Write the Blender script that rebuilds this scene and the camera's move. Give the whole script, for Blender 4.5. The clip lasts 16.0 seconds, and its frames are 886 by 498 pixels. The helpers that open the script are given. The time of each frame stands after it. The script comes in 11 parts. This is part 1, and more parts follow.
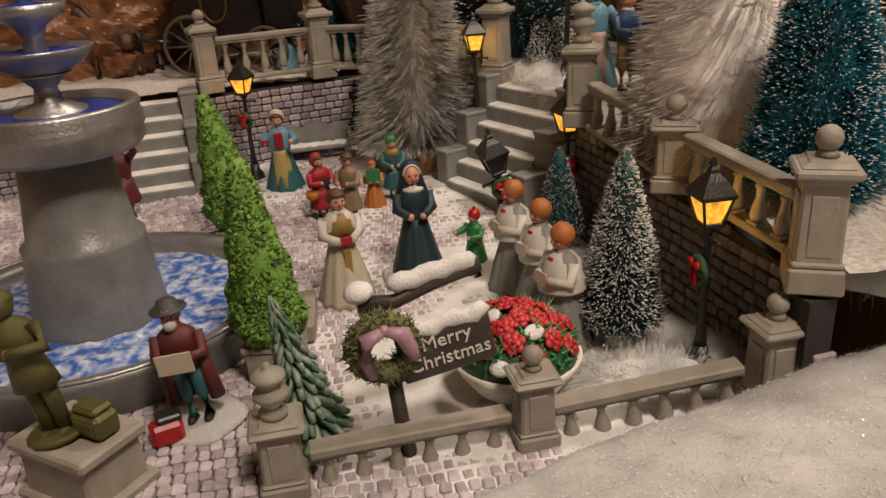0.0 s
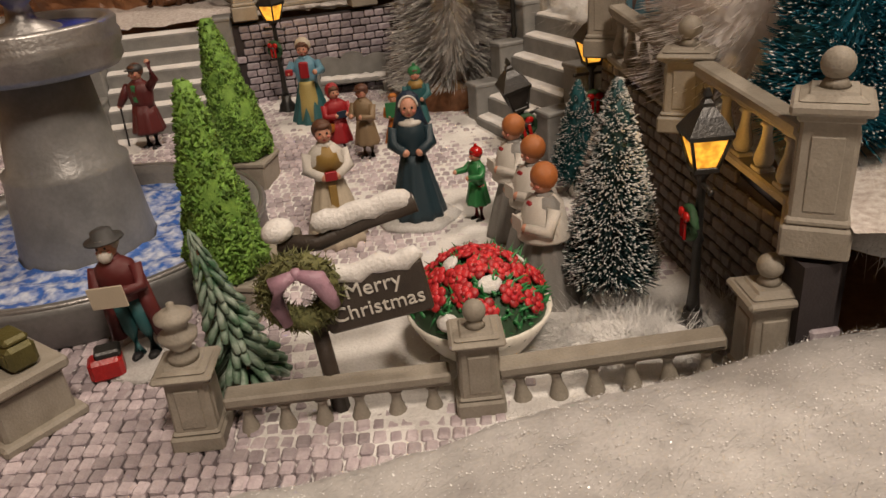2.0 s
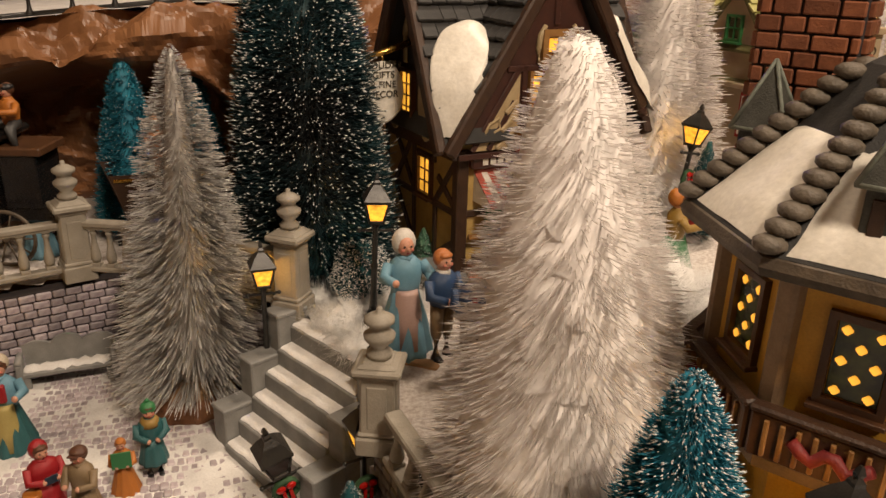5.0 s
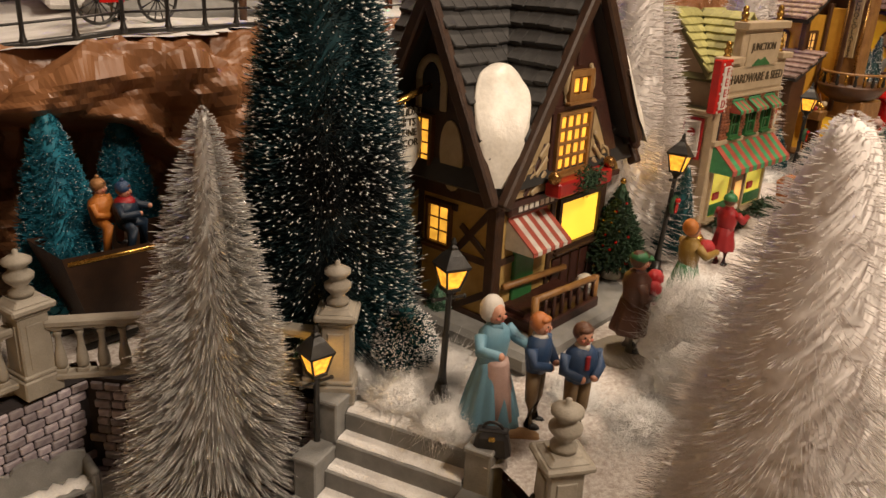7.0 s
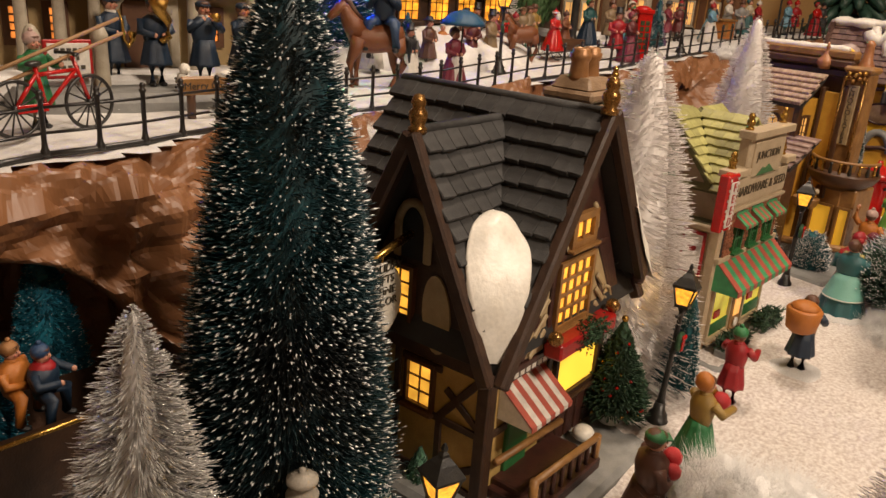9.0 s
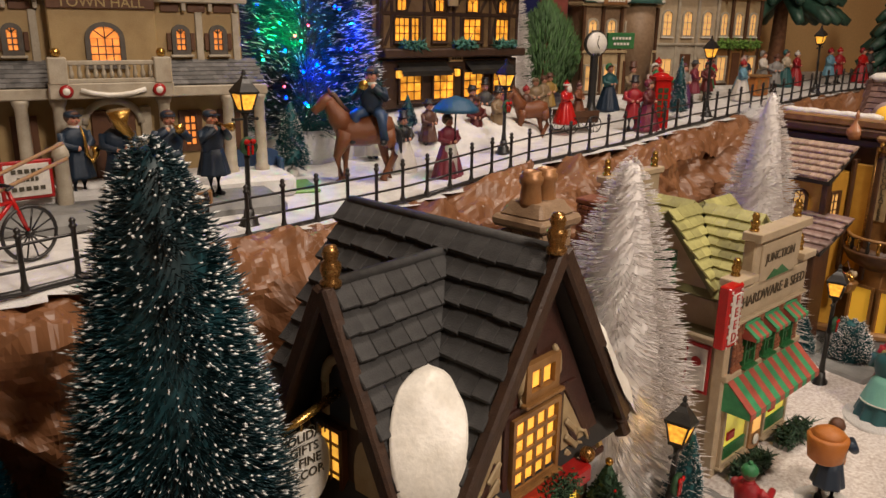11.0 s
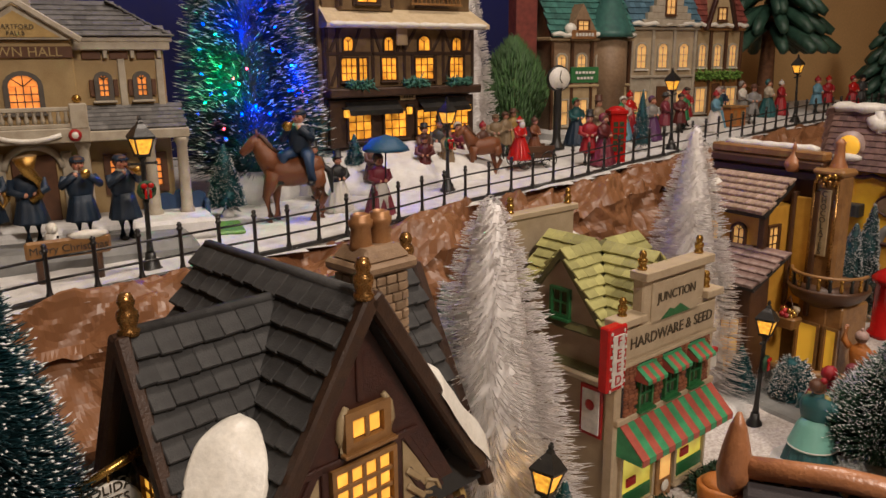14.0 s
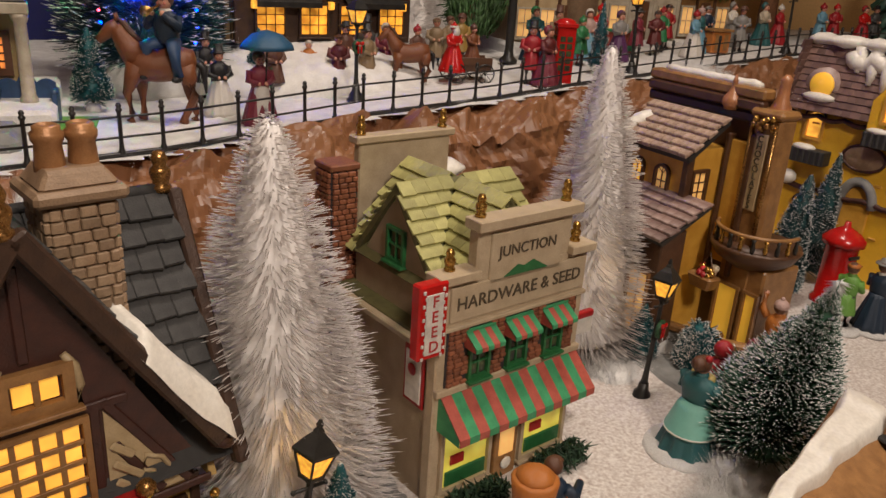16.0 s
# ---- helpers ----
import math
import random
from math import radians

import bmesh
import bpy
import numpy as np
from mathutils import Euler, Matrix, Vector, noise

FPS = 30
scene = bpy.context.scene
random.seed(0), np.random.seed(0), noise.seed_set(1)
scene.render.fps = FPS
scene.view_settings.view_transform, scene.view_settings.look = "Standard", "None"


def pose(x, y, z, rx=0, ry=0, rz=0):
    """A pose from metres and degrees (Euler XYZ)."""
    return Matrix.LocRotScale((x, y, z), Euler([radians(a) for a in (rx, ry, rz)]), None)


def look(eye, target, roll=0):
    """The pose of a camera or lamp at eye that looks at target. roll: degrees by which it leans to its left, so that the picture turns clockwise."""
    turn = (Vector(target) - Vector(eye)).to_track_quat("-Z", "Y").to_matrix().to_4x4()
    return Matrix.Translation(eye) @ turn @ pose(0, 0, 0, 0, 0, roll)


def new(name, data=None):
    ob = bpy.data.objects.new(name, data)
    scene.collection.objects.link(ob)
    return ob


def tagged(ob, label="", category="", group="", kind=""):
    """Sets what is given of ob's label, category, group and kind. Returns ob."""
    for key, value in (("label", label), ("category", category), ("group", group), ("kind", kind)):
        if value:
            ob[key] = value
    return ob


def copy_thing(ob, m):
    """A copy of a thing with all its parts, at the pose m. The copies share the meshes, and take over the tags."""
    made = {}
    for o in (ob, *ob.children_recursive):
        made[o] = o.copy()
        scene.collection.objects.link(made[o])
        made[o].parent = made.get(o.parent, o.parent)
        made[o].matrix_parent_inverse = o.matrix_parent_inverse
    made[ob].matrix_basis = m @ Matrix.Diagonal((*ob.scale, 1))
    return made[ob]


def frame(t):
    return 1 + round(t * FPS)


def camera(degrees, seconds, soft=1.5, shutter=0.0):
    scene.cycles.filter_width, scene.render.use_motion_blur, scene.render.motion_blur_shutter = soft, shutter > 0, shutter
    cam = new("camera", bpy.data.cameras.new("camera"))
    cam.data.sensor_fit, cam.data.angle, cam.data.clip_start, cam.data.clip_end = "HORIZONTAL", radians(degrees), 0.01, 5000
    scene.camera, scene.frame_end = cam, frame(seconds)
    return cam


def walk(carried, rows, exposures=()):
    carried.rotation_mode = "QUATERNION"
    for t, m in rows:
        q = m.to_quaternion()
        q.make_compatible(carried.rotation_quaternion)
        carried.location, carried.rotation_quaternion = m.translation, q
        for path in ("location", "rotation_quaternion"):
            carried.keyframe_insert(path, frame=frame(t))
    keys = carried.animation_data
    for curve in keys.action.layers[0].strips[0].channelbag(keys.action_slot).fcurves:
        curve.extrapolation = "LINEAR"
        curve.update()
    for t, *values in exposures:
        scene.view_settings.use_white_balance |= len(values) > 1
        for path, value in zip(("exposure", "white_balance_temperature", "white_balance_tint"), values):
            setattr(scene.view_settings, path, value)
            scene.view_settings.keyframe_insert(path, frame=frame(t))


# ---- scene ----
cam = camera(59.7, 16.0)
METRES, EYE, TILT, LEAN, TURN = 1.2, 0.23, -22.5, 3.5, 0.0
ROWS = [
    (0.0, 0.0, 0.0, 0.0, -0.0, 0.0, -0.0),
    (0.5, -0.0053, -0.0021, -0.011, 2.17, -1.58, -0.38),
    (1.0, 0.023, 0.0276, -0.0178, 6.22, -3.38, -1.5),
    (1.5, 0.0528, 0.0374, -0.0184, 8.08, -4.6, -1.92),
    (2.0, 0.059, 0.038, -0.0008, 8.11, -4.32, -2.09),
    (2.5, 0.0596, 0.0294, 0.0363, 7.03, -2.49, -2.28),
    (3.0, 0.0635, 0.0244, 0.0715, 5.1, -0.68, -2.53),
    (3.5, 0.0723, 0.0265, 0.0987, 2.8, 0.9, -2.64),
    (4.0, 0.0722, 0.0338, 0.1337, -0.98, 1.74, -2.4),
    (6.5, -0.0774, 0.1804, 0.183, -26.24, 0.77, 3.9),
    (7.0, -0.1173, 0.1841, 0.2053, -29.64, 0.44, 5.5),
    (7.5, -0.1339, 0.1954, 0.225, -32.02, 0.86, 6.11),
    (8.0, -0.1244, 0.2157, 0.2489, -33.83, 1.03, 6.06),
    (10.5, -0.0266, 0.2564, 0.3275, -29.5, 2.9, 5.51),
    (11.0, -0.0079, 0.2508, 0.3359, -28.24, 5.06, 6.91),
    (11.5, 0.0042, 0.2438, 0.3396, -26.3, 7.78, 8.51),
    (12.0, 0.0084, 0.2354, 0.3495, -24.02, 11.07, 9.19),
    (12.5, 0.0291, 0.2262, 0.3597, -23.39, 12.88, 8.84),
    (13.0, 0.0492, 0.218, 0.3563, -23.45, 12.73, 8.38),
    (13.5, 0.0655, 0.2132, 0.3442, -24.24, 10.6, 7.95),
    (14.0, 0.0836, 0.2117, 0.3294, -25.44, 7.89, 7.27),
    (14.5, 0.1233, 0.2139, 0.3425, -25.67, 5.97, 6.11),
    (15.0, 0.1727, 0.2176, 0.3394, -25.44, 4.39, 4.71),
    (15.5, 0.1988, 0.2183, 0.3475, -24.27, 3.29, 3.15),
    (16.0, 0.2241, 0.236, 0.3422, -24.5, 1.27, 2.63),
]
walk(cam, [(t, pose(0, 0, EYE, TILT, LEAN, TURN) @ pose(METRES * x, METRES * y, METRES * z, 90 + pitch, roll, yaw)) for t, x, y, z, yaw, pitch, roll in ROWS], [(0.0, 0.12, 6350, 10), (2.0, 0.10, 6450, 10), (4.0, 0.25, 7000, 10), (8.0, 0.28, 6800, 10), (10.5, 0.12, 6450, 10), (11.5, 0.03, 6150, 10), (12.5, 0.02, 6200, 10), (15.0, -0.14, 6100, 10), (16.0, -0.12, 6100, 10)])

# ---------------------------------------------------------------- world and light
world = bpy.data.worlds.new("room_air")
scene.world = world
world.use_nodes = True
world.node_tree.nodes["Background"].inputs[0].default_value = (1.0, 0.78, 0.55, 1)
world.node_tree.nodes["Background"].inputs[1].default_value = 0.03


def lamp_light(name, kind, m, power, colour, size=0.1):
    d = bpy.data.lights.new(name, kind)
    d.energy, d.color = power, colour
    if kind == "AREA":
        d.shape, d.size = "DISK", size
    else:
        d.shadow_soft_size = size
    ob = new(name, d)
    ob.matrix_world = m
    return ob


for x, z, r, c in ((0.335, 0.43, 0.092, (0.0, 0.03, 1.0)), (0.385, 0.47, 0.086, (0.0, 0.03, 1.0)), (0.320, 0.53, 0.078, (0.0, 0.03, 1.0)), (0.362, 0.57, 0.070, (0.0, 0.03, 1.0)), (0.340, 0.64, 0.058, (0.0, 0.03, 1.0)), (0.352, 0.70, 0.040, (0.0, 0.03, 1.0)), (0.292, 0.47, 0.075, (0.0, 1.0, 0.2))):
    lamp_light("tree_bulb_light", "POINT", Matrix.Translation((x, 1.420 - r * 0.78, z)), 0.42, c, 0.004)
lamp_light("ceiling_lamp_light", "AREA", look((0.70, 0.92, 1.6), (0.4, 0.7, 0)), 13.0, (1.0, 0.82, 0.655), 0.30)
# added fill from the front, brightening the near court; no known lamp hangs there
lamp_light("second_ceiling_lamp_light", "AREA", look((0.45, -0.40, 1.5), (0.2, 0.6, 0.1)), 22.0, (1.0, 0.82, 0.655), 0.30)

# ---------------------------------------------------------------- materials


def mat(name, col, rough=0.6, metal=0.0, col2=None, scale=120.0, mixed=0.5, bump=0.3, fine=900.0, emit=0.0, spec=0.5, coat=0.0, island=0.0, object_random=0.0, through_light=0.0):
    """A node material: two scales of noise mix col with col2, and drive bump and roughness."""
    m = bpy.data.materials.new(name)
    m.use_nodes = True
    t = m.node_tree
    b = t.nodes["Principled BSDF"]
    L = t.links.new
    c2 = col2 or tuple(min(1, v * 0.72) for v in col)
    co = t.nodes.new("ShaderNodeTexCoord")
    n1 = t.nodes.new("ShaderNodeTexNoise")
    n1.inputs["Scale"].default_value, n1.inputs["Detail"].default_value = scale, 4
    n2 = t.nodes.new("ShaderNodeTexNoise")
    n2.inputs["Scale"].default_value, n2.inputs["Detail"].default_value = fine, 3
    for n in (n1, n2):
        L(co.outputs["Object"], n.inputs["Vector"])
    ramp = t.nodes.new("ShaderNodeValToRGB")
    ramp.color_ramp.elements[0].position, ramp.color_ramp.elements[1].position = 0.5 - 0.3 * (1 - mixed) - 0.02, 0.5 + 0.3 * (1 - mixed) + 0.1
    L(n1.outputs["Fac"], ramp.inputs["Fac"])
    mix = t.nodes.new("ShaderNodeMix")
    mix.data_type = "RGBA"
    mix.inputs[6].default_value, mix.inputs[7].default_value = (*col, 1), (*c2, 1)
    L(ramp.outputs["Color"], mix.inputs[0])
    out = mix.outputs[2]
    grain = t.nodes.new("ShaderNodeMix")
    grain.data_type, grain.blend_type = "RGBA", "MULTIPLY"
    grain.inputs[0].default_value = 0.35
    L(out, grain.inputs[6])
    g2 = t.nodes.new("ShaderNodeValToRGB")
    g2.color_ramp.elements[0].position, g2.color_ramp.elements[1].position = 0.25, 0.7
    g2.color_ramp.elements[0].color = (0.55, 0.55, 0.55, 1)
    L(n2.outputs["Fac"], g2.inputs["Fac"])
    L(g2.outputs["Color"], grain.inputs[7])
    out = grain.outputs[2]
    if island or object_random:
        r = t.nodes.new("ShaderNodeNewGeometry" if island else "ShaderNodeObjectInfo")
        hs = t.nodes.new("ShaderNodeHueSaturation")
        mp = t.nodes.new("ShaderNodeMapRange")
        k = island or object_random
        mp.inputs["To Min"].default_value, mp.inputs["To Max"].default_value = 1 - k, 1 + k
        L(r.outputs["Random Per Island" if island else "Random"], mp.inputs["Value"])
        L(mp.outputs["Result"], hs.inputs["Value"])
        L(out, hs.inputs["Color"])
        out = hs.outputs["Color"]
    L(out, b.inputs["Base Color"])
    b.inputs["Metallic"].default_value = metal
    b.inputs["Specular IOR Level"].default_value = spec
    b.inputs["Coat Weight"].default_value = coat
    rr = t.nodes.new("ShaderNodeMapRange")
    rr.inputs["To Min"].default_value, rr.inputs["To Max"].default_value = max(0.03, rough - 0.12), min(1, rough + 0.12)
    L(n2.outputs["Fac"], rr.inputs["Value"])
    L(rr.outputs["Result"], b.inputs["Roughness"])
    if bump:
        bp = t.nodes.new("ShaderNodeBump")
        bp.inputs["Strength"].default_value, bp.inputs["Distance"].default_value = bump, 0.0008
        ad = t.nodes.new("ShaderNodeMath")
        L(n1.outputs["Fac"], ad.inputs[0])
        L(n2.outputs["Fac"], ad.inputs[1])
        L(ad.outputs[0], bp.inputs["Height"])
        L(bp.outputs["Normal"], b.inputs["Normal"])
    if emit:
        L(out, b.inputs["Emission Color"])
        b.inputs["Emission Strength"].default_value = emit
    if through_light:
        tl = t.nodes.new("ShaderNodeBsdfTranslucent")
        mx = t.nodes.new("ShaderNodeMixShader")
        mx.inputs[0].default_value = through_light
        L(out, tl.inputs["Color"])
        L(b.outputs[0], mx.inputs[1])
        L(tl.outputs[0], mx.inputs[2])
        L(mx.outputs[0], t.nodes["Material Output"].inputs["Surface"])
    return m


def glow(name, col, strength, dark=0.55, scale=260.0):
    """A lit pane: light that comes through unevenly."""
    m = bpy.data.materials.new(name)
    m.use_nodes = True
    t = m.node_tree
    b = t.nodes["Principled BSDF"]
    co, n, r = t.nodes.new("ShaderNodeTexCoord"), t.nodes.new("ShaderNodeTexNoise"), t.nodes.new("ShaderNodeMapRange")
    n.inputs["Scale"].default_value = scale
    t.links.new(co.outputs["Object"], n.inputs["Vector"])
    t.links.new(n.outputs["Fac"], r.inputs["Value"])
    r.inputs["From Min"].default_value, r.inputs["From Max"].default_value = 0.3, 0.7
    r.inputs["To Min"].default_value, r.inputs["To Max"].default_value = strength * dark, strength
    t.links.new(r.outputs["Result"], b.inputs["Emission Strength"])
    b.inputs["Base Color"].default_value = (*col, 1)
    b.inputs["Emission Color"].default_value = (*col, 1)
    b.inputs["Roughness"].default_value = 0.35
    return m


M = {}
def reg(key, *a, **k):
    M[key] = mat(key, *a, **k)

reg("snow", (0.80, 0.79, 0.77), 0.75, col2=(0.62, 0.60, 0.58), scale=60, bump=0.9, fine=700)
reg("snow_paint", (0.82, 0.79, 0.72), 0.4, col2=(0.70, 0.66, 0.58), scale=90, bump=0.25, fine=400)
reg("cotton", (0.86, 0.85, 0.83), 0.95, col2=(0.74, 0.73, 0.72), scale=80, bump=0.6, spec=0.1)
reg("fleece", (0.56, 0.55, 0.54), 0.62, col2=(0.36, 0.35, 0.345), scale=45, bump=0.30, fine=700)
reg("glitter", (0.97, 0.97, 0.97), 0.12, 0.0, scale=50, bump=0, spec=1.0)
reg("stone", (0.33, 0.30, 0.25), 0.62, col2=(0.24, 0.215, 0.175), scale=70, bump=0.35)
reg("step_stone", (0.25, 0.25, 0.24), 0.65, col2=(0.17, 0.17, 0.165), scale=80, bump=0.4)
reg("cobble", (0.52, 0.46, 0.48), 0.5, col2=(0.36, 0.30, 0.33), scale=190, bump=0.5, object_random=0.3)
reg("cobble_joined", (0.52, 0.46, 0.48), 0.5, col2=(0.36, 0.30, 0.33), scale=190, bump=0.5, island=0.3)
reg("mortar", (0.035, 0.028, 0.030), 0.85, scale=200)
reg("brick_grey", (0.40, 0.36, 0.385), 0.6, col2=(0.22, 0.18, 0.215), scale=200, bump=0.4, object_random=0.35)
# brick_grey darkened: the shade on the street wall's side is in the colour
reg("brick_shaded", (0.17, 0.145, 0.135), 0.6, col2=(0.09, 0.075, 0.07), scale=200, bump=0.4, object_random=0.35)
reg("paper", (0.27, 0.125, 0.055), 0.42, col2=(0.19, 0.080, 0.034), scale=11, bump=0.12, fine=60, spec=0.5)
reg("black", (0.012, 0.012, 0.012), 0.38, col2=(0.03, 0.027, 0.022), scale=120, bump=0.25)
reg("black_fence", (0.014, 0.013, 0.013), 0.35, col2=(0.03, 0.027, 0.024), scale=120, bump=0.2)
reg("metal_silver", (0.42, 0.41, 0.40), 0.38, 0.75, col2=(0.26, 0.25, 0.24), scale=50, bump=0.35, fine=500)
reg("fountain_grey", (0.27, 0.27, 0.265), 0.40, 0.25, col2=(0.18, 0.18, 0.18), scale=45, bump=0.3, fine=400)
reg("water", (0.04, 0.13, 0.46), 0.12, col2=(0.62, 0.68, 0.80), scale=130, mixed=0.75, bump=1.0, fine=300, spec=0.8)
reg("water_blue", (0.01, 0.03, 0.30), 0.1, col2=(0.03, 0.08, 0.45), scale=90, bump=0.5, spec=0.8)
reg("bronze_green", (0.13, 0.115, 0.035), 0.45, 0.3, col2=(0.075, 0.07, 0.025), scale=110, bump=0.4)
reg("topiary", (0.20, 0.36, 0.055), 0.7, col2=(0.09, 0.20, 0.03), scale=160, bump=0.5, island=0.45)
reg("leaf_dark", (0.03, 0.075, 0.035), 0.6, col2=(0.018, 0.045, 0.022), scale=200, bump=0.3, island=0.4)
reg("resin_green", (0.04, 0.115, 0.055), 0.5, col2=(0.34, 0.40, 0.34), scale=110, mixed=0.6, bump=0.5)
reg("spruce_resin", (0.045, 0.11, 0.075), 0.4, col2=(0.015, 0.04, 0.028), scale=60, bump=0.5)
reg("bristle_teal", (0.02, 0.12, 0.135), 0.5, col2=(0.012, 0.065, 0.08), scale=40, bump=0, island=0.35, through_light=0.3)
reg("bristle_blue", (0.03, 0.30, 0.42), 0.5, col2=(0.018, 0.17, 0.26), scale=40, bump=0, island=0.35, through_light=0.3)
reg("bristle_night", (0.008, 0.013, 0.015), 0.5, col2=(0.012, 0.085, 0.105), scale=9, mixed=0.6, bump=0, island=0.4)
reg("bristle_dark", (0.014, 0.030, 0.032), 0.5, col2=(0.014, 0.11, 0.12), scale=9, mixed=0.7, bump=0, island=0.4)
reg("bristle_green", (0.080, 0.19, 0.12), 0.5, col2=(0.045, 0.12, 0.075), scale=40, bump=0, island=0.35, through_light=0.3)
reg("bristle_white", (0.98, 0.95, 0.93), 0.4, col2=(0.96, 0.92, 0.90), scale=40, bump=0, island=0.02, spec=0.3, through_light=0.65)
reg("white_core", (0.97, 0.94, 0.92), 0.7, col2=(0.95, 0.91, 0.89), scale=60, bump=0.3, fine=260)
reg("bristle_silver", (0.94, 0.93, 0.91), 0.20, 0.30, col2=(0.82, 0.81, 0.79), scale=30, bump=0, island=0.3, spec=1.0, through_light=0.2)
reg("silver_core", (0.70, 0.68, 0.65), 0.4, 0.3, col2=(0.48, 0.46, 0.44), scale=60, bump=0.6, fine=300)
reg("street_sugar", (0.80, 0.76, 0.72), 0.55, col2=(0.46, 0.38, 0.34), scale=330, mixed=0.55, bump=1.0, fine=1200)
reg("snow_cream", (0.62, 0.50, 0.32), 0.7, col2=(0.50, 0.38, 0.22), scale=60, bump=0.6, fine=300)
reg("flock", (0.86, 0.87, 0.86), 0.8, col2=(0.74, 0.76, 0.76), scale=200, bump=0.3)
reg("wire", (0.20, 0.19, 0.18), 0.35, 0.8, scale=300)
reg("bark", (0.24, 0.105, 0.045), 0.7, col2=(0.12, 0.05, 0.02), scale=130, bump=0.8)
reg("wood_cut", (0.42, 0.25, 0.12), 0.65, col2=(0.30, 0.16, 0.07), scale=150, bump=0.4)
reg("sign_brown", (0.055, 0.042, 0.032), 0.5, col2=(0.035, 0.026, 0.02), scale=120, bump=0.4)
reg("letters", (0.78, 0.75, 0.68), 0.5, scale=300, bump=0.1)
reg("letters_dark", (0.06, 0.05, 0.03), 0.5, scale=300, bump=0.1)
reg("letters_brown", (0.10, 0.075, 0.045), 0.6, scale=300, bump=0.1)
reg("letters_gold", (0.42, 0.31, 0.13), 0.45, scale=300, bump=0.1)
reg("letters_red", (0.45, 0.02, 0.015), 0.4, scale=300, bump=0.1)
reg("wreath", (0.16, 0.16, 0.055), 0.7, col2=(0.07, 0.08, 0.025), scale=300, bump=0.5, island=0.4)
reg("wreath_green", (0.03, 0.09, 0.035), 0.7, col2=(0.02, 0.05, 0.02), scale=300, bump=0.5, island=0.4)
reg("pink", (0.42, 0.25, 0.32), 0.45, scale=200)
reg("red", (0.42, 0.014, 0.012), 0.35, col2=(0.26, 0.008, 0.01), scale=160, bump=0.3)
reg("red_flower", (0.56, 0.03, 0.035), 0.45, col2=(0.36, 0.012, 0.02), scale=220, bump=0.4, island=0.3)
reg("red_gloss", (0.50, 0.012, 0.010), 0.2, col2=(0.38, 0.01, 0.008), scale=160, bump=0.1)
reg("green_gloss", (0.03, 0.22, 0.06), 0.35, col2=(0.02, 0.13, 0.04), scale=160, bump=0.2)
reg("cream", (0.62, 0.53, 0.38), 0.5, col2=(0.50, 0.40, 0.27), scale=110, bump=0.25)
reg("gold", (0.42, 0.23, 0.075), 0.28, 0.85, col2=(0.26, 0.13, 0.04), scale=120, bump=0.25)
reg("brass", (0.60, 0.36, 0.09), 0.25, 0.9, col2=(0.40, 0.22, 0.05), scale=120, bump=0.2)
M["lamp_glass"] = glow("lamp_glass", (1.0, 0.46, 0.045), 1.3, 0.3, 300)
M["bulb"] = glow("bulb", (1.0, 0.66, 0.18), 14.0, 0.9)
M["window_lit"] = glow("window_lit", (1.0, 0.47, 0.055), 1.15, 0.35, 70)
M["window_orange"] = glow("window_orange", (1.0, 0.30, 0.055), 1.0, 0.30, 110)
M["window_yellow"] = glow("window_yellow", (1.0, 0.62, 0.06), 0.85, 0.8, 40)
M["window_dim"] = glow("window_dim", (1.0, 0.55, 0.16), 0.5, 0.4, 90)
M["bulb_blue"] = glow("bulb_blue", (0.002, 0.03, 1.0), 22.0, 0.9)
M["bulb_green"] = glow("bulb_green", (0.02, 1.0, 0.25), 20.0, 0.9)
M["bulb_red"] = glow("bulb_red", (1.0, 0.03, 0.05), 20.0, 0.9)

# ---------------------------------------------------------------- mesh tools


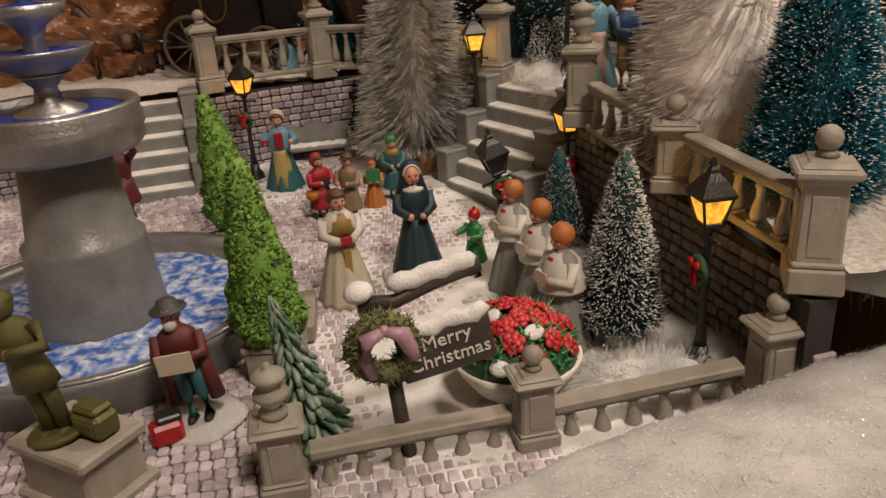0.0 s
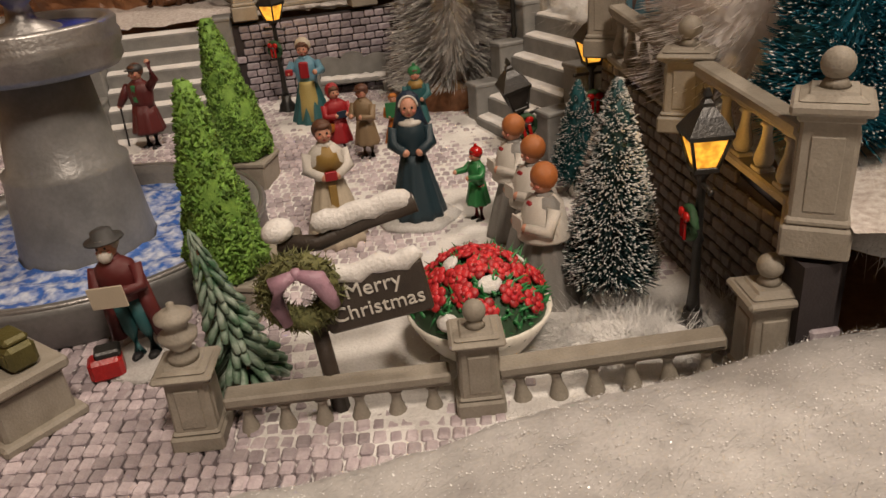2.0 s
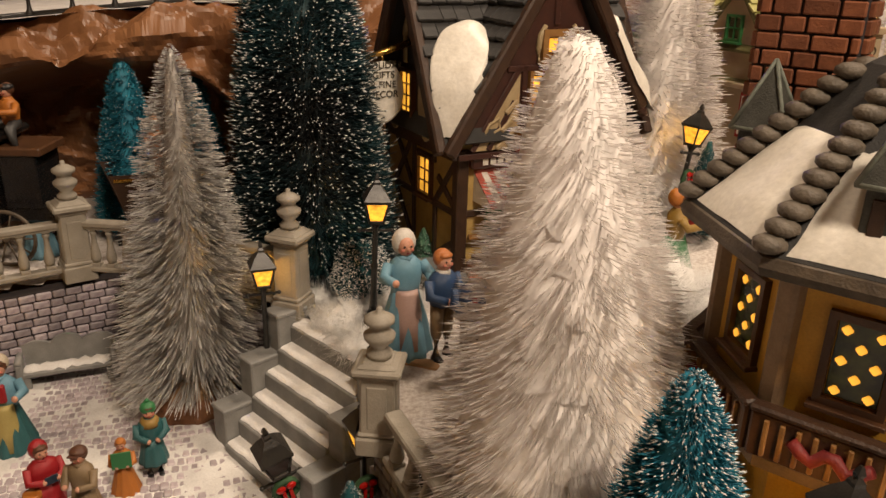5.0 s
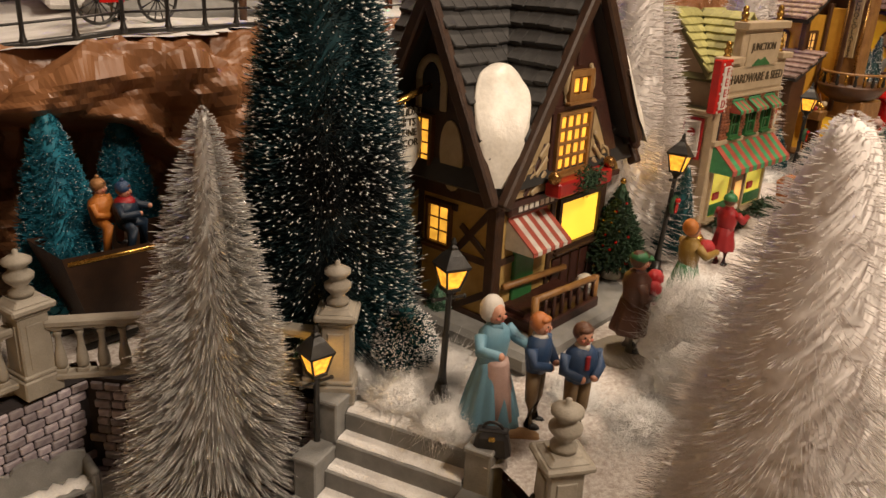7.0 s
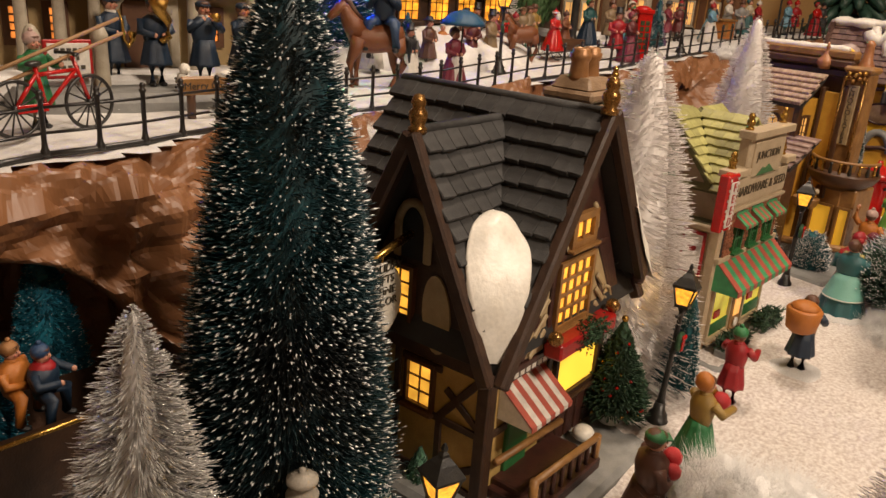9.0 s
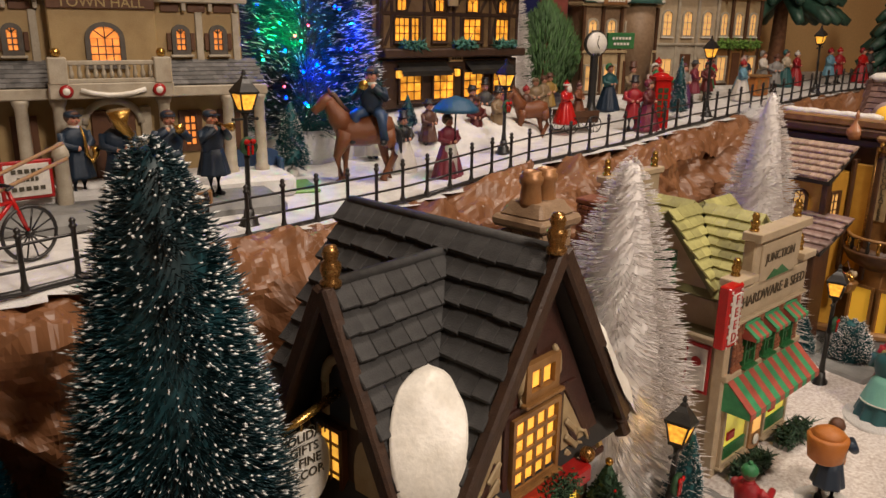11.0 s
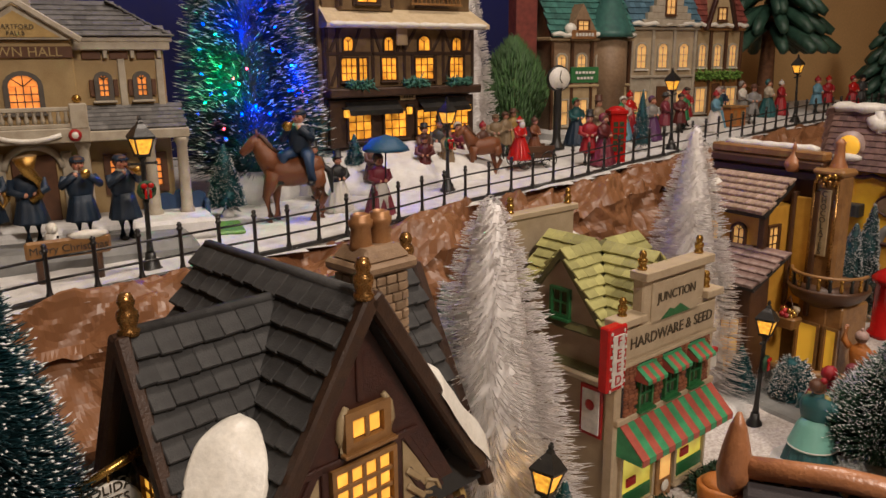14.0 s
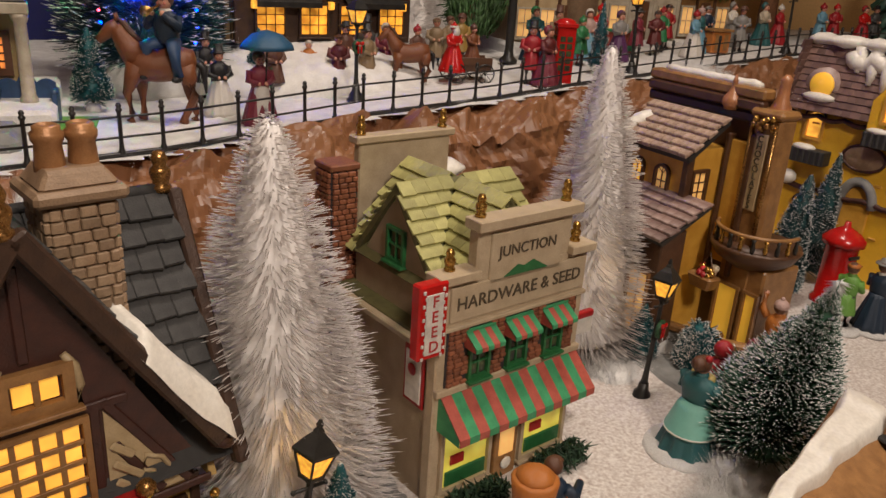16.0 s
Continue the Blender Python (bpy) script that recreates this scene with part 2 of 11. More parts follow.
class Solid:
    """Collects verts, faces, material slots and smoothing, for one mesh."""

    def __init__(self):
        self.v, self.f, self.m, self.s, self.slots = [], [], [], [], []

    def slot(self, key):
        if key not in self.slots:
            self.slots.append(key)
        return self.slots.index(key)

    def add(self, verts, faces, key, smooth=False, m=None):
        o, k = len(self.v), self.slot(key)
        if m is not None:
            verts = [m @ Vector(p) for p in verts]
        self.v.extend(tuple(p) for p in verts)
        self.f.extend(tuple(i + o for i in f) for f in faces)
        self.m.extend([k] * len(faces))
        self.s.extend([smooth] * len(faces))
        return self

    def box(self, c, s, key, bev=None, m=None, taper=1.0):
        """A chamfered box of centre c and size s; taper narrows its top."""
        hx, hy, hz = s[0] / 2, s[1] / 2, s[2] / 2
        b = min(hx, hy, hz) * 0.22 if bev is None else bev
        b = min(b, hx * 0.9, hy * 0.9, hz * 0.9)
        V, idx = [], {}
        for sx in (-1, 1):
            for sy in (-1, 1):
                for sz in (-1, 1):
                    t = taper if sz > 0 else 1.0
                    for ax, p in enumerate((((hx - 0) * sx, (hy - b) * sy, (hz - b) * sz), ((hx - b) * sx, hy * sy, (hz - b) * sz), ((hx - b) * sx, (hy - b) * sy, hz * sz))):
                        idx[sx, sy, sz, ax] = len(V)
                        V.append((c[0] + p[0] * t, c[1] + p[1] * t, c[2] + p[2]))
        F = []
        I = idx
        for q in (-1, 1):
            F.append((I[q, -1, -1, 0], I[q, 1, -1, 0], I[q, 1, 1, 0], I[q, -1, 1, 0])[::q])
            F.append((I[-1, q, -1, 1], I[-1, q, 1, 1], I[1, q, 1, 1], I[1, q, -1, 1])[::q])
            F.append((I[-1, -1, q, 2], I[1, -1, q, 2], I[1, 1, q, 2], I[-1, 1, q, 2])[::q])
        for a in (-1, 1):
            for d in (-1, 1):
                F.append((I[a, d, -1, 0], I[a, d, 1, 0], I[a, d, 1, 1], I[a, d, -1, 1])[:: -a * d])
                F.append((I[a, -1, d, 0], I[a, 1, d, 0], I[a, 1, d, 2], I[a, -1, d, 2])[:: a * d])
                F.append((I[-1, a, d, 1], I[1, a, d, 1], I[1, a, d, 2], I[-1, a, d, 2])[:: -a * d])
                for e in (-1, 1):
                    F.append((I[a, d, e, 0], I[a, d, e, 1], I[a, d, e, 2])[:: a * d * e])
        return self.add(V, F, key, False, m)

    def lathe(self, prof, key, n=16, c=(0, 0, 0), m=None, smooth=True, fold=0.0, folds=7, cap=True):
        """A turned form from (radius, height) pairs."""
        V, F = [], []
        for r, z in prof:
            for i in range(n):
                a = 2 * math.pi * i / n
                k = 1 + fold * math.cos(folds * a) * (r / max(p[0] for p in prof))
                V.append((c[0] + r * k * math.cos(a), c[1] + r * k * math.sin(a), c[2] + z))
        for j in range(len(prof) - 1):
            for i in range(n):
                F.append((j * n + i, j * n + (i + 1) % n, (j + 1) * n + (i + 1) % n, (j + 1) * n + i))
        if cap:
            F.append(tuple(range(n))[::-1])
            F.append(tuple((len(prof) - 1) * n + i for i in range(n)))
        return self.add(V, F, key, smooth, m)

    def ball(self, c, r, key, n=12, squash=(1, 1, 1), m=None):
        rings = max(5, n // 2)
        V, F = [(c[0], c[1], c[2] - r * squash[2])], []
        for j in range(1, rings):
            p = -math.pi / 2 + math.pi * j / rings
            for i in range(n):
                a = 2 * math.pi * i / n
                V.append((c[0] + r * math.cos(p) * math.cos(a) * squash[0], c[1] + r * math.cos(p) * math.sin(a) * squash[1], c[2] + r * math.sin(p) * squash[2]))
        V.append((c[0], c[1], c[2] + r * squash[2]))
        for i in range(n):
            F.append((0, 1 + (i + 1) % n, 1 + i))
            F.append((len(V) - 1, 1 + (rings - 2) * n + i, 1 + (rings - 2) * n + (i + 1) % n))
        for j in range(rings - 2):
            for i in range(n):
                F.append((1 + j * n + i, 1 + j * n + (i + 1) % n, 1 + (j + 1) * n + (i + 1) % n, 1 + (j + 1) * n + i))
        return self.add(V, F, key, True, m)

    def tube(self, pts, r, key, n=8, m=None, closed=False):
        """A round bar along pts; r is one radius or one for each point."""
        pts = [Vector(p) for p in pts]
        rs = r if isinstance(r, (list, tuple)) else [r] * len(pts)
        V, F = [], []
        N = len(pts)
        for j, p in enumerate(pts):
            d = (pts[(j + 1) % N] - pts[j - 1]) if closed else (pts[min(j + 1, N - 1)] - pts[max(j - 1, 0)])
            q = d.to_track_quat("Z", "Y")
            for i in range(n):
                a = 2 * math.pi * i / n
                V.append(p + q @ Vector((rs[j] * math.cos(a), rs[j] * math.sin(a), 0)))
        for j in range(N if closed else N - 1):
            k = (j + 1) % N
            for i in range(n):
                F.append((j * n + i, j * n + (i + 1) % n, k * n + (i + 1) % n, k * n + i))
        if not closed:
            F.append(tuple(range(n))[::-1])
            F.append(tuple((N - 1) * n + i for i in range(n)))
        return self.add(V, F, key, True, m)

    def slab(self, poly, z0, z1, key, m=None):
        """An upright prism over the plan polygon poly."""
        n = len(poly)
        V = [(x, y, z0) for x, y in poly] + [(x, y, z1) for x, y in poly]
        F = [tuple(range(n))[::-1], tuple(range(n, 2 * n))] + [(i, (i + 1) % n, n + (i + 1) % n, n + i) for i in range(n)]
        return self.add(V, F, key, False, m)

    def plate(self, corners, thick, key):
        """A flat board with these corners (in order), its thickness on the side away from their normal."""
        P = [Vector(p) for p in corners]
        nrm = (P[1] - P[0]).cross(P[2] - P[0]).normalized() * thick
        n = len(P)
        V = P + [p - nrm for p in P]
        F = [tuple(range(n)), tuple(range(n, 2 * n))[::-1]] + [(i, n + i, n + (i + 1) % n, (i + 1) % n) for i in range(n)]
        return self.add(V, F, key, False)

    def mesh(self, name):
        me = bpy.data.meshes.new(name)
        me.from_pydata(self.v, [], self.f)
        for k in self.slots:
            me.materials.append(M[k])
        me.polygons.foreach_set("material_index", self.m)
        me.polygons.foreach_set("use_smooth", self.s)
        me.update()
        return me


def thing(name, label, category, m=None, group="", kind=""):
    ob = new(name)
    ob.empty_display_size = 0.01
    if m is not None:
        ob.matrix_world = m
    return tagged(ob, label, category, group, kind)


def part(name, s, parent, label="", kind="", m=None):
    ob = new(name, s.mesh(name) if isinstance(s, Solid) else s)
    ob.parent = parent
    if m is not None:
        ob.matrix_basis = m
    return tagged(ob, label, kind=kind)


def single(name, s, label, category, m=None, group="", kind=""):
    ob = new(name, s.mesh(name))
    if m is not None:
        ob.matrix_world = m
    return tagged(ob, label, category, group, kind)


def writing(parent, text, m, size, key, name="lettering", align="CENTER"):
    cu = bpy.data.curves.new(name, "FONT")
    cu.body, cu.size, cu.extrude, cu.align_x, cu.align_y, cu.resolution_u = text, size, 0.0003, align, "CENTER", 3
    tmp = bpy.data.objects.new(name, cu)
    me = bpy.data.meshes.new_from_object(tmp)
    bpy.data.objects.remove(tmp)
    me.materials.clear()
    me.materials.append(M[key])
    return part(name, me, parent, m=m)


def spikes(P, D, W, keys, which, S=None):
    """A mesh of thin three-sided bristles from points P along D (arrays), W wide at the root; which picks the material."""
    n = len(P)
    ref = np.where(np.abs(D[:, 2:3]) < 0.9 * np.linalg.norm(D, axis=1, keepdims=True), np.array([[0, 0, 1.0]]), np.array([[1.0, 0, 0]]))
    a = np.cross(D, ref)
    a /= np.linalg.norm(a, axis=1, keepdims=True) + 1e-9
    b = np.cross(D, a)
    b /= np.linalg.norm(b, axis=1, keepdims=True) + 1e-9
    W = W.reshape(-1, 1)
    V = np.stack([P + a * W, P - 0.5 * a * W + 0.87 * b * W, P - 0.5 * a * W - 0.87 * b * W, P + D], axis=1).reshape(-1, 3)
    i = np.arange(n)[:, None] * 4
    F = np.concatenate([i + np.array([[0, 1, 3]]), i + np.array([[1, 2, 3]]), i + np.array([[2, 0, 3]])], axis=1).reshape(-1, 3)
    return V, F, np.repeat(which, 3)


def spike_mesh(name, sets, keys):
    """Joins arrays from spikes() into one mesh."""
    Vs, Fs, Ws, o = [], [], [], 0
    for V, F, w in sets:
        Vs.append(V), Fs.append(F + o), Ws.append(w)
        o += len(V)
    V, F, w = np.concatenate(Vs), np.concatenate(Fs), np.concatenate(Ws)
    me = bpy.data.meshes.new(name)
    me.vertices.add(len(V))
    me.vertices.foreach_set("co", V.astype(np.float32).ravel())
    me.loops.add(len(F) * 3)
    me.loops.foreach_set("vertex_index", F.astype(np.int32).ravel())
    me.polygons.add(len(F))
    me.polygons.foreach_set("loop_start", np.arange(len(F), dtype=np.int32) * 3)
    for k in keys:
        me.materials.append(M[k])
    me.polygons.foreach_set("material_index", w.astype(np.int32))
    me.update(calc_edges=True)
    me.validate()
    return me


def rng(seed):
    return np.random.default_rng(seed)


# ---------------------------------------------------------------- levels


def clamp01(v):
    return max(0.0, min(1.0, v))


def z_upper(x, y=0):
    return 0.312 + 0.055 * clamp01((x - 0.35) / 1.0) - 0.055 * clamp01((-0.03 - x) / 0.52)


def z_street(x, y=0.7):
    return 0.095 + 0.04 * clamp01((x - 0.1) / 0.4) - 0.02 * clamp01((0.5 - y) / 0.15)


def z_plaza(x, y):
    return 0.012 * clamp01((y - 0.5) / 0.2)

# ---------------------------------------------------------------- the large structure
PLAZA = [(-0.75, -0.5), (0.168, -0.5), (0.168, 0.30), (0.088, 0.562), (0.098, 0.592), (0.052, 0.708), (0.04, 0.735), (-0.105, 0.836), (-0.255, 0.768), (-0.262, 0.778), (-0.372, 0.735), (-0.75, 0.60)]


def inside(x, y, poly):
    k = False
    for (x0, y0), (x1, y1) in zip(poly, poly[1:] + poly[:1]):
        if (y0 > y) != (y1 > y) and x < (x1 - x0) * (y - y0) / (y1 - y0) + x0:
            k = not k
    return k


def sheet(name, x0, x1, y0, y1, step, height, keep, key, label="", kind="structure", category="ground"):
    nx, ny = int((x1 - x0) / step) + 1, int((y1 - y0) / step) + 1
    ids, V, F = {}, [], []
    for j in range(ny):
        for i in range(nx):
            x, y = x0 + i * step, y0 + j * step
            if keep(x, y):
                ids[i, j] = len(V)
                V.append((x, y, height(x, y)))
    for (i, j), a in ids.items():
        q = [ids.get(k) for k in ((i + 1, j), (i + 1, j + 1), (i, j + 1))]
        if None not in q:
            F.append((a, *q))
    s = Solid().add(V, F, key, True)
    return single(name, s, label, category, kind=kind)


def nz(x, y, k, o=0.0):
    return noise.noise((x * k + o, y * k - o, o))


# table, room
s = Solid().box((0.6, 0.75, -0.035), (3.4, 2.6, 0.05), "wood_cut", 0.004)
single("table_top", s, "wide wooden table under the miniature village", "table", kind="structure")
reg("wall_tan", (0.74, 0.49, 0.22), 0.75, col2=(0.66, 0.42, 0.18), scale=6, bump=0.3, fine=180)
reg("backdrop_blue", (0.009, 0.015, 0.17), 0.9, col2=(0.006, 0.010, 0.10), scale=2.2, mixed=0.2, bump=0.2, fine=90)
reg("backdrop_dark", (0.011, 0.014, 0.125), 0.9, col2=(0.007, 0.009, 0.07), scale=2.5, bump=0.2, fine=90)
reg("ceiling_white", (0.7, 0.66, 0.58), 0.8, scale=8)
reg("floor_wood", (0.22, 0.12, 0.06), 0.5, col2=(0.14, 0.07, 0.035), scale=7, bump=0.3, fine=60)
for nm, c, sz, k in (("wall_north", (0.6, 2.05, 0.45), (5.4, 0.1, 2.6), "wall_tan"), ("wall_south", (0.6, -2.35, 0.45), (5.4, 0.1, 2.6), "wall_tan"), ("wall_east", (3.25, -0.15, 0.45), (0.1, 4.5, 2.6), "wall_tan"), ("wall_west", (-2.05, -0.15, 0.45), (0.1, 4.5, 2.6), "wall_tan")):
    single(nm, Solid().box(c, sz, k, 0.004), "plain tan plastered room wall", "wall", kind="structure")
single("floor", Solid().box((0.6, -0.15, -0.8), (5.4, 4.5, 0.1), "floor_wood", 0.004), "dark wooden room floor", "floor", kind="structure")
single("ceiling", Solid().box((0.6, -0.15, 1.78), (5.4, 4.5, 0.06), "ceiling_white", 0.004), "plain white ceiling", "ceiling", kind="structure")

# night-sky cloth with printed stars
V, F = [], []
for i in range(121):
    x = -1.3 + i * 0.0237
    for z in (-0.02, 0.5, 1.3):
        V.append((x, 1.93 + 0.006 * math.sin(i * 0.9) + 0.004 * math.sin(i * 0.37), z))
for i in range(120):
    for j in range(2):
        F.append((i * 3 + j, i * 3 + 3 + j, i * 3 + 4 + j, i * 3 + 1 + j))
s = Solid()
s.add(V, [f for k, f in enumerate(F) if k < 126], "backdrop_blue", True)
s.add(V, [f for k, f in enumerate(F) if k >= 126], "backdrop_dark", True)
cloth = single("backdrop", s, "dark blue night sky cloth printed with white stars", "backdrop", kind="structure")
R = rng(5)
for k in range(70):
    x, z, r = R.uniform(-0.6, 1.5), R.uniform(0.42, 0.95), R.uniform(0.002, 0.005)
    pts = []
    for i in range(10):
        a, q = math.pi * i / 5, r if i % 2 == 0 else r * 0.35
        pts.append((x + q * math.sin(a), 1.9165, z + q * math.cos(a)))
    part("printed_star", Solid().plate(pts, 0.0008, "flock"), cloth)

# lower court, with snow lying on it
sheet("plaza_floor", -0.75, 0.16, -0.2, 0.86, 0.02, lambda x, y: z_plaza(x, y) - 0.0035, lambda x, y: True, "mortar", "dark bedding under the cobbled court")


def plaza_snow(x, y):
    bias = -2.2 * clamp01((0.37 - y) / 0.05) * clamp01((-0.060 - x) / 0.03) - 2.2 * clamp01((0.275 - y) / 0.02) * clamp01((0.0 - x) / 0.05) + 0.6 * clamp01((x + 0.08) / 0.04) * clamp01((y - 0.285) / 0.02) * clamp01((0.46 - y) / 0.08) + 0.5 * clamp01((x + 0.12) / 0.10) * clamp01((y - 0.26) / 0.06) + 0.45 * clamp01(1 - abs(y - 0.655) / 0.035) * clamp01((-0.2 - x) / 0.02) + 0.30 * clamp01((y - 0.70) / 0.05)
    n = 0.55 * nz(x, y, 14, 3.1) + 0.35 * nz(x, y, 45, 7.7) + 0.2 * nz(x, y, 120, 1.2)
    return z_plaza(x, y) + 0.0045 * max(-1.1, n + 0.05 + 0.62 * bias)


sheet("plaza_snow", -0.75, 0.165, -0.02, 0.86, 0.006, plaza_snow, lambda x, y: True, "snow", "thin glittering snow lying over cobblestones", category="snow")


# upper ground round the court: terrace and street
def street_height(x, y):
    n = 0.0035 * nz(x, y, 22, 2.0) + 0.002 * nz(x, y, 70, 5.0)
    return z_street(x, y) + n


sheet("street_snow", -0.8, 1.75, 0.24, 1.45, 0.011, street_height, lambda x, y: not inside(x, y, PLAZA) and (x < 0.17 or y > 0.30), "street_sugar", "bumpy glittering snow on the street and terrace", category="snow")

# platform of the upper town
FENCE = [(-0.62, 0.93), (-0.085, 0.962), (0.01, 0.982), (0.086, 1.025), (0.30, 1.10), (0.54, 1.19), (0.71, 1.222), (0.85, 1.268), (1.30, 1.372), (1.8, 1.50)]


def fence_y(x):
    for (x0, y0), (x1, y1) in zip(FENCE, FENCE[1:]):
        if x <= x1:
            return y0 + (y1 - y0) * (x - x0) / (x1 - x0)
    return FENCE[-1][1]


sheet("upper_snow", -0.9, 2.1, 0.92, 1.93, 0.014, lambda x, y: z_upper(x, y) + 0.003 * nz(x, y, 20, 9.0) + 0.0015 * nz(x, y, 60, 4.0), lambda x, y: y > fence_y(x) - 0.022, "snow", "white snow on the upper town's ground", category="snow")

# crumpled brown packing paper as a cliff under the upper town: hollow behind the terrace, bulging over the street
NU, NV = 900, 76
R = rng(11)
FOLDS = [(0.5, 17.0, 0.020, R.uniform(-1, 1, (64, 64))), (1.3, 38.0, 0.011, R.uniform(-1, 1, (64, 64))), (2.2, 80.0, 0.0048, R.uniform(-1, 1, (64, 64))), (0.1, 150.0, 0.0009, R.uniform(-1, 1, (64, 64)))]


def crease(u, v):
    """Height of crumpled paper: flat facets between straight creases, at four sizes."""
    bu, bv = u + 0.025 * noise.noise((u * 9, v * 9, 0)), v + 0.025 * noise.noise((u * 9, v * 9, 9))
    h = 0.0
    for turn, f, amp, table in FOLDS:
        x, y = (bu * math.cos(turn) - bv * math.sin(turn)) * f, (bu * math.sin(turn) + bv * math.cos(turn)) * f
        k = (x + y) * 0.366
        i, j = math.floor(x + k), math.floor(y + k)
        p, q = x + k - i, y + k - j
        a, d = table[i % 64, j % 64], table[(i + 1) % 64, (j + 1) % 64]
        if p > q:
            c = table[(i + 1) % 64, j % 64]
            h += amp * (a + (c - a) * p + (d - c) * q)
        else:
            c = table[i % 64, (j + 1) % 64]
            h += amp * (a + (c - a) * q + (d - c) * p)
    return h


V, F = [], []
for i in range(NU):
    x = -0.85 + 2.75 * i / (NU - 1)
    y0, zt, zb = fence_y(x), z_upper(x), 0.085
    k = clamp01((x - 0.06) / 0.12)
    k = k * k * (3 - 2 * k)
    lip = 0.034 + 0.016 * noise.noise((x * 8, 0, 3)) + 0.024 * k
    # a cave under the ledge, its mouth an uneven arch
    arch = zt - 0.030 - 0.15 * abs((x + 0.155) / 0.215) ** 2.4 + 0.012 * noise.noise((x * 14, 5, 1))
    for j in range(NV):
        t = j / (NV - 1)
        if t < 0.3:
            q = t / 0.3
            y, z = y0 + 0.012 - (lip + 0.012) * q, zt - 0.004 - 0.020 * q * q
            n = Vector((0, -0.3, 1))
        else:
            q = (t - 0.3) / 0.7
            z = zt - 0.024 - (zt - 0.024 - zb) * q
            c = clamp01((arch - z) / 0.045)
            y = y0 - lip + (1 - k) * (0.125 * c * c * (3 - 2 * c) - 0.015 * math.sin(q * 3.1)) - k * 0.080 * q
            n = Vector((0, -1, 0.25))
        d = crease(x, t * 0.30) * min(1.0, t / 0.10) * (0.9 if t < 0.3 else 1.0)
        V.append((x + 0.3 * d, y + n.y * d, z + n.z * d))
for i in range(NU - 1):
    for j in range(NV - 1):
        p = i * NV + j
        F.append((p, p + 1, p + NV + 1, p + NV))
s = Solid().add(V, F, "paper", False)
single("paper_cliff", s, "crumpled glossy brown packing paper shaped as a rocky cliff", "rock")

# fleece blanket in front of the balustrade, with glitter
EDGE = [(-0.6, -0.05), (-0.16, 0.163), (-0.07, 0.230), (0.036, 0.275), (0.15, 0.312), (0.30, 0.345), (0.6, 0.36)]


def edge_y(x):
    for (x0, y0), (x1, y1) in zip(EDGE, EDGE[1:]):
        if x <= x1:
            return y0 + (y1 - y0) * (x - x0) / (x1 - x0)
    return EDGE[-1][1]


def fleece_height(x, y):
    d = edge_y(x) - y
    lift = 0.018 * min(1, max(0.0, d) / 0.012) ** 0.5 + 0.03 * clamp01((x - 0.0) / 0.25)
    return lift + 0.05 * clamp01(d / 0.4) + 0.004 * nz(x, y, 16, 1.0) + 0.0015 * nz(x, y, 60, 3.0) + 0.001 * nz(x * 1.0, y * 3.0, 90, 3.0)


sheet("fleece_blanket", -0.6, 0.6, -0.40, 0.37, 0.006, fleece_height, lambda x, y: y < edge_y(x) + 0.004, "fleece", "white fleece snow blanket with silver glitter", "", "blanket")
R = rng(21)
n = 30000
P = np.zeros((n, 3))
P[:, 0] = R.uniform(-0.3, 0.45, n)
P[:, 1] = np.array([edge_y(x) for x in P[:, 0]]) + 0.003 - np.abs(R.normal(0, 0.10, n))
P[:, 2] = [fleece_height(x, y) - 0.0005 for x, y in P[:, :2]]
D = R.normal(0, 0.0030, (n, 3)) + np.array([0.004, 0.0015, 0])
D[:, 2] = np.abs(D[:, 2]) * 0.5 + 0.0004
single_me = spike_mesh("fleece_fibres", [spikes(P, D, np.full(n, 0.00007), ["fleece"], np.zeros(n, int))], ["fleece"])
tagged(new("fleece_fibres", single_me), "loose white fibres standing on the fleece", "fibres", kind="stuff")


def glitter(name, n, seed, place, size, label):
    """Tiny mirror flakes lying at random tilts."""
    R = rng(seed)
    s = Solid()
    for k in range(n):
        p = place(R)
        if p is None:
            continue
        r = size * R.uniform(0.5, 1.3)
        q = Euler((R.normal(0, 0.3), R.normal(0, 0.3), R.uniform(0, 6))).to_matrix()
        s.add([Vector(p) + q @ Vector(c) for c in ((r, 0, 0), (-0.5 * r, 0.87 * r, 0), (-0.5 * r, -0.87 * r, 0))], [(0, 1, 2)], "glitter")
    tagged(new(name, s.mesh(name)), label, "glitter", kind="stuff")


def on_fleece(R):
    x = R.uniform(-0.25, 0.42)
    y = edge_y(x) - abs(R.normal(0, 0.11))
    return (x, y, fleece_height(x, y) + 0.0005)


def on_street(R):
    x, y = R.uniform(-0.5, 1.15), R.uniform(0.36, 1.0)
    return None if inside(x, y, PLAZA) else (x, y, street_height(x, y) + 0.0006)


glitter("glitter_on_fleece", 14000, 3, on_fleece, 0.00042, "silver glitter flakes on the fleece")
glitter("glitter_on_street", 7000, 4, on_street, 0.00045, "silver glitter flakes on the street snow")
glitter("glitter_on_court", 1500, 6, lambda R: (lambda x, y: (x, y, max(plaza_snow(x, y), z_plaza(x, y) + 0.001) + 0.0005))(R.uniform(-0.3, 0.1), R.uniform(0.27, 0.75)), 0.0006, "silver glitter flakes on the court")
glitter("glitter_on_upper_town", 1800, 8, lambda R: (lambda x, y: (x, y, z_upper(x) + 0.003))(R.uniform(-0.2, 1.2), R.uniform(1.05, 1.4)), 0.0008, "silver glitter flakes on the upper snow")


# ---------------------------------------------------------------- brush trees


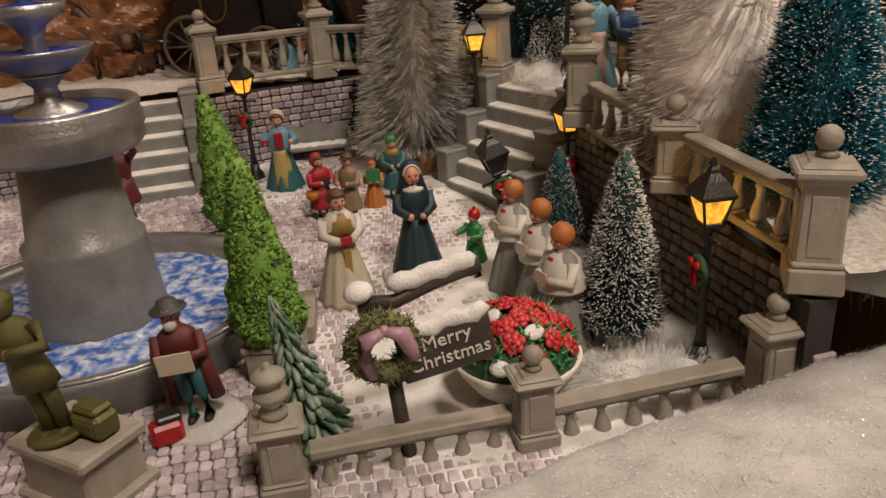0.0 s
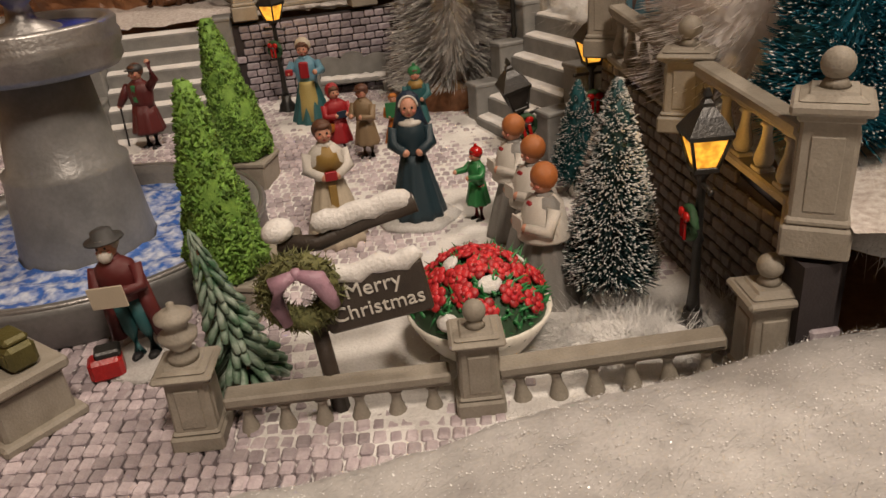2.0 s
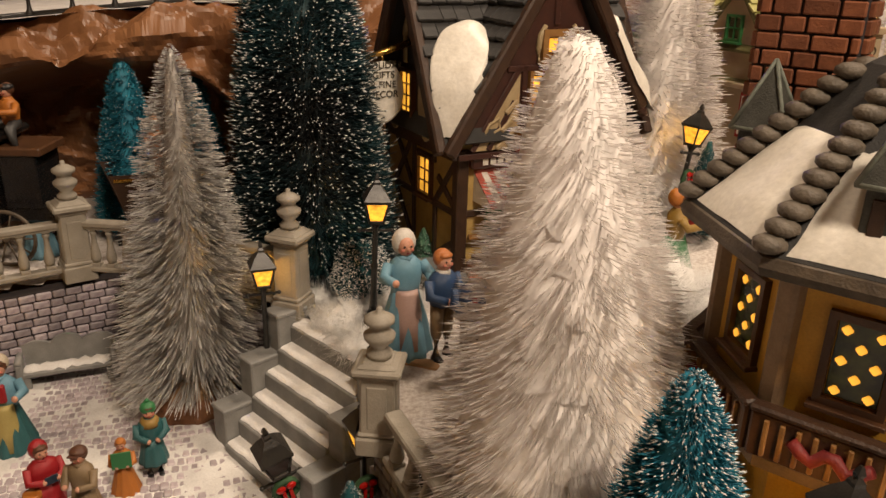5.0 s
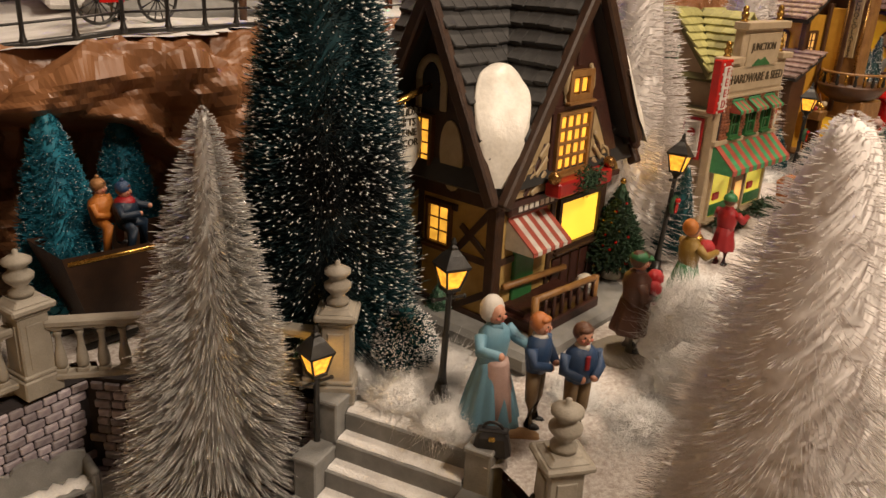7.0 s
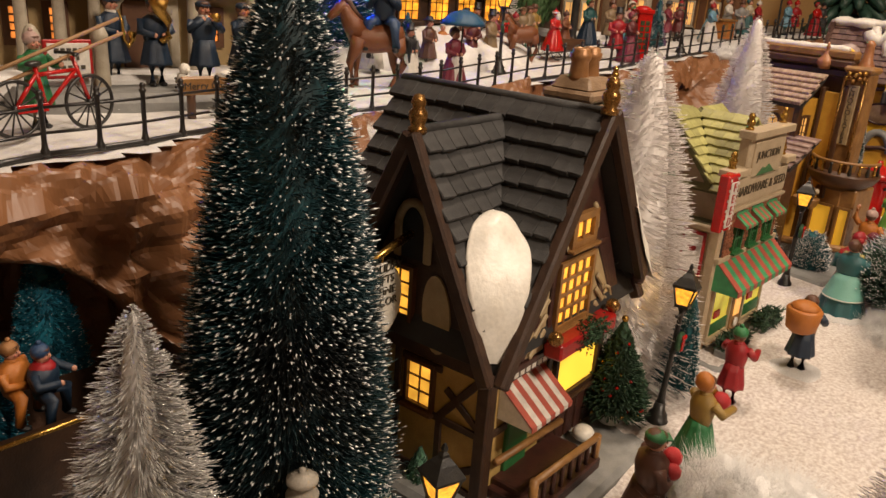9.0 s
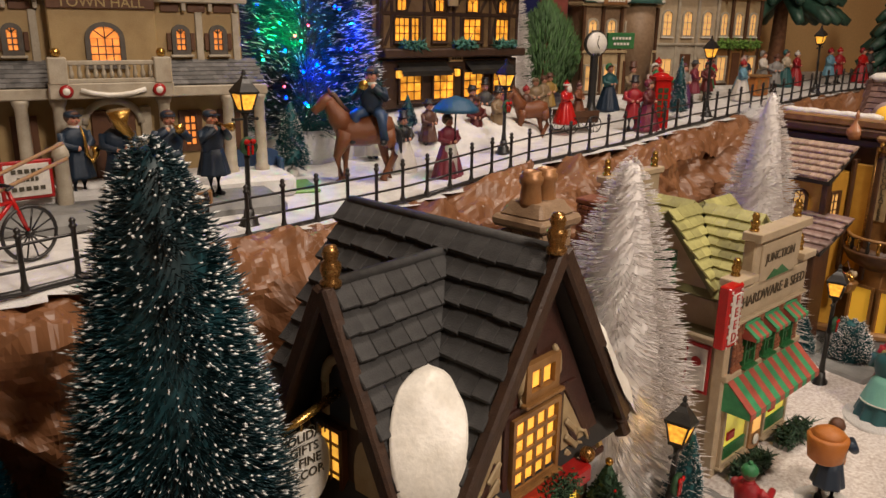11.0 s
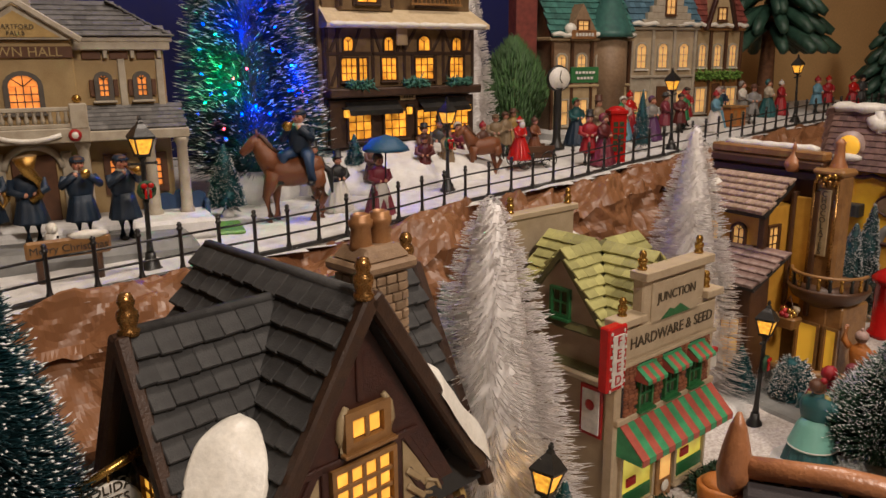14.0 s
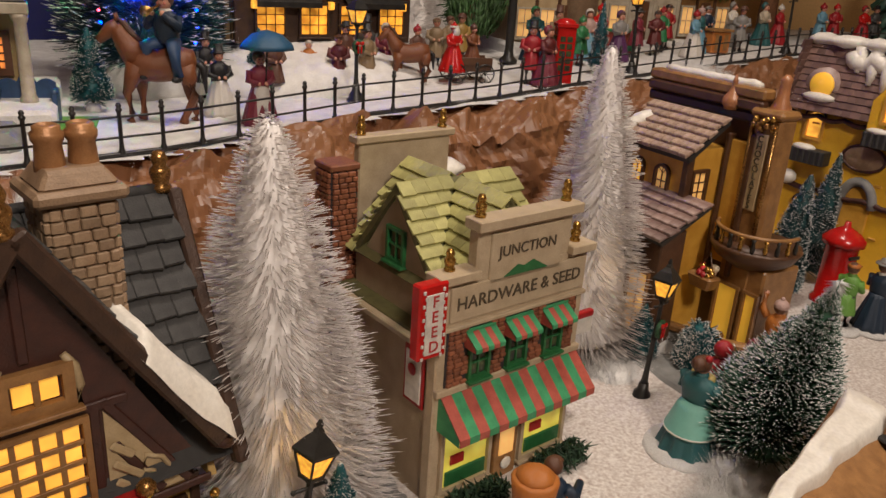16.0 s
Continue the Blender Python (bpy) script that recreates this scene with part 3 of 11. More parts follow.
def brush_tree(x, y, z, h, r, n, key, label, seed, tip=None, tip_share=0.5, tip_size=1.0, lean=(0, 0), rise=0.15, wide=0.00038, power=0.7, base="disc", droop=0.0, jitter=0.05, group="brush trees", name="bottle_brush_tree", core=0.72, tuft=7, spread=0.16, core_key="", wob=0.13, strip=1.0):
    """A bottle-brush tree: twisted wire, trimmed bristles in tufts, flock on the tips, a small foot."""
    R = rng(seed)
    t = thing(name, label, "tree", Matrix.Translation((x, y, z)), group)
    zb = 0.012 if base else 0.0
    top = Vector((lean[0], lean[1], h))
    s = Solid().tube([(0, 0, 0.0), tuple(top * 0.5), tuple(top * 0.985)], [0.0013, 0.0011, 0.0007], "wire", 6)
    part("wire_stem", s, t, "twisted wire stem")
    if base == "disc":
        s = Solid().lathe([(r * 0.33, 0), (r * 0.34, 0.002), (r * 0.32, 0.006), (r * 0.26, 0.008), (r * 0.1, 0.009)], "snow", 14)
        part("foot", s, t, "snowy round foot")

    def outline(q):
        q = np.asarray(q)
        return ((1 - q) ** power * np.minimum(1.0, 0.66 + q / 0.11) + 0.035 * (1 - q) ** 0.3)

    m = n // tuft + 1
    f0 = 1 - np.sqrt(R.uniform(0.0004, 1, m))
    f0 = np.where(R.uniform(0, 1, m) < 0.30, R.uniform(0.35, 1, m), f0)
    a0 = R.uniform(0, 2 * np.pi, m)
    u0 = rise + R.normal(0, wob, m) - droop * (1 - f0)
    f = (np.repeat(f0, tuft)[:n] + R.normal(0, 0.006, n)).clip(0.001, 0.998)
    ang = np.repeat(a0, tuft)[:n] + R.normal(0, spread, n)
    up = np.repeat(u0, tuft)[:n] + R.normal(0, spread * 0.7, n)
    ln = r * outline(f) * (1 + R.normal(0, jitter, n)).clip(0.7, 1.2)
    zz = zb + f * (h - zb)
    P = np.stack([lean[0] * zz / h, lean[1] * zz / h, zz], 1)
    D = np.stack([np.cos(ang), np.sin(ang), up], 1)
    A = P + D * ln[:, None]
    A[:, 2] = np.maximum(A[:, 2], 0.002)
    # each bristle is widest near its cut end and thins towards the wire
    cut = A - D * (ln * 0.06)[:, None]
    sets, keys = [spikes(cut, (P - cut) * 0.85, np.full(n, wide), None, np.zeros(n, int)), spikes(cut, A - cut, np.full(n, wide), None, np.zeros(n, int))], [key]
    if tip:
        keys.append(tip)
        k = R.uniform(0, 1, n) < tip_share * 1.8
        c = int(k.sum())
        E = D[k] / np.linalg.norm(D[k], axis=1, keepdims=True)
        L = R.uniform(0.0012, 0.0030, (c, 1)) * tip_size * strip * 0.95
        W = R.uniform(0.00018, 0.00046, c) * tip_size
        q = A[k] - E * L * 0.4
        sets += [spikes(q, E * L * 0.6, W, None, np.ones(c, int)), spikes(q, -E * L, W, None, np.ones(c, int))]
    part("bristles", spike_mesh("bristles", sets, keys), t, kind="stuff")
    if core:
        nr, na = 44, 30
        V = []
        for i in range(nr):
            q = i / nr * 0.985
            for j in range(na):
                a = 2 * math.pi * (j + 0.5 * (i % 2)) / na
                rr = r * core * float(outline(q)) * (1 + R.normal(0, 0.045))
                z1 = zb + 0.002 + q * (h - zb) + R.normal(0, 0.001)
                V.append((rr * math.cos(a) + lean[0] * z1 / h, rr * math.sin(a) + lean[1] * z1 / h, z1))
        V.append((lean[0] * 0.99, lean[1] * 0.99, h * 0.99))
        F = [(i * na + j, i * na + (j + 1) % na, (i + 1) * na + (j + 1) % na, (i + 1) * na + j) for i in range(nr - 1) for j in range(na)]
        F += [((nr - 1) * na + j, (nr - 1) * na + (j + 1) % na, nr * na) for j in range(na)]
        s = Solid().add(V, F, core_key or key, True)
        part("bristle_core", s, t)
    return t


T = brush_tree
T(0.064, 0.803, 0.095, 0.345, 0.069, 24000, "bristle_night", "tall dark teal brush tree with snowy tips, beside the gift shop", 1, "flock", 0.11, 1.75, lean=(-0.012, -0.03), power=0.52, wide=0.00032)
T(-0.104, 0.925, 0.093, 0.172, 0.038, 9000, "bristle_blue", "bright blue brush tree behind the terrace balustrade", 2, "flock", 0.07, 0.9, power=0.6, wide=0.00034, core=0.74)
T(-0.050, 0.965, 0.093, 0.160, 0.034, 9000, "bristle_blue", "bright blue brush tree by the paper cliff", 3, "flock", 0.07, 0.9, power=0.6, wide=0.00034, core=0.74)
T(0.186, 0.388, 0.082, 0.150, 0.037, 12000, "bristle_blue", "large turquoise brush tree with snowy tips by the wall", 4, "flock", 0.2, 1.1, lean=(-0.006, -0.008), power=0.62, wide=0.00028, tuft=9, core=0.72)
T(0.088, 0.392, 0.004, 0.112, 0.024, 10000, "bristle_dark", "dark brush tree heavily flecked with snow, behind the choir", 5, "flock", 0.33, 1.25, lean=(0.003, 0.010), power=0.66, wide=0.00024)
T(0.074, 0.535, 0.004, 0.078, 0.018, 4200, "bristle_teal", "small snowy teal brush tree below the stair wall", 6, "flock", 0.26, 0.9, power=0.7, wide=0.00024)
T(0.252, 0.375, 0.082, 0.070, 0.030, 4600, "bristle_green", "small green brush tree with snowy tips by the lamp", 7, "flock", 0.3, 1.0, power=0.75, wide=0.0003, core=0.4)
T(-0.036, 0.753, 0.034, 0.262, 0.066, 7000, "bristle_silver", "silver tinsel tree on a sawn log slice", 8, "glitter", 0.10, 0.75, rise=0.10, wide=0.00030, power=0.70, base=None, droop=0.34, jitter=0.06, lean=(0.004, -0.009), name="tinsel_tree", core=0.34, tuft=2, spread=0.04, core_key="silver_core", wob=0.10)
T(0.178, 0.478, 0.085, 0.246, 0.074, 8000, "bristle_white", "large white tinsel tree standing behind the balustrade", 9, None, rise=0.16, wide=0.00024, power=0.62, droop=0.34, jitter=0.05, lean=(-0.011, 0.007), name="tinsel_tree", core=0.75, tuft=1, spread=0.03, core_key="white_core", wob=0.06)
T(0.372, 0.836, 0.118, 0.285, 0.079, 5600, "bristle_white", "tall white tinsel tree between the gift shop and the hardware shop", 10, None, rise=0.18, wide=0.00036, power=0.66, droop=0.24, jitter=0.07, lean=(-0.005, -0.012), name="tinsel_tree", core=0.60, tuft=1, spread=0.03, core_key="white_core", wob=0.06)
T(0.702, 0.985, 0.128, 0.298, 0.070, 5000, "bristle_white", "white tinsel tree behind the hardware shop", 12, None, rise=0.18, wide=0.00036, power=0.74, droop=0.24, jitter=0.07, lean=(-0.014, -0.012), name="tinsel_tree", core=0.60, tuft=1, spread=0.03, core_key="white_core", wob=0.06)
T(0.097, 0.735, 0.103, 0.042, 0.025, 3400, "bristle_teal", "round frosted bush beside the lamp", 13, "flock", 0.55, 1.3, power=0.35, base=None, rise=0.35, name="frosted_bush", group="bushes")
T(0.152, 0.782, 0.096, 0.045, 0.014, 1500, "bristle_green", "tiny green fir by the gift shop", 14, "flock", 0.25, 0.8, power=0.8)
T(0.396, 0.778, 0.120, 0.097, 0.020, 3600, "bristle_teal", "slim snowy brush tree beside the street lamp", 15, "flock", 0.28, 0.9, power=0.75, lean=(-0.004, -0.012), wide=0.0003)
T(0.740, 0.938, 0.13, 0.062, 0.018, 2400, "bristle_teal", "small snowy fir by the hardware shop's side", 16, "flock", 0.3, 0.9, power=0.8)
T(0.782, 0.905, 0.133, 0.046, 0.024, 2200, "bristle_teal", "frosted round bush in the street", 17, "flock", 0.6, 1.3, power=0.35, base=None, rise=0.35, name="frosted_bush", group="bushes")
T(0.736, 0.782, 0.13, 0.168, 0.055, 9000, "bristle_green", "green brush tree with snowy tips at the street's edge", 18, "flock", 0.56, 1.35, power=1.1, lean=(-0.005, -0.038), wide=0.00050, rise=0.42, strip=2.2, core=0.55)
T(0.985, 1.010, 0.135, 0.150, 0.028, 5000, "bristle_dark", "dark snow-flecked brush tree by the chocolate shop", 19, "flock", 0.30, 1.3, power=0.7, lean=(0.02, 0))
T(1.075, 1.050, 0.135, 0.160, 0.026, 4200, "bristle_dark", "dark snow-flecked brush tree by the yellow house", 20, "flock", 0.30, 1.3, power=0.7, lean=(0.02, 0))
T(0.405, 0.975, 0.13, 0.17, 0.022, 3600, "bristle_green", "narrow snowy green fir behind the white tree", 22, "flock", 0.3, 1.2, power=0.8)
T(0.283, 1.300, 0.312, 0.085, 0.022, 3400, "bristle_teal", "small snowy teal brush tree beside the mounted figurine", 23, "flock", 0.24, 1.1, power=0.8)
T(0.470, 1.375, 0.318, 0.075, 0.019, 3000, "bristle_teal", "small snowy teal brush tree in front of the inn", 24, "flock", 0.24, 1.1, power=0.8)
T(0.940, 1.350, 0.343, 0.098, 0.016, 2400, "bristle_teal", "slim snowy brush tree near the lamp", 25, "flock", 0.24, 1.2, power=0.8)
T(1.125, 1.70, 0.36, 0.345, 0.060, 5600, "bristle_dark", "dark brush tree rising behind the green-roofed house", 26, "flock", 0.25, 2.0, power=0.75, wide=0.0007)
T(1.375, 1.73, 0.36, 0.345, 0.055, 5200, "bristle_dark", "dark brush tree rising behind the gabled houses", 27, "flock", 0.25, 2.0, power=0.75, wide=0.0007)
T(0.735, 1.56, 0.335, 0.31, 0.058, 4000, "bristle_white", "white tinsel tree standing behind the inn", 28, None, rise=0.1, wide=0.0005, power=0.6, name="tinsel_tree", core=0.66, core_key="white_core")

# the big lit tree of the upper town
lit = T(0.345, 1.420, 0.345, 0.43, 0.090, 13000, "bristle_dark", "tall dark tinsel tree hung with blue, green and red lights", 30, "flock", 0.17, 2.1, power=0.58, wide=0.0004, jitter=0.18, core=0.5, name="lit_christmas_tree", base=None, strip=2.6)
R = rng(33)
for k in range(64):
    f = 1 - math.sqrt(R.uniform(0.01, 1))
    a = R.uniform(math.pi * 0.9, math.pi * 2.1)
    rr = 0.090 * ((1 - f) ** 0.58) * R.uniform(0.66, 0.95)
    key = "bulb_blue" if k % 10 not in (3, 6) else ("bulb_green" if k % 10 == 3 else "bulb_red")
    part("light_bulb", Solid().ball((rr * math.cos(a), rr * math.sin(a), 0.03 + f * 0.39), 0.0019 if key == "bulb_blue" else 0.0016, key, 6), lit)
s = Solid().lathe([(0.060, 0), (0.062, 0.01), (0.058, 0.034), (0.052, 0.040)], "snow", 24)
single("tree_stand", s, "round white snowy drum under the lit tree", "stand", Matrix.Translation((0.345, 1.42, 0.31)))

# small decorated tree by the gift shop
xt = T(0.325, 0.775, 0.118, 0.088, 0.026, 4200, "leaf_dark", "small decorated green tree with red and gold baubles", 31, None, power=0.8, wide=0.0006, rise=0.1, jitter=0.2, name="decorated_tree")
for k in range(46):
    f, a = 1 - math.sqrt(R.uniform(0.02, 1)), R.uniform(0, 6.28)
    rr = 0.026 * (1 - f) ** 0.8 * 0.95
    part("bauble", Solid().ball((rr * math.cos(a), rr * math.sin(a), 0.012 + f * 0.074), 0.0016, ("red_gloss", "brass", "red_gloss")[k % 3], 6), xt)
part("tree_star", Solid().ball((0, 0, 0.09), 0.003, "brass", 6), xt)


def cone_shrub(x, y, z, h, r, label, seed, lean=(0, 0)):
    """A clipped cone shrub of small leaves in a square stone pot."""
    t = thing("topiary", label, "topiary", Matrix.Translation((x, y, z)), "topiaries")
    pot = Solid().box((0, 0, 0.0105), (r * 1.55, r * 1.55, 0.021), "stone", 0.0012, taper=1.06)
    pot.box((0, 0, 0.0225), (r * 1.75, r * 1.75, 0.004), "stone", 0.001)
    part("pot", pot, t, "square grey stone pot")
    R = rng(seed)
    s = Solid().lathe([(r * 0.6, 0.022), (r * 0.86, 0.034), (r * 0.9, 0.045)] + [(r * 0.88 * (1 - q) ** 0.9 + 0.003, 0.045 + (h - 0.045) * q) for q in (0.2, 0.4, 0.6, 0.8, 0.97)], "topiary", 14)
    for i, p in enumerate(s.v):
        s.v[i] = (p[0] + lean[0] * p[2] / h, p[1] + lean[1] * p[2] / h, p[2])
    part("stem", s, t)
    n = 5200
    f = 1 - np.sqrt(R.uniform(0.0, 1, n))
    a = R.uniform(0, 6.283, n)
    lump = 1 + 0.07 * np.sin(a * 3 + f * 17) + 0.07 * np.sin(a * 5 - f * 31) + R.normal(0, 0.03, n)
    rr = (r * 0.98 * (1 - f) ** 0.85 * np.minimum(1, 0.7 + f * 3) + 0.003) * lump
    zz = 0.026 + f * (h - 0.027)
    P = np.stack([rr * np.cos(a) + lean[0] * zz / h, rr * np.sin(a) + lean[1] * zz / h, zz], 1)
    D = np.stack([np.cos(a), np.sin(a), R.normal(0.3, 0.6, n)], 1) + R.normal(0, 0.6, (n, 3))
    D *= 0.0040 / np.linalg.norm(D, axis=1, keepdims=True)
    part("leaves", spike_mesh("leaves", [spikes(P - D * 0.4, D, np.full(n, 0.0017), None, np.zeros(n, int))], ["topiary"]), t, "bright green clipped leaves", "stuff")
    return t


cone_shrub(-0.108, 0.385, 0.0, 0.130, 0.0185, "bright green cone topiary beside the fountain basin", 41, lean=(-0.006, 0.0))
cone_shrub(-0.170, 0.567, 0.002, 0.128, 0.0200, "bright green cone topiary in the middle of the court", 42, lean=(-0.016, 0.006))


# ---------------------------------------------------------------- street lamps


def street_lamp(h, label, lit=True, wreath=True, scale=1.0, name="street_lamp"):
    t = thing(name, label, "lamp", None, "street lamps")
    s = Solid().lathe([(0.0105, 0), (0.0105, 0.003), (0.008, 0.005), (0.0075, 0.009), (0.005, 0.012), (0.0042, 0.018)], "black", 12)
    part("base", s, t)
    hb = h - 0.036
    part("pole", Solid().lathe([(0.0036, 0.016), (0.0024, 0.03), (0.0022, hb * 0.6), (0.003, hb * 0.62), (0.002, hb * 0.65), (0.002, hb - 0.004), (0.0045, hb)], "black", 8), t)
    part("crossbar", Solid().tube([(-0.011, 0, hb - 0.006), (0.011, 0, hb - 0.006)], [0.0011, 0.0011], "black", 6).ball((-0.0115, 0, hb - 0.006), 0.0016, "black", 6).ball((0.0115, 0, hb - 0.006), 0.0016, "black", 6), t)
    if wreath:
        R = rng(77)
        s = Solid().tube([(0.0065 * math.cos(a), -0.004, hb * 0.72 + 0.0065 * math.sin(a)) for a in [k * 0.5236 for k in range(12)]], 0.0022, "wreath_green", 6, closed=True)
        w = part("wreath", s, t, "small green wreath")
        part("bow", Solid().ball((-0.003, -0.0068, hb * 0.72 + 0.004), 0.003, "red_gloss", 8, (1, 0.5, 0.8)).ball((0.003, -0.0068, hb * 0.72 + 0.004), 0.003, "red_gloss", 8, (1, 0.5, 0.8)).box((-0.002, -0.0068, hb * 0.72 - 0.003), (0.002, 0.001, 0.008), "red_gloss").box((0.002, -0.0068, hb * 0.72 - 0.003), (0.002, 0.001, 0.008), "red_gloss"), w, "shiny red bow")
    z0, z1, a0, a1 = hb, hb + 0.016, 0.0044, 0.0080
    fr = Solid().box((0, 0, z0 + 0.001), (2 * a0 + 0.002, 2 * a0 + 0.002, 0.0024), "black").box((0, 0, z1), (2 * a1 + 0.002, 2 * a1 + 0.002, 0.0018), "black")
    for sx, sy in ((1, 1), (1, -1), (-1, 1), (-1, -1)):
        fr.tube([(sx * a0, sy * a0, z0), (sx * a1, sy * a1, z1)], 0.0008, "black", 5)
    part("lantern_frame", fr, t)
    for k in range(4):
        q = Matrix.Rotation(k * math.pi / 2, 4, "Z")
        cs = [q @ Vector(p) for p in ((-a0 * 0.9, -a0 * 0.94, z0 + 0.002), (a0 * 0.9, -a0 * 0.94, z0 + 0.002), (a1 * 0.9, -a1 * 0.95, z1 - 0.001), (-a1 * 0.9, -a1 * 0.95, z1 - 0.001))]
        part("lantern_pane", Solid().plate(cs, 0.0004, "lamp_glass" if lit else "black"), t, "amber glass pane" if lit else "dark empty pane").visible_shadow = False
    rf = Solid().lathe([(a1 * 1.62, z1), (a1 * 1.64, z1 + 0.0012), (a1 * 0.9, z1 + 0.008), (0.0032, z1 + 0.0115), (0.003, z1 + 0.013), (0.0015, z1 + 0.0145), (0.0022, z1 + 0.016), (0.0008, z1 + 0.019)], "black", 4, smooth=False, m=Matrix.Rotation(math.pi / 4, 4, "Z"))
    part("lantern_roof", rf, t)
    if lit:
        part("bulb", Solid().ball((0, -a0 * 0.6, z0 + 0.0065), 0.0019, "bulb", 8), t, "glowing bulb").visible_shadow = False
    return t


def at(x, y, z, rz=0.0, tx=0.0, ty=0.0, k=1.0):
    return Matrix.Translation((x, y, z)) @ Euler((radians(ty), radians(tx), radians(rz))).to_matrix().to_4x4() @ Matrix.Scale(k, 4)


LAMPS = [
    (0.124, 0.360, 0.0, 0.122, -80, 0, 0, "black street lamp with a lit amber lantern by the wall", True),
    (0.083, 0.558, 0.0, 0.122, 20, 0, 0, "black street lamp with a lit amber lantern at the stair foot", True),
    (-0.199, 0.737, 0.01, 0.122, -20, 0, 0, "black lit street lamp with a wreath beside the bench", True),
    (0.022, 0.712, 0.012, 0.150, 10, 0, 0, "black lit street lamp between the stair and the tinsel tree", False),
    (0.100, 0.686, 0.096, 0.122, 0, 2, 0, "black lit street lamp on the street snow", False),
    (0.221, 0.362, 0.082, 0.122, 0, 6, 0, "black lit street lamp with a red bow by the octagonal house", True),
    (0.358, 0.756, 0.118, 0.133, 25, 11, 0, "leaning black lit street lamp with a wreath", True),
    (0.700, 0.880, 0.130, 0.133, 25, 6, 0, "leaning black lit street lamp by the hardware shop", True),
    (0.175, 1.090, 0.310, 0.138, 15, 1, 0, "tall black street lamp with wreath inside the railings", True),
    (0.560, 1.275, 0.323, 0.122, 15, 0, 0, "black street lamp in front of the inn", True),
    (0.985, 1.330, 0.345, 0.130, 15, -4, 0, "black lit street lamp among the market figurines", False),
    (1.370, 1.420, 0.366, 0.128, 15, -5, 0, "slim black street lamp at the far end of the railings", False),
]
protos = {}
for x, y, z, h, rz, tx, ty, label, wr in LAMPS:
    if (h, wr) not in protos:
        protos[h, wr] = t = street_lamp(h, label, True, wr)
        t.matrix_world = at(x, y, z, rz, tx, ty)
    else:
        t = copy_thing(protos[h, wr], at(x, y, z, rz, tx, ty))
    tagged(t, label)
    d = at(x, y, z, rz, tx, ty) @ Vector((0, 0, h - 0.027))
    lamp_light("lantern_light", "POINT", Matrix.Translation(d), 0.020, (1.0, 0.50, 0.08), 0.004)
t = street_lamp(0.075, "dark unlit lantern with a red-bowed wreath leaning on the stair", False, True)
t.matrix_world = at(0.040, 0.606, 0.004, 20, -14, 8, 1.15)


# ---------------------------------------------------------------- iron railings along the upper town's edge
s = Solid().lathe([(0.0034, 0), (0.0034, 0.003), (0.0022, 0.006), (0.0018, 0.010), (0.0018, 0.037), (0.0027, 0.038), (0.0027, 0.0395), (0.0016, 0.0405), (0.0024, 0.0425), (0.0012, 0.0445)], "black_fence", 8)
POST = s.mesh("railing_post")


def railing(pts, label):
    """One length of railing over the plan points pts."""
    a = Vector((*pts[0], z_upper(pts[0][0])))
    t = thing("railing", label, "railing", Matrix.Translation(a), "railings")
    P = [Vector((x, y, z_upper(x) + 0.001)) - a for x, y in pts]
    for p in P[:-1]:
        part("railing_post", POST, t, m=Matrix.Translation(p))
    for z, r in ((0.033, 0.0011), (0.016, 0.0011)):
        part("rail", Solid().tube([p + Vector((0, 0, z)) for p in P], r, "black_fence", 6), t)
    part("ground_bar", Solid().tube([p + Vector((0, 0, 0.0015)) for p in P], 0.0024, "black_fence", 6), t)
    return t


def along(poly, step):
    out, carry = [], 0.0
    for (x0, y0), (x1, y1) in zip(poly, poly[1:]):
        L = math.hypot(x1 - x0, y1 - y0)
        d = carry
        while d < L:
            out.append((x0 + (x1 - x0) * d / L, y0 + (y1 - y0) * d / L))
            d += step
        carry = d - L
    return out


stakes = along(FENCE, 0.0365)
for k in range(0, len(stakes) - 1, 4):
    railing(stakes[k:k + 5], "black iron railing with two rails and knobbed posts")

# ---------------------------------------------------------------- pillars and balustrades


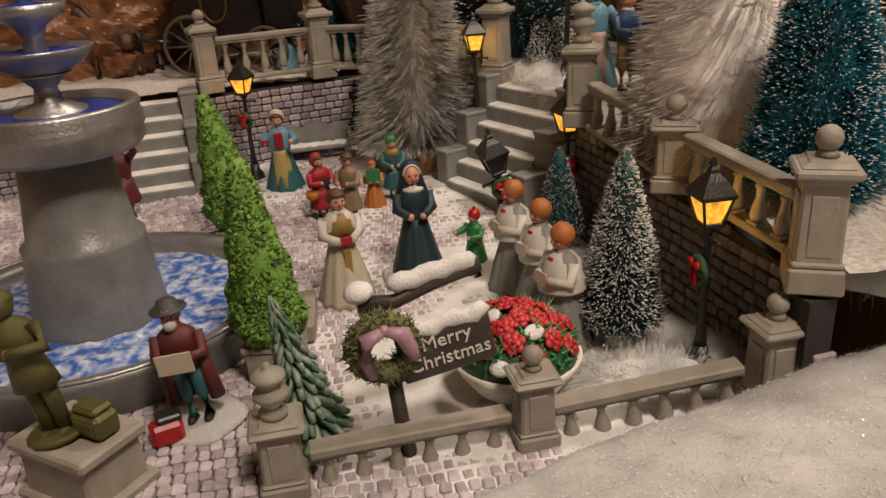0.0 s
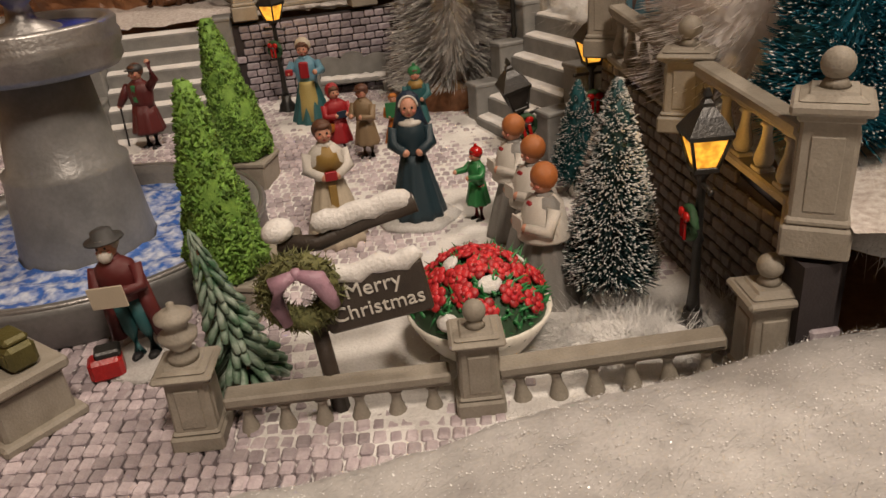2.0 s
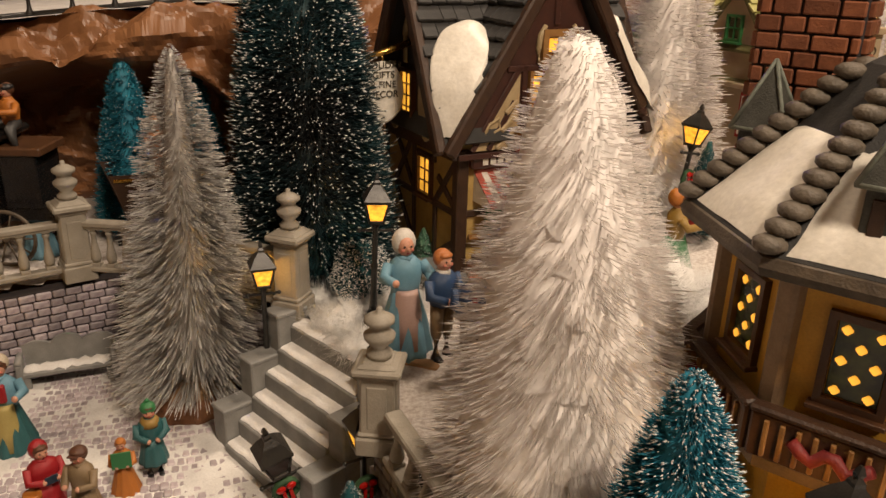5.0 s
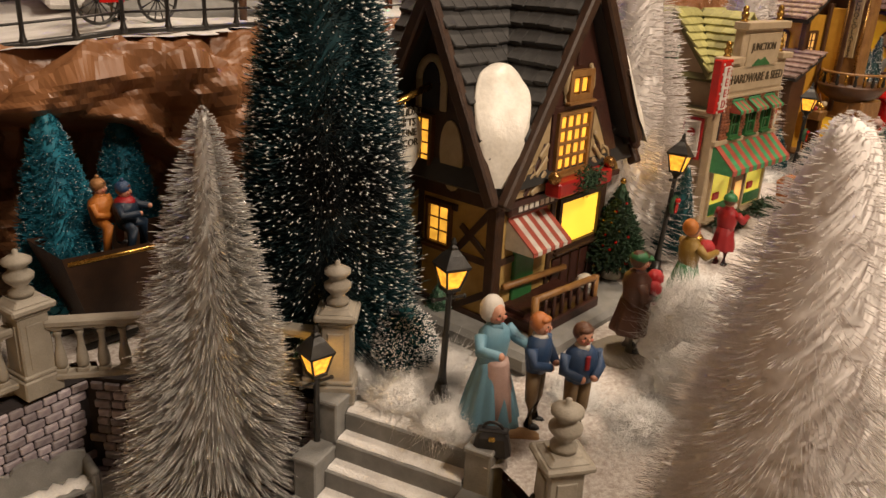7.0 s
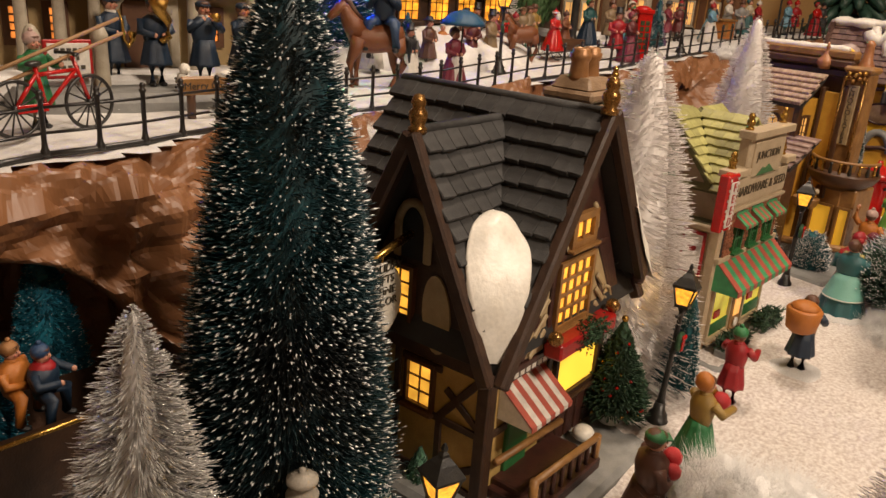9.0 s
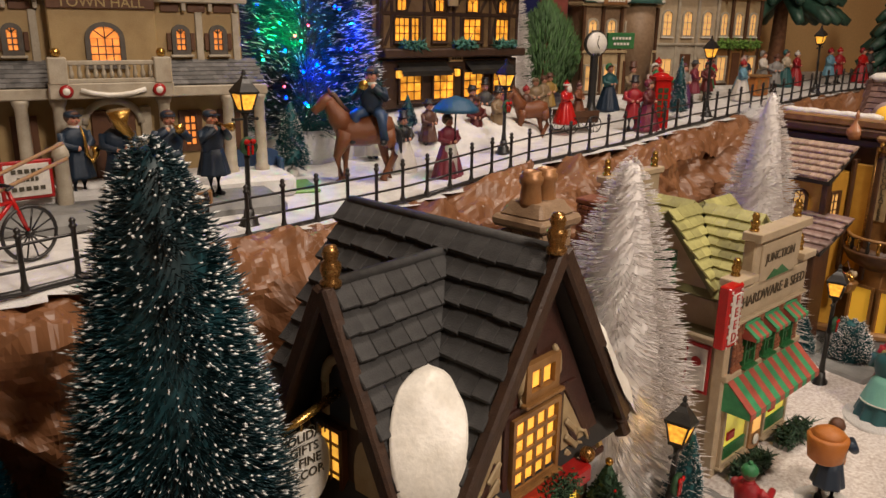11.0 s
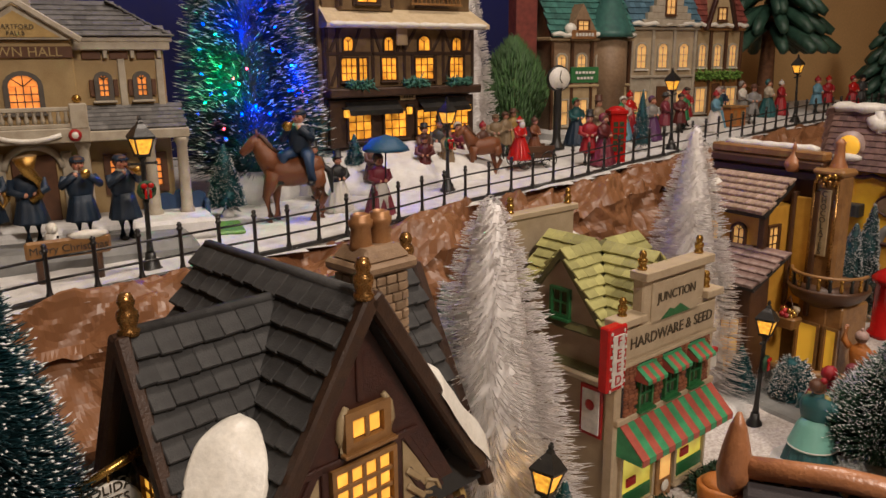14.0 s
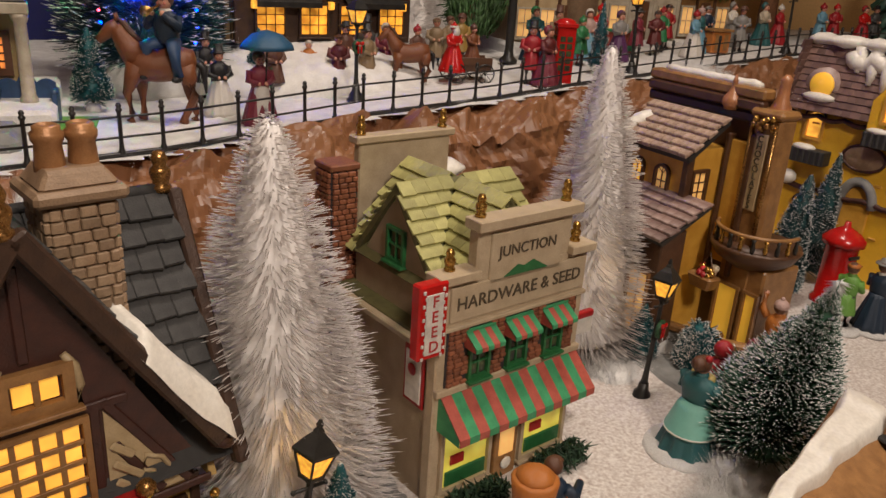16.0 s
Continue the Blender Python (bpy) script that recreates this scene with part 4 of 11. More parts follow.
def pillar(x, y, z, h, w, top, label, rz=0, extra=0.0):
    t = thing("stone_pillar", label, "pillar", at(x, y, z, rz), "stone pillars")
    s = Solid().box((0, 0, h * 0.10), (w * 1.22, w * 1.22, h * 0.20), "stone", 0.001)
    s.box((0, 0, h * 0.225), (w * 1.1, w * 1.1, h * 0.05), "stone", 0.001)
    part("plinth", s, t)
    part("shaft", Solid().box((0, 0, h * 0.53), (w, w, h * 0.66), "stone", 0.0012, taper=0.94), t)
    for k in range(4):
        q = Matrix.Rotation(k * math.pi / 2, 4, "Z")
        part("panel", Solid().box((0, -w * 0.487, h * 0.52), (w * 0.55, 0.0012, h * 0.46), "stone", 0.0004, m=q), t)
    s = Solid().box((0, 0, h * 0.855), (w * 1.08, w * 1.08, h * 0.05), "stone", 0.0008)
    s.box((0, 0, h * 0.91), (w * 1.36, w * 1.36, h * 0.07), "stone", 0.0012)
    s.box((0, 0, h * 0.965), (w * 1.1, w * 1.1, h * 0.06), "stone", 0.001, taper=0.75)
    part("cap", s, t)
    if top == "ball":
        r = w * 0.29
        s = Solid().lathe([(w * 0.26, h), (w * 0.2, h + 0.002), (w * 0.16, h + 0.0035)], "stone", 14).ball((0, 0, h + 0.002 + r), r, "stone", 16)
        part("ball", s, t)
    else:
        k = w
        s = Solid().lathe([(k * 0.34, h), (k * 0.36, h + 0.15 * k), (k * 0.2, h + 0.3 * k), (k * 0.42, h + 0.55 * k), (k * 0.44, h + 0.68 * k), (k * 0.28, h + 0.80 * k), (k * 0.26, h + 0.92 * k), (k * 0.42, h + 1.05 * k), (k * 0.42, h + 1.16 * k), (k * 0.22, h + 1.28 * k), (k * 0.08, h + 1.34 * k), (k * 0.09, h + 1.44 * k), (k * 0.02, h + 1.48 * k)], "stone", 18)
        part("urn", s, t, "lidded stone urn")
    return t


def balustrade(a, b, za, zb, h, label, n=6, pad=0.012, key="stone", lower=True, sag=0.0):
    """Rails and turned balusters between two points."""
    A, B = Vector((a[0], a[1], za)), Vector((b[0], b[1], zb))
    d = B - A
    L = d.length - 2 * pad
    q = Matrix.Translation((A + B) / 2) @ d.to_track_quat("X", "Z").to_matrix().to_4x4()
    t = thing("balustrade", label, "balustrade", q, "balustrades")
    part("top_rail", Solid().box((0, 0, h - 0.0025), (L, 0.0105, 0.005), key, 0.001).box((0, 0, h - 0.0058), (L, 0.0075, 0.0022), key, 0.0005), t)
    if lower:
        part("bottom_rail", Solid().box((0, 0, 0.002), (L, 0.0100, 0.0045), key, 0.001), t)
    z0, z1 = 0.004, h - 0.006
    hh = z1 - z0
    me = Solid().box((0, 0, z0 + hh * 0.05), (0.0075, 0.0075, hh * 0.1), key, 0.0005).lathe([(0.0032, z0 + hh * 0.1), (0.0042, z0 + hh * 0.2), (0.0040, z0 + hh * 0.32), (0.0022, z0 + hh * 0.62), (0.0020, z0 + hh * 0.8), (0.0032, z0 + hh * 0.86), (0.0024, z0 + hh * 0.92)], key, 10).box((0, 0, z1 - hh * 0.03), (0.0068, 0.0068, hh * 0.06), key, 0.0005).mesh("baluster")
    for i in range(n):
        o = part("baluster", me, t, m=Matrix.Translation((-L / 2 + L * (i + 0.5) / n, 0, 0)))
    return t


pillar(-0.085, 0.282, 0.0, 0.040, 0.0178, "urn", "grey stone pillar with a lidded urn at the court's corner", 12)
pillar(0.030, 0.309, 0.0, 0.040, 0.0170, "ball", "short grey stone pillar with a ball in the front balustrade", 12)
pillar(0.145, 0.320, 0.004, 0.050, 0.0180, "ball", "short grey stone pillar with a ball by the wall's foot", 12)
balustrade((-0.085, 0.282), (0.030, 0.309), -0.008, -0.008, 0.029, "low grey stone balustrade closing the court's front", 6, lower=False)
balustrade((0.030, 0.309), (0.145, 0.320), -0.009, 0.005, 0.029, "low grey stone balustrade half sunk in the fleece", 6, lower=False)

# on the stair-side wall
pillar(0.160, 0.323, 0.068, 0.062, 0.0200, "ball", "stout grey stone pillar with a ball at the wall's end", -16)
pillar(0.127, 0.437, 0.080, 0.042, 0.0205, "ball", "grey stone pillar with a ball along the wall", -16)
pillar(0.092, 0.549, 0.094, 0.058, 0.0200, "urn", "grey stone pillar with a lidded urn at the stair's head", -16)
balustrade((0.160, 0.323), (0.127, 0.437), 0.078, 0.084, 0.034, "grey stone balustrade on the wall, lit amber by a lamp", 5, 0.014)
balustrade((0.127, 0.437), (0.092, 0.549), 0.084, 0.095, 0.034, "grey stone balustrade on the wall towards the stair", 5, 0.014)
# terrace behind the court
pillar(-0.241, 0.774, 0.094, 0.066, 0.0195, "ball", "grey stone pillar with a ball beside the terrace steps", 26)
pillar(-0.136, 0.824, 0.094, 0.070, 0.0215, "urn", "grey stone pillar with a lidded urn on the terrace", 26)
pillar(0.043, 0.727, 0.096, 0.070, 0.0205, "urn", "grey stone pillar with a lidded urn at the stair's top", -30)
balustrade((-0.241, 0.774), (-0.136, 0.824), 0.102, 0.102, 0.044, "grey stone balustrade along the terrace wall", 5, 0.011)
balustrade((-0.136, 0.824), (-0.05, 0.80), 0.102, 0.102, 0.044, "grey stone balustrade behind the tinsel tree", 5, 0.011)
balustrade((-0.05, 0.80), (0.043, 0.727), 0.102, 0.102, 0.044, "grey stone balustrade running to the stair pillar", 5, 0.011)

# ---------------------------------------------------------------- brick retaining walls, with single bricks
BR = Solid().box((0, 0, 0), (0.0092, 0.0030, 0.0062), "brick_grey", 0.0009).mesh("brick")
BR2 = Solid().box((0, 0, 0), (0.0120, 0.0030, 0.0062), "brick_grey", 0.0009).mesh("brick")
# the same bricks in the darker colour, for the wall side in shade
BD = Solid().box((0, 0, 0), (0.0092, 0.0030, 0.0062), "brick_shaded", 0.0009).mesh("brick")
BD2 = Solid().box((0, 0, 0), (0.0120, 0.0030, 0.0062), "brick_shaded", 0.0009).mesh("brick")
bricklaying = []


def brick_wall(a, b, z0, z1a, z1b, label, name, meshes, seed, thick=0.014):
    """A wall whose face looks to the right of a -> b; the bricks are laid last."""
    A, B = Vector((*a, 0)), Vector((*b, 0))
    d = (B - A).normalized()
    n = Vector((d.y, -d.x, 0))
    A2, B2 = A - n * thick, B - n * thick
    s = Solid()
    V = [(*p.xy, z0) for p in (A, B, B2, A2)] + [(*A.xy, z1a), (*B.xy, z1b), (*B2.xy, z1b), (*A2.xy, z1a)]
    s.add(V, [(3, 2, 1, 0), (4, 5, 6, 7), (0, 1, 5, 4), (1, 2, 6, 5), (2, 3, 7, 6), (3, 0, 4, 7)], "mortar")
    w = single(name, s, label, "wall", kind="structure")
    bricklaying.append((w, A, d, n, (B - A).length, z0, z1a, z1b, meshes, seed))
    return w


brick_wall((-0.252, 0.764), (-0.105, 0.832), -0.004, 0.090, 0.090, "grey printed brick terrace wall", "wall_terrace_1", (BR, BR2), 1)
brick_wall((-0.105, 0.832), (0.048, 0.722), -0.004, 0.092, 0.092, "grey printed brick terrace wall behind the log", "wall_terrace_2", (BR, BR2), 2)
brick_wall((-0.60, 0.665), (-0.365, 0.738), -0.004, 0.090, 0.090, "grey printed brick terrace wall beside the steps", "wall_terrace_3", (BR, BR2), 3)
# this side has its shade painted in; the wall's end keeps the grey brick
brick_wall((0.090, 0.566), (0.163, 0.326), -0.004, 0.094, 0.066, "brick wall below the balustrade, its shade put into darker brick colour", "wall_street", (BD, BD2), 4)
brick_wall((0.154, 0.3085), (0.168, 0.3125), -0.004, 0.066, 0.066, "light brick end of the street wall", "wall_street_end", (BR, BR2), 5)

# ---------------------------------------------------------------- the two flights of steps


def stair(origin, right, climb, width, rise, run, n, label, cheeks=True):
    """Steps from origin (bottom left), treads snowed over, cheek blocks on both sides."""
    r, c = Vector((*right, 0)).normalized(), Vector((*climb, 0)).normalized()
    q = Matrix.Translation(origin) @ Matrix((( r.x, c.x, 0, 0), (r.y, c.y, 0, 0), (0, 0, 1, 0), (0, 0, 0, 1)))
    t = thing("stone_steps", label, "steps", q, kind="structure")
    R = rng(int(width * 1e4))
    for i in range(n):
        st = part("step", Solid().box((width / 2, run * i + (n - i) * run / 2, rise * (i + 0.5) - 0.001), (width, (n - i) * run, rise + 0.0004), "step_stone", 0.0008), t)
        V, F = [], []
        nx = 26
        for k in range(nx + 1):
            x = 0.001 + (width - 0.002) * k / nx
            f = 0.0012 + 0.0012 * noise.noise((x * 90, i * 3.3, 0.5))
            for y, zz in ((run * i + f + 0.0006, 0.0005), (run * i + f + 0.002, 0.0018 + 0.0008 * noise.noise((x * 150, i, 1))), (run * (i + 1) + 0.001, 0.0026)):
                V.append((x, y, rise * (i + 1) - 0.001 + zz))
        for k in range(nx):
            for j in range(2):
                p = k * 3 + j
                F.append((p, p + 3, p + 4, p + 1))
        part("step_snow", Solid().add(V, F, "snow", True), st, "snow on the tread")
    if cheeks:
        for sx in (-0.0085, width + 0.0085):
            for i in range(0, n, 2):
                zt = rise * (i + 2) + 0.008
                part("cheek_block", Solid().box((sx, run * (i + 1.2), zt / 2), (0.017, run * 2.1, zt), "step_stone", 0.001).box((sx, run * (i + 1.2), zt + 0.001), (0.0185, run * 2.25, 0.0035), "step_stone", 0.0008), t)
    return t


stair((-0.343, 0.662, 0.008), (0.105, 0.036), (-0.32, 0.95), 0.102, 0.0136, 0.0132, 6, "grey stone steps with snowy treads up to the terrace")
stair((-0.010, 0.674, 0.004), (0.567, -0.824), (0.824, 0.567), 0.092, 0.0152, 0.0122, 6, "grey stone steps with snowy treads up to the street")

# ---------------------------------------------------------------- fountain
t = thing("fountain", "grey metal fountain with blue water in tiers", "fountain", Matrix.Translation((-0.234, 0.447, 0.0)))
part("basin", Solid().lathe([(0.108, 0), (0.112, 0.002), (0.112, 0.021), (0.1135, 0.024), (0.110, 0.026), (0.104, 0.025), (0.101, 0.021), (0.098, 0.008), (0.0, 0.006)], "fountain_grey", 56, cap=False), t, "round dull grey basin")
part("basin_rim", Solid().tube([(0.1105 * math.cos(a), 0.1105 * math.sin(a), 0.0255) for a in [k * 2 * math.pi / 56 for k in range(56)]], 0.0017, "metal_silver", 6, closed=True), t, "worn silver rim")
V, F = [], []
for j in range(22):
    for i in range(64):
        a, r = 2 * math.pi * i / 64, 0.042 + 0.058 * j / 21
        V.append((r * math.cos(a), r * math.sin(a), 0.0145 + 0.003 * noise.noise((r * math.cos(a) * 70, r * math.sin(a) * 70, 0)) + 0.0018 * noise.noise((r * math.cos(a) * 190, r * math.sin(a) * 190, 3))))
for j in range(21):
    for i in range(64):
        F.append((j * 64 + i, j * 64 + (i + 1) % 64, (j + 1) * 64 + (i + 1) % 64, (j + 1) * 64 + i))
part("water", Solid().add(V, F, "water", True), t, "choppy blue and white painted water")
part("column", Solid().lathe([(0.042, 0.004), (0.0415, 0.012), (0.0390, 0.034), (0.0362, 0.064), (0.0366, 0.067), (0.0325, 0.070), (0.0290, 0.096), (0.0262, 0.122)], "fountain_grey", 40), t, "tall tapering column")
part("upper_basin", Solid().lathe([(0.026, 0.1200), (0.046, 0.1230), (0.0490, 0.1270), (0.0486, 0.1330), (0.0500, 0.1350), (0.0500, 0.1410), (0.0486, 0.1430), (0.0496, 0.1480), (0.0478, 0.1500), (0.043, 0.1490), (0.041, 0.1430), (0.0, 0.1420)], "metal_silver", 48, cap=False), t, "scratched silver ring basin")
part("upper_water", Solid().lathe([(0.0415, 0.1455), (0.03, 0.1462), (0.012, 0.1456), (0.001, 0.1470)], "water_blue", 32), t)
part("stem", Solid().lathe([(0.022, 0.1420), (0.020, 0.1470), (0.008, 0.1520), (0.0065, 0.1600), (0.012, 0.1660), (0.016, 0.1680)], "metal_silver", 20), t)
part("bowl", Solid().lathe([(0.010, 0.1660), (0.024, 0.1730), (0.030, 0.1800), (0.031, 0.1820), (0.028, 0.1815), (0.012, 0.1750), (0.0, 0.1740)], "metal_silver", 28, cap=False), t, "silver water bowl")
part("bowl_water", Solid().lathe([(0.028, 0.1795), (0.015, 0.1812), (0.006, 0.1800), (0.001, 0.1820)], "water_blue", 24), t)
part("small_bowl", Solid().lathe([(0.007, 0.1750), (0.006, 0.1880), (0.009, 0.1940), (0.019, 0.2000), (0.0215, 0.2060), (0.0195, 0.2055), (0.0, 0.2010)], "metal_silver", 24, cap=False), t, "small silver water bowl")
part("small_bowl_water", Solid().lathe([(0.0195, 0.2045), (0.009, 0.2060), (0.001, 0.2080)], "water_blue", 20), t)
part("spout", Solid().lathe([(0.005, 0.2010), (0.004, 0.2150), (0.007, 0.2200), (0.003, 0.2260), (0.001, 0.2320)], "metal_silver", 12), t)
for q in ((-0.105, 0.435, 0.004, 8), (-0.190, 0.560, 0.004, 30)):
    single("stone_block", Solid().box((0, 0, 0.006), (0.022, 0.052, 0.012), "stone", 0.0015), "low worn stone kerb beside the fountain", "kerb", at(*q))

# ---------------------------------------------------------------- Merry Christmas sign
t = thing("greeting_sign", "dark brown wooden sign with snow, wreath and pink bow", "sign", at(-0.030, 0.302, 0.0, 14))
part("post", Solid().tube([(0, 0, 0), (-0.002, 0, 0.02), (-0.004, 0, 0.045)], [0.0042, 0.0036, 0.0034], "sign_brown", 8).tube([(-0.004, 0, 0.043), (0.012, 0, 0.046), (0.030, 0, 0.046)], [0.0028, 0.002, 0.0018], "sign_brown", 8), t)
q = Matrix.Translation((0.021, -0.002, 0.056)) @ Matrix.Rotation(radians(9), 4, "Y").inverted()
board = part("board", Solid().box((0, 0, 0), (0.044, 0.0045, 0.024), "sign_brown", 0.0012), t, m=q)
writing(board, "Merry\nChristmas", Matrix.Translation((0.0005, -0.0028, 0.0012)) @ Matrix.Rotation(math.pi / 2, 4, "X"), 0.0094, "letters")
R = rng(9)
s = Solid().tube([(-0.021, 0.0005, 0.0120)] + [(-0.018 + k * 0.0048, 0.0005, 0.0128 + 0.0012 * math.sin(k * 1.7)) for k in range(9)] + [(0.023, 0.0005, 0.0122)], [0.001] + [0.0040 + 0.0007 * math.sin(k * 2.9) for k in range(9)] + [0.001], "snow", 10)
part("board_snow", s, board, "snow lying on the board")
q = Matrix.Translation((0.012, 0.010, 0.083)) @ Matrix.Rotation(radians(-11), 4, "Y")
arm = part("branch_arm", Solid().tube([(-0.028, 0, 0.0), (-0.012, 0, -0.004), (0.008, 0, -0.001), (0.03, 0, 0.001)], [0.0045, 0.0036, 0.0036, 0.0044], "sign_brown", 8), t, m=q)
s = Solid().tube([(-0.013, 0, 0.003)] + [(-0.010 + k * 0.0046, 0, 0.0040 + 0.0008 * math.sin(k * 2.2)) for k in range(9)] + [(0.030, 0, 0.003)], [0.001] + [0.0044 + 0.0006 * math.sin(k * 3.1) for k in range(9)] + [0.001], "snow", 10)
part("arm_snow", Solid().ball((-0.026, 0, 0.006), 0.007, "snow", 12, (1, 1, 0.7)), arm, "snow lump on the arm's end")
part("arm_snow", s, arm, "snow lying on the arm")
w = part("wreath", Solid().tube([(-0.008 + 0.0125 * math.cos(a), -0.005, 0.063 + 0.0125 * math.sin(a)) for a in [k * 0.3142 for k in range(20)]], [0.0046 + 0.0006 * math.sin(k * 2.1) for k in range(20)], "wreath", 8, closed=True), t, "olive green wreath")
n = 1500
a, b = R.uniform(0, 6.28, n), R.uniform(0, 6.28, n)
P = np.stack([-0.008 + (0.0125 + 0.0044 * np.cos(b)) * np.cos(a), -0.005 + 0.0044 * np.sin(b), 0.063 + (0.0125 + 0.0044 * np.cos(b)) * np.sin(a)], 1)
D = R.normal(0, 0.0016, (n, 3)) + 0.0012 * np.stack([np.cos(b) * np.cos(a), np.sin(b), np.cos(b) * np.sin(a)], 1)
part("wreath_needles", spike_mesh("wreath_needles", [spikes(P, D, np.full(n, 0.0005), None, np.zeros(n, int))], ["wreath"]), w, kind="stuff")
bow = Solid().ball((-0.0075, -0.0105, 0.074), 0.0026, "pink", 8)
bow.tube([(-0.0075, -0.0105, 0.074), (-0.0155, -0.0112, 0.071), (-0.0165, -0.0105, 0.061), (-0.0140, -0.0105, 0.052)], [0.002, 0.0042, 0.0034, 0.0022], "pink", 8)
bow.tube([(-0.0075, -0.0105, 0.074), (0.0005, -0.0112, 0.071), (0.0035, -0.0105, 0.063), (0.0058, -0.0105, 0.058)], [0.002, 0.0042, 0.0034, 0.0022], "pink", 8)
part("bow", bow, w, "dusty pink ribbon bow")

# ---------------------------------------------------------------- bowl of red flowers
t = thing("flower_bowl", "white bowl heaped with red flowers, leaves and snow", "flowers", at(0.026, 0.354, 0.0, 0))
part("bowl", Solid().lathe([(0.016, 0), (0.024, 0.006), (0.031, 0.016), (0.0345, 0.023), (0.033, 0.0235), (0.028, 0.016)], "snow_paint", 28, cap=False), t, "cream white bowl")
part("leaf_mound", Solid().lathe([(0.032, 0.018), (0.0315, 0.024), (0.028, 0.033), (0.020, 0.040), (0.010, 0.043), (0.001, 0.044)], "leaf_dark", 24), t)
R = rng(12)
n = 700
a, f = R.uniform(0, 6.28, n), np.sqrt(R.uniform(0, 1, n))
P = np.stack([0.031 * f * np.cos(a), 0.031 * f * np.sin(a), 0.0205 + 0.0245 * np.sqrt(np.maximum(0, 1 - f ** 2))], 1)
D = P * np.array([0.1, 0.1, 0.06]) + R.normal(0, 0.0028, (n, 3))
part("leaves", spike_mesh("leaves", [spikes(P, D, np.full(n, 0.0014), None, np.zeros(n, int))], ["green_gloss"]), t, kind="stuff")
for k in range(30):
    a, f = k * 2.39996, math.sqrt((k + 0.5) / 30) * 0.98
    c = Vector((0.031 * f * math.cos(a), 0.031 * f * math.sin(a), 0.0225 + 0.025 * math.sqrt(max(0, 1 - f * f))))
    up = Vector((c.x, c.y, 0.020)).normalized()
    m = Matrix.Translation(c) @ up.to_track_quat("Z", "Y").to_matrix().to_4x4()
    if k % 6 == 4:
        part("snow_patch", Solid().ball((0, 0, 0.0005), 0.0050, "snow", 10, (1.2, 0.9, 0.35), m), t)
        continue
    s = Solid()
    for ring, nn, rr, pr in ((0, 6, 0.0040, 0.0024), (1, 4, 0.0020, 0.0019)):
        for j in range(nn):
            b = j * 2 * math.pi / nn + k + ring * 0.5
            s.ball((rr * math.cos(b), rr * math.sin(b), 0.0010 + ring * 0.0012), pr, "red_flower", 7, (1.15, 1.15, 0.55), m)
    s.ball((0, 0, 0.0030), 0.0013, "red_flower", 6, (1, 1, 1), m)
    part("flower", s, t)

# ---------------------------------------------------------------- bench, log, small resin fir, statue


def bench(m, key, label, w=0.072, snow=True):
    t = thing("bench", label, "bench", m, "benches")
    part("seat", Solid().box((0, 0, 0.017), (w, 0.020, 0.004), key, 0.0008), t)
    pts = [(-w / 2 + w * k / 24, 0.0095, 0.036 + 0.0035 * abs(math.sin(k * math.pi / 8)) + (0.003 if 8 < k < 16 else 0)) for k in range(25)]
    V = [(p[0], 0.0078, 0.019) for p in pts] + [(p[0], 0.0078, p[2]) for p in pts] + [(p[0], 0.0112, 0.019) for p in pts] + [(p[0], 0.0112, p[2]) for p in pts]
    F = []
    for k in range(24):
        F += [(k, k + 1, 26 + k, 25 + k), (50 + k + 1, 50 + k, 75 + k, 76 + k), (25 + k, 26 + k, 76 + k, 75 + k)]
    part("backrest", Solid().add(V, F, key), t)
    for sx in (-1, 1):
        part("armrest", Solid().box((sx * (w / 2), 0, 0.014), (0.005, 0.023, 0.028), key, 0.001).tube([(sx * w / 2, -0.011, 0.029), (sx * w / 2, 0.01, 0.029)], 0.003, key, 8), t)
        part("leg", Solid().box((sx * w * 0.44, -0.006, 0.0075), (0.006, 0.006, 0.015), key, 0.0008), t)
    if snow:
        s = Solid().tube([(-w * 0.47, 0, 0.018)] + [(-w * 0.44 + k * w * 0.068, -0.001 + 0.002 * math.sin(k * 3), 0.0185) for k in range(14)] + [(w * 0.47, 0, 0.018)], [0.002] + [0.0066 + 0.0012 * math.sin(k * 2.3) for k in range(14)] + [0.002], "snow", 10)
        s.v = [(v[0], v[1], 0.0185 + (v[2] - 0.0185) * 0.5) for v in s.v]
        part("seat_snow", s, t, "snow on the seat")
    return t


bench(at(-0.146, 0.794, 0.010, 12), "step_stone", "grey stone bench with a scalloped back and snow on it")

t = thing("log_slice", "sawn brown log slice under the tinsel tree", "log", at(-0.040, 0.752, 0.008, 0))
s = Solid()
prof = [(0.040, 0), (0.0425, 0.004), (0.042, 0.018), (0.0405, 0.024)]
s.lathe(prof, "bark", 36, fold=0.035, folds=9)
part("bark", s, t, "rough bark edge")
part("cut_face", Solid().lathe([(0.0392, 0.0242), (0.02, 0.0252), (0.001, 0.0256)], "wood_cut", 36, fold=0.035, folds=9), t, "pale sawn face")


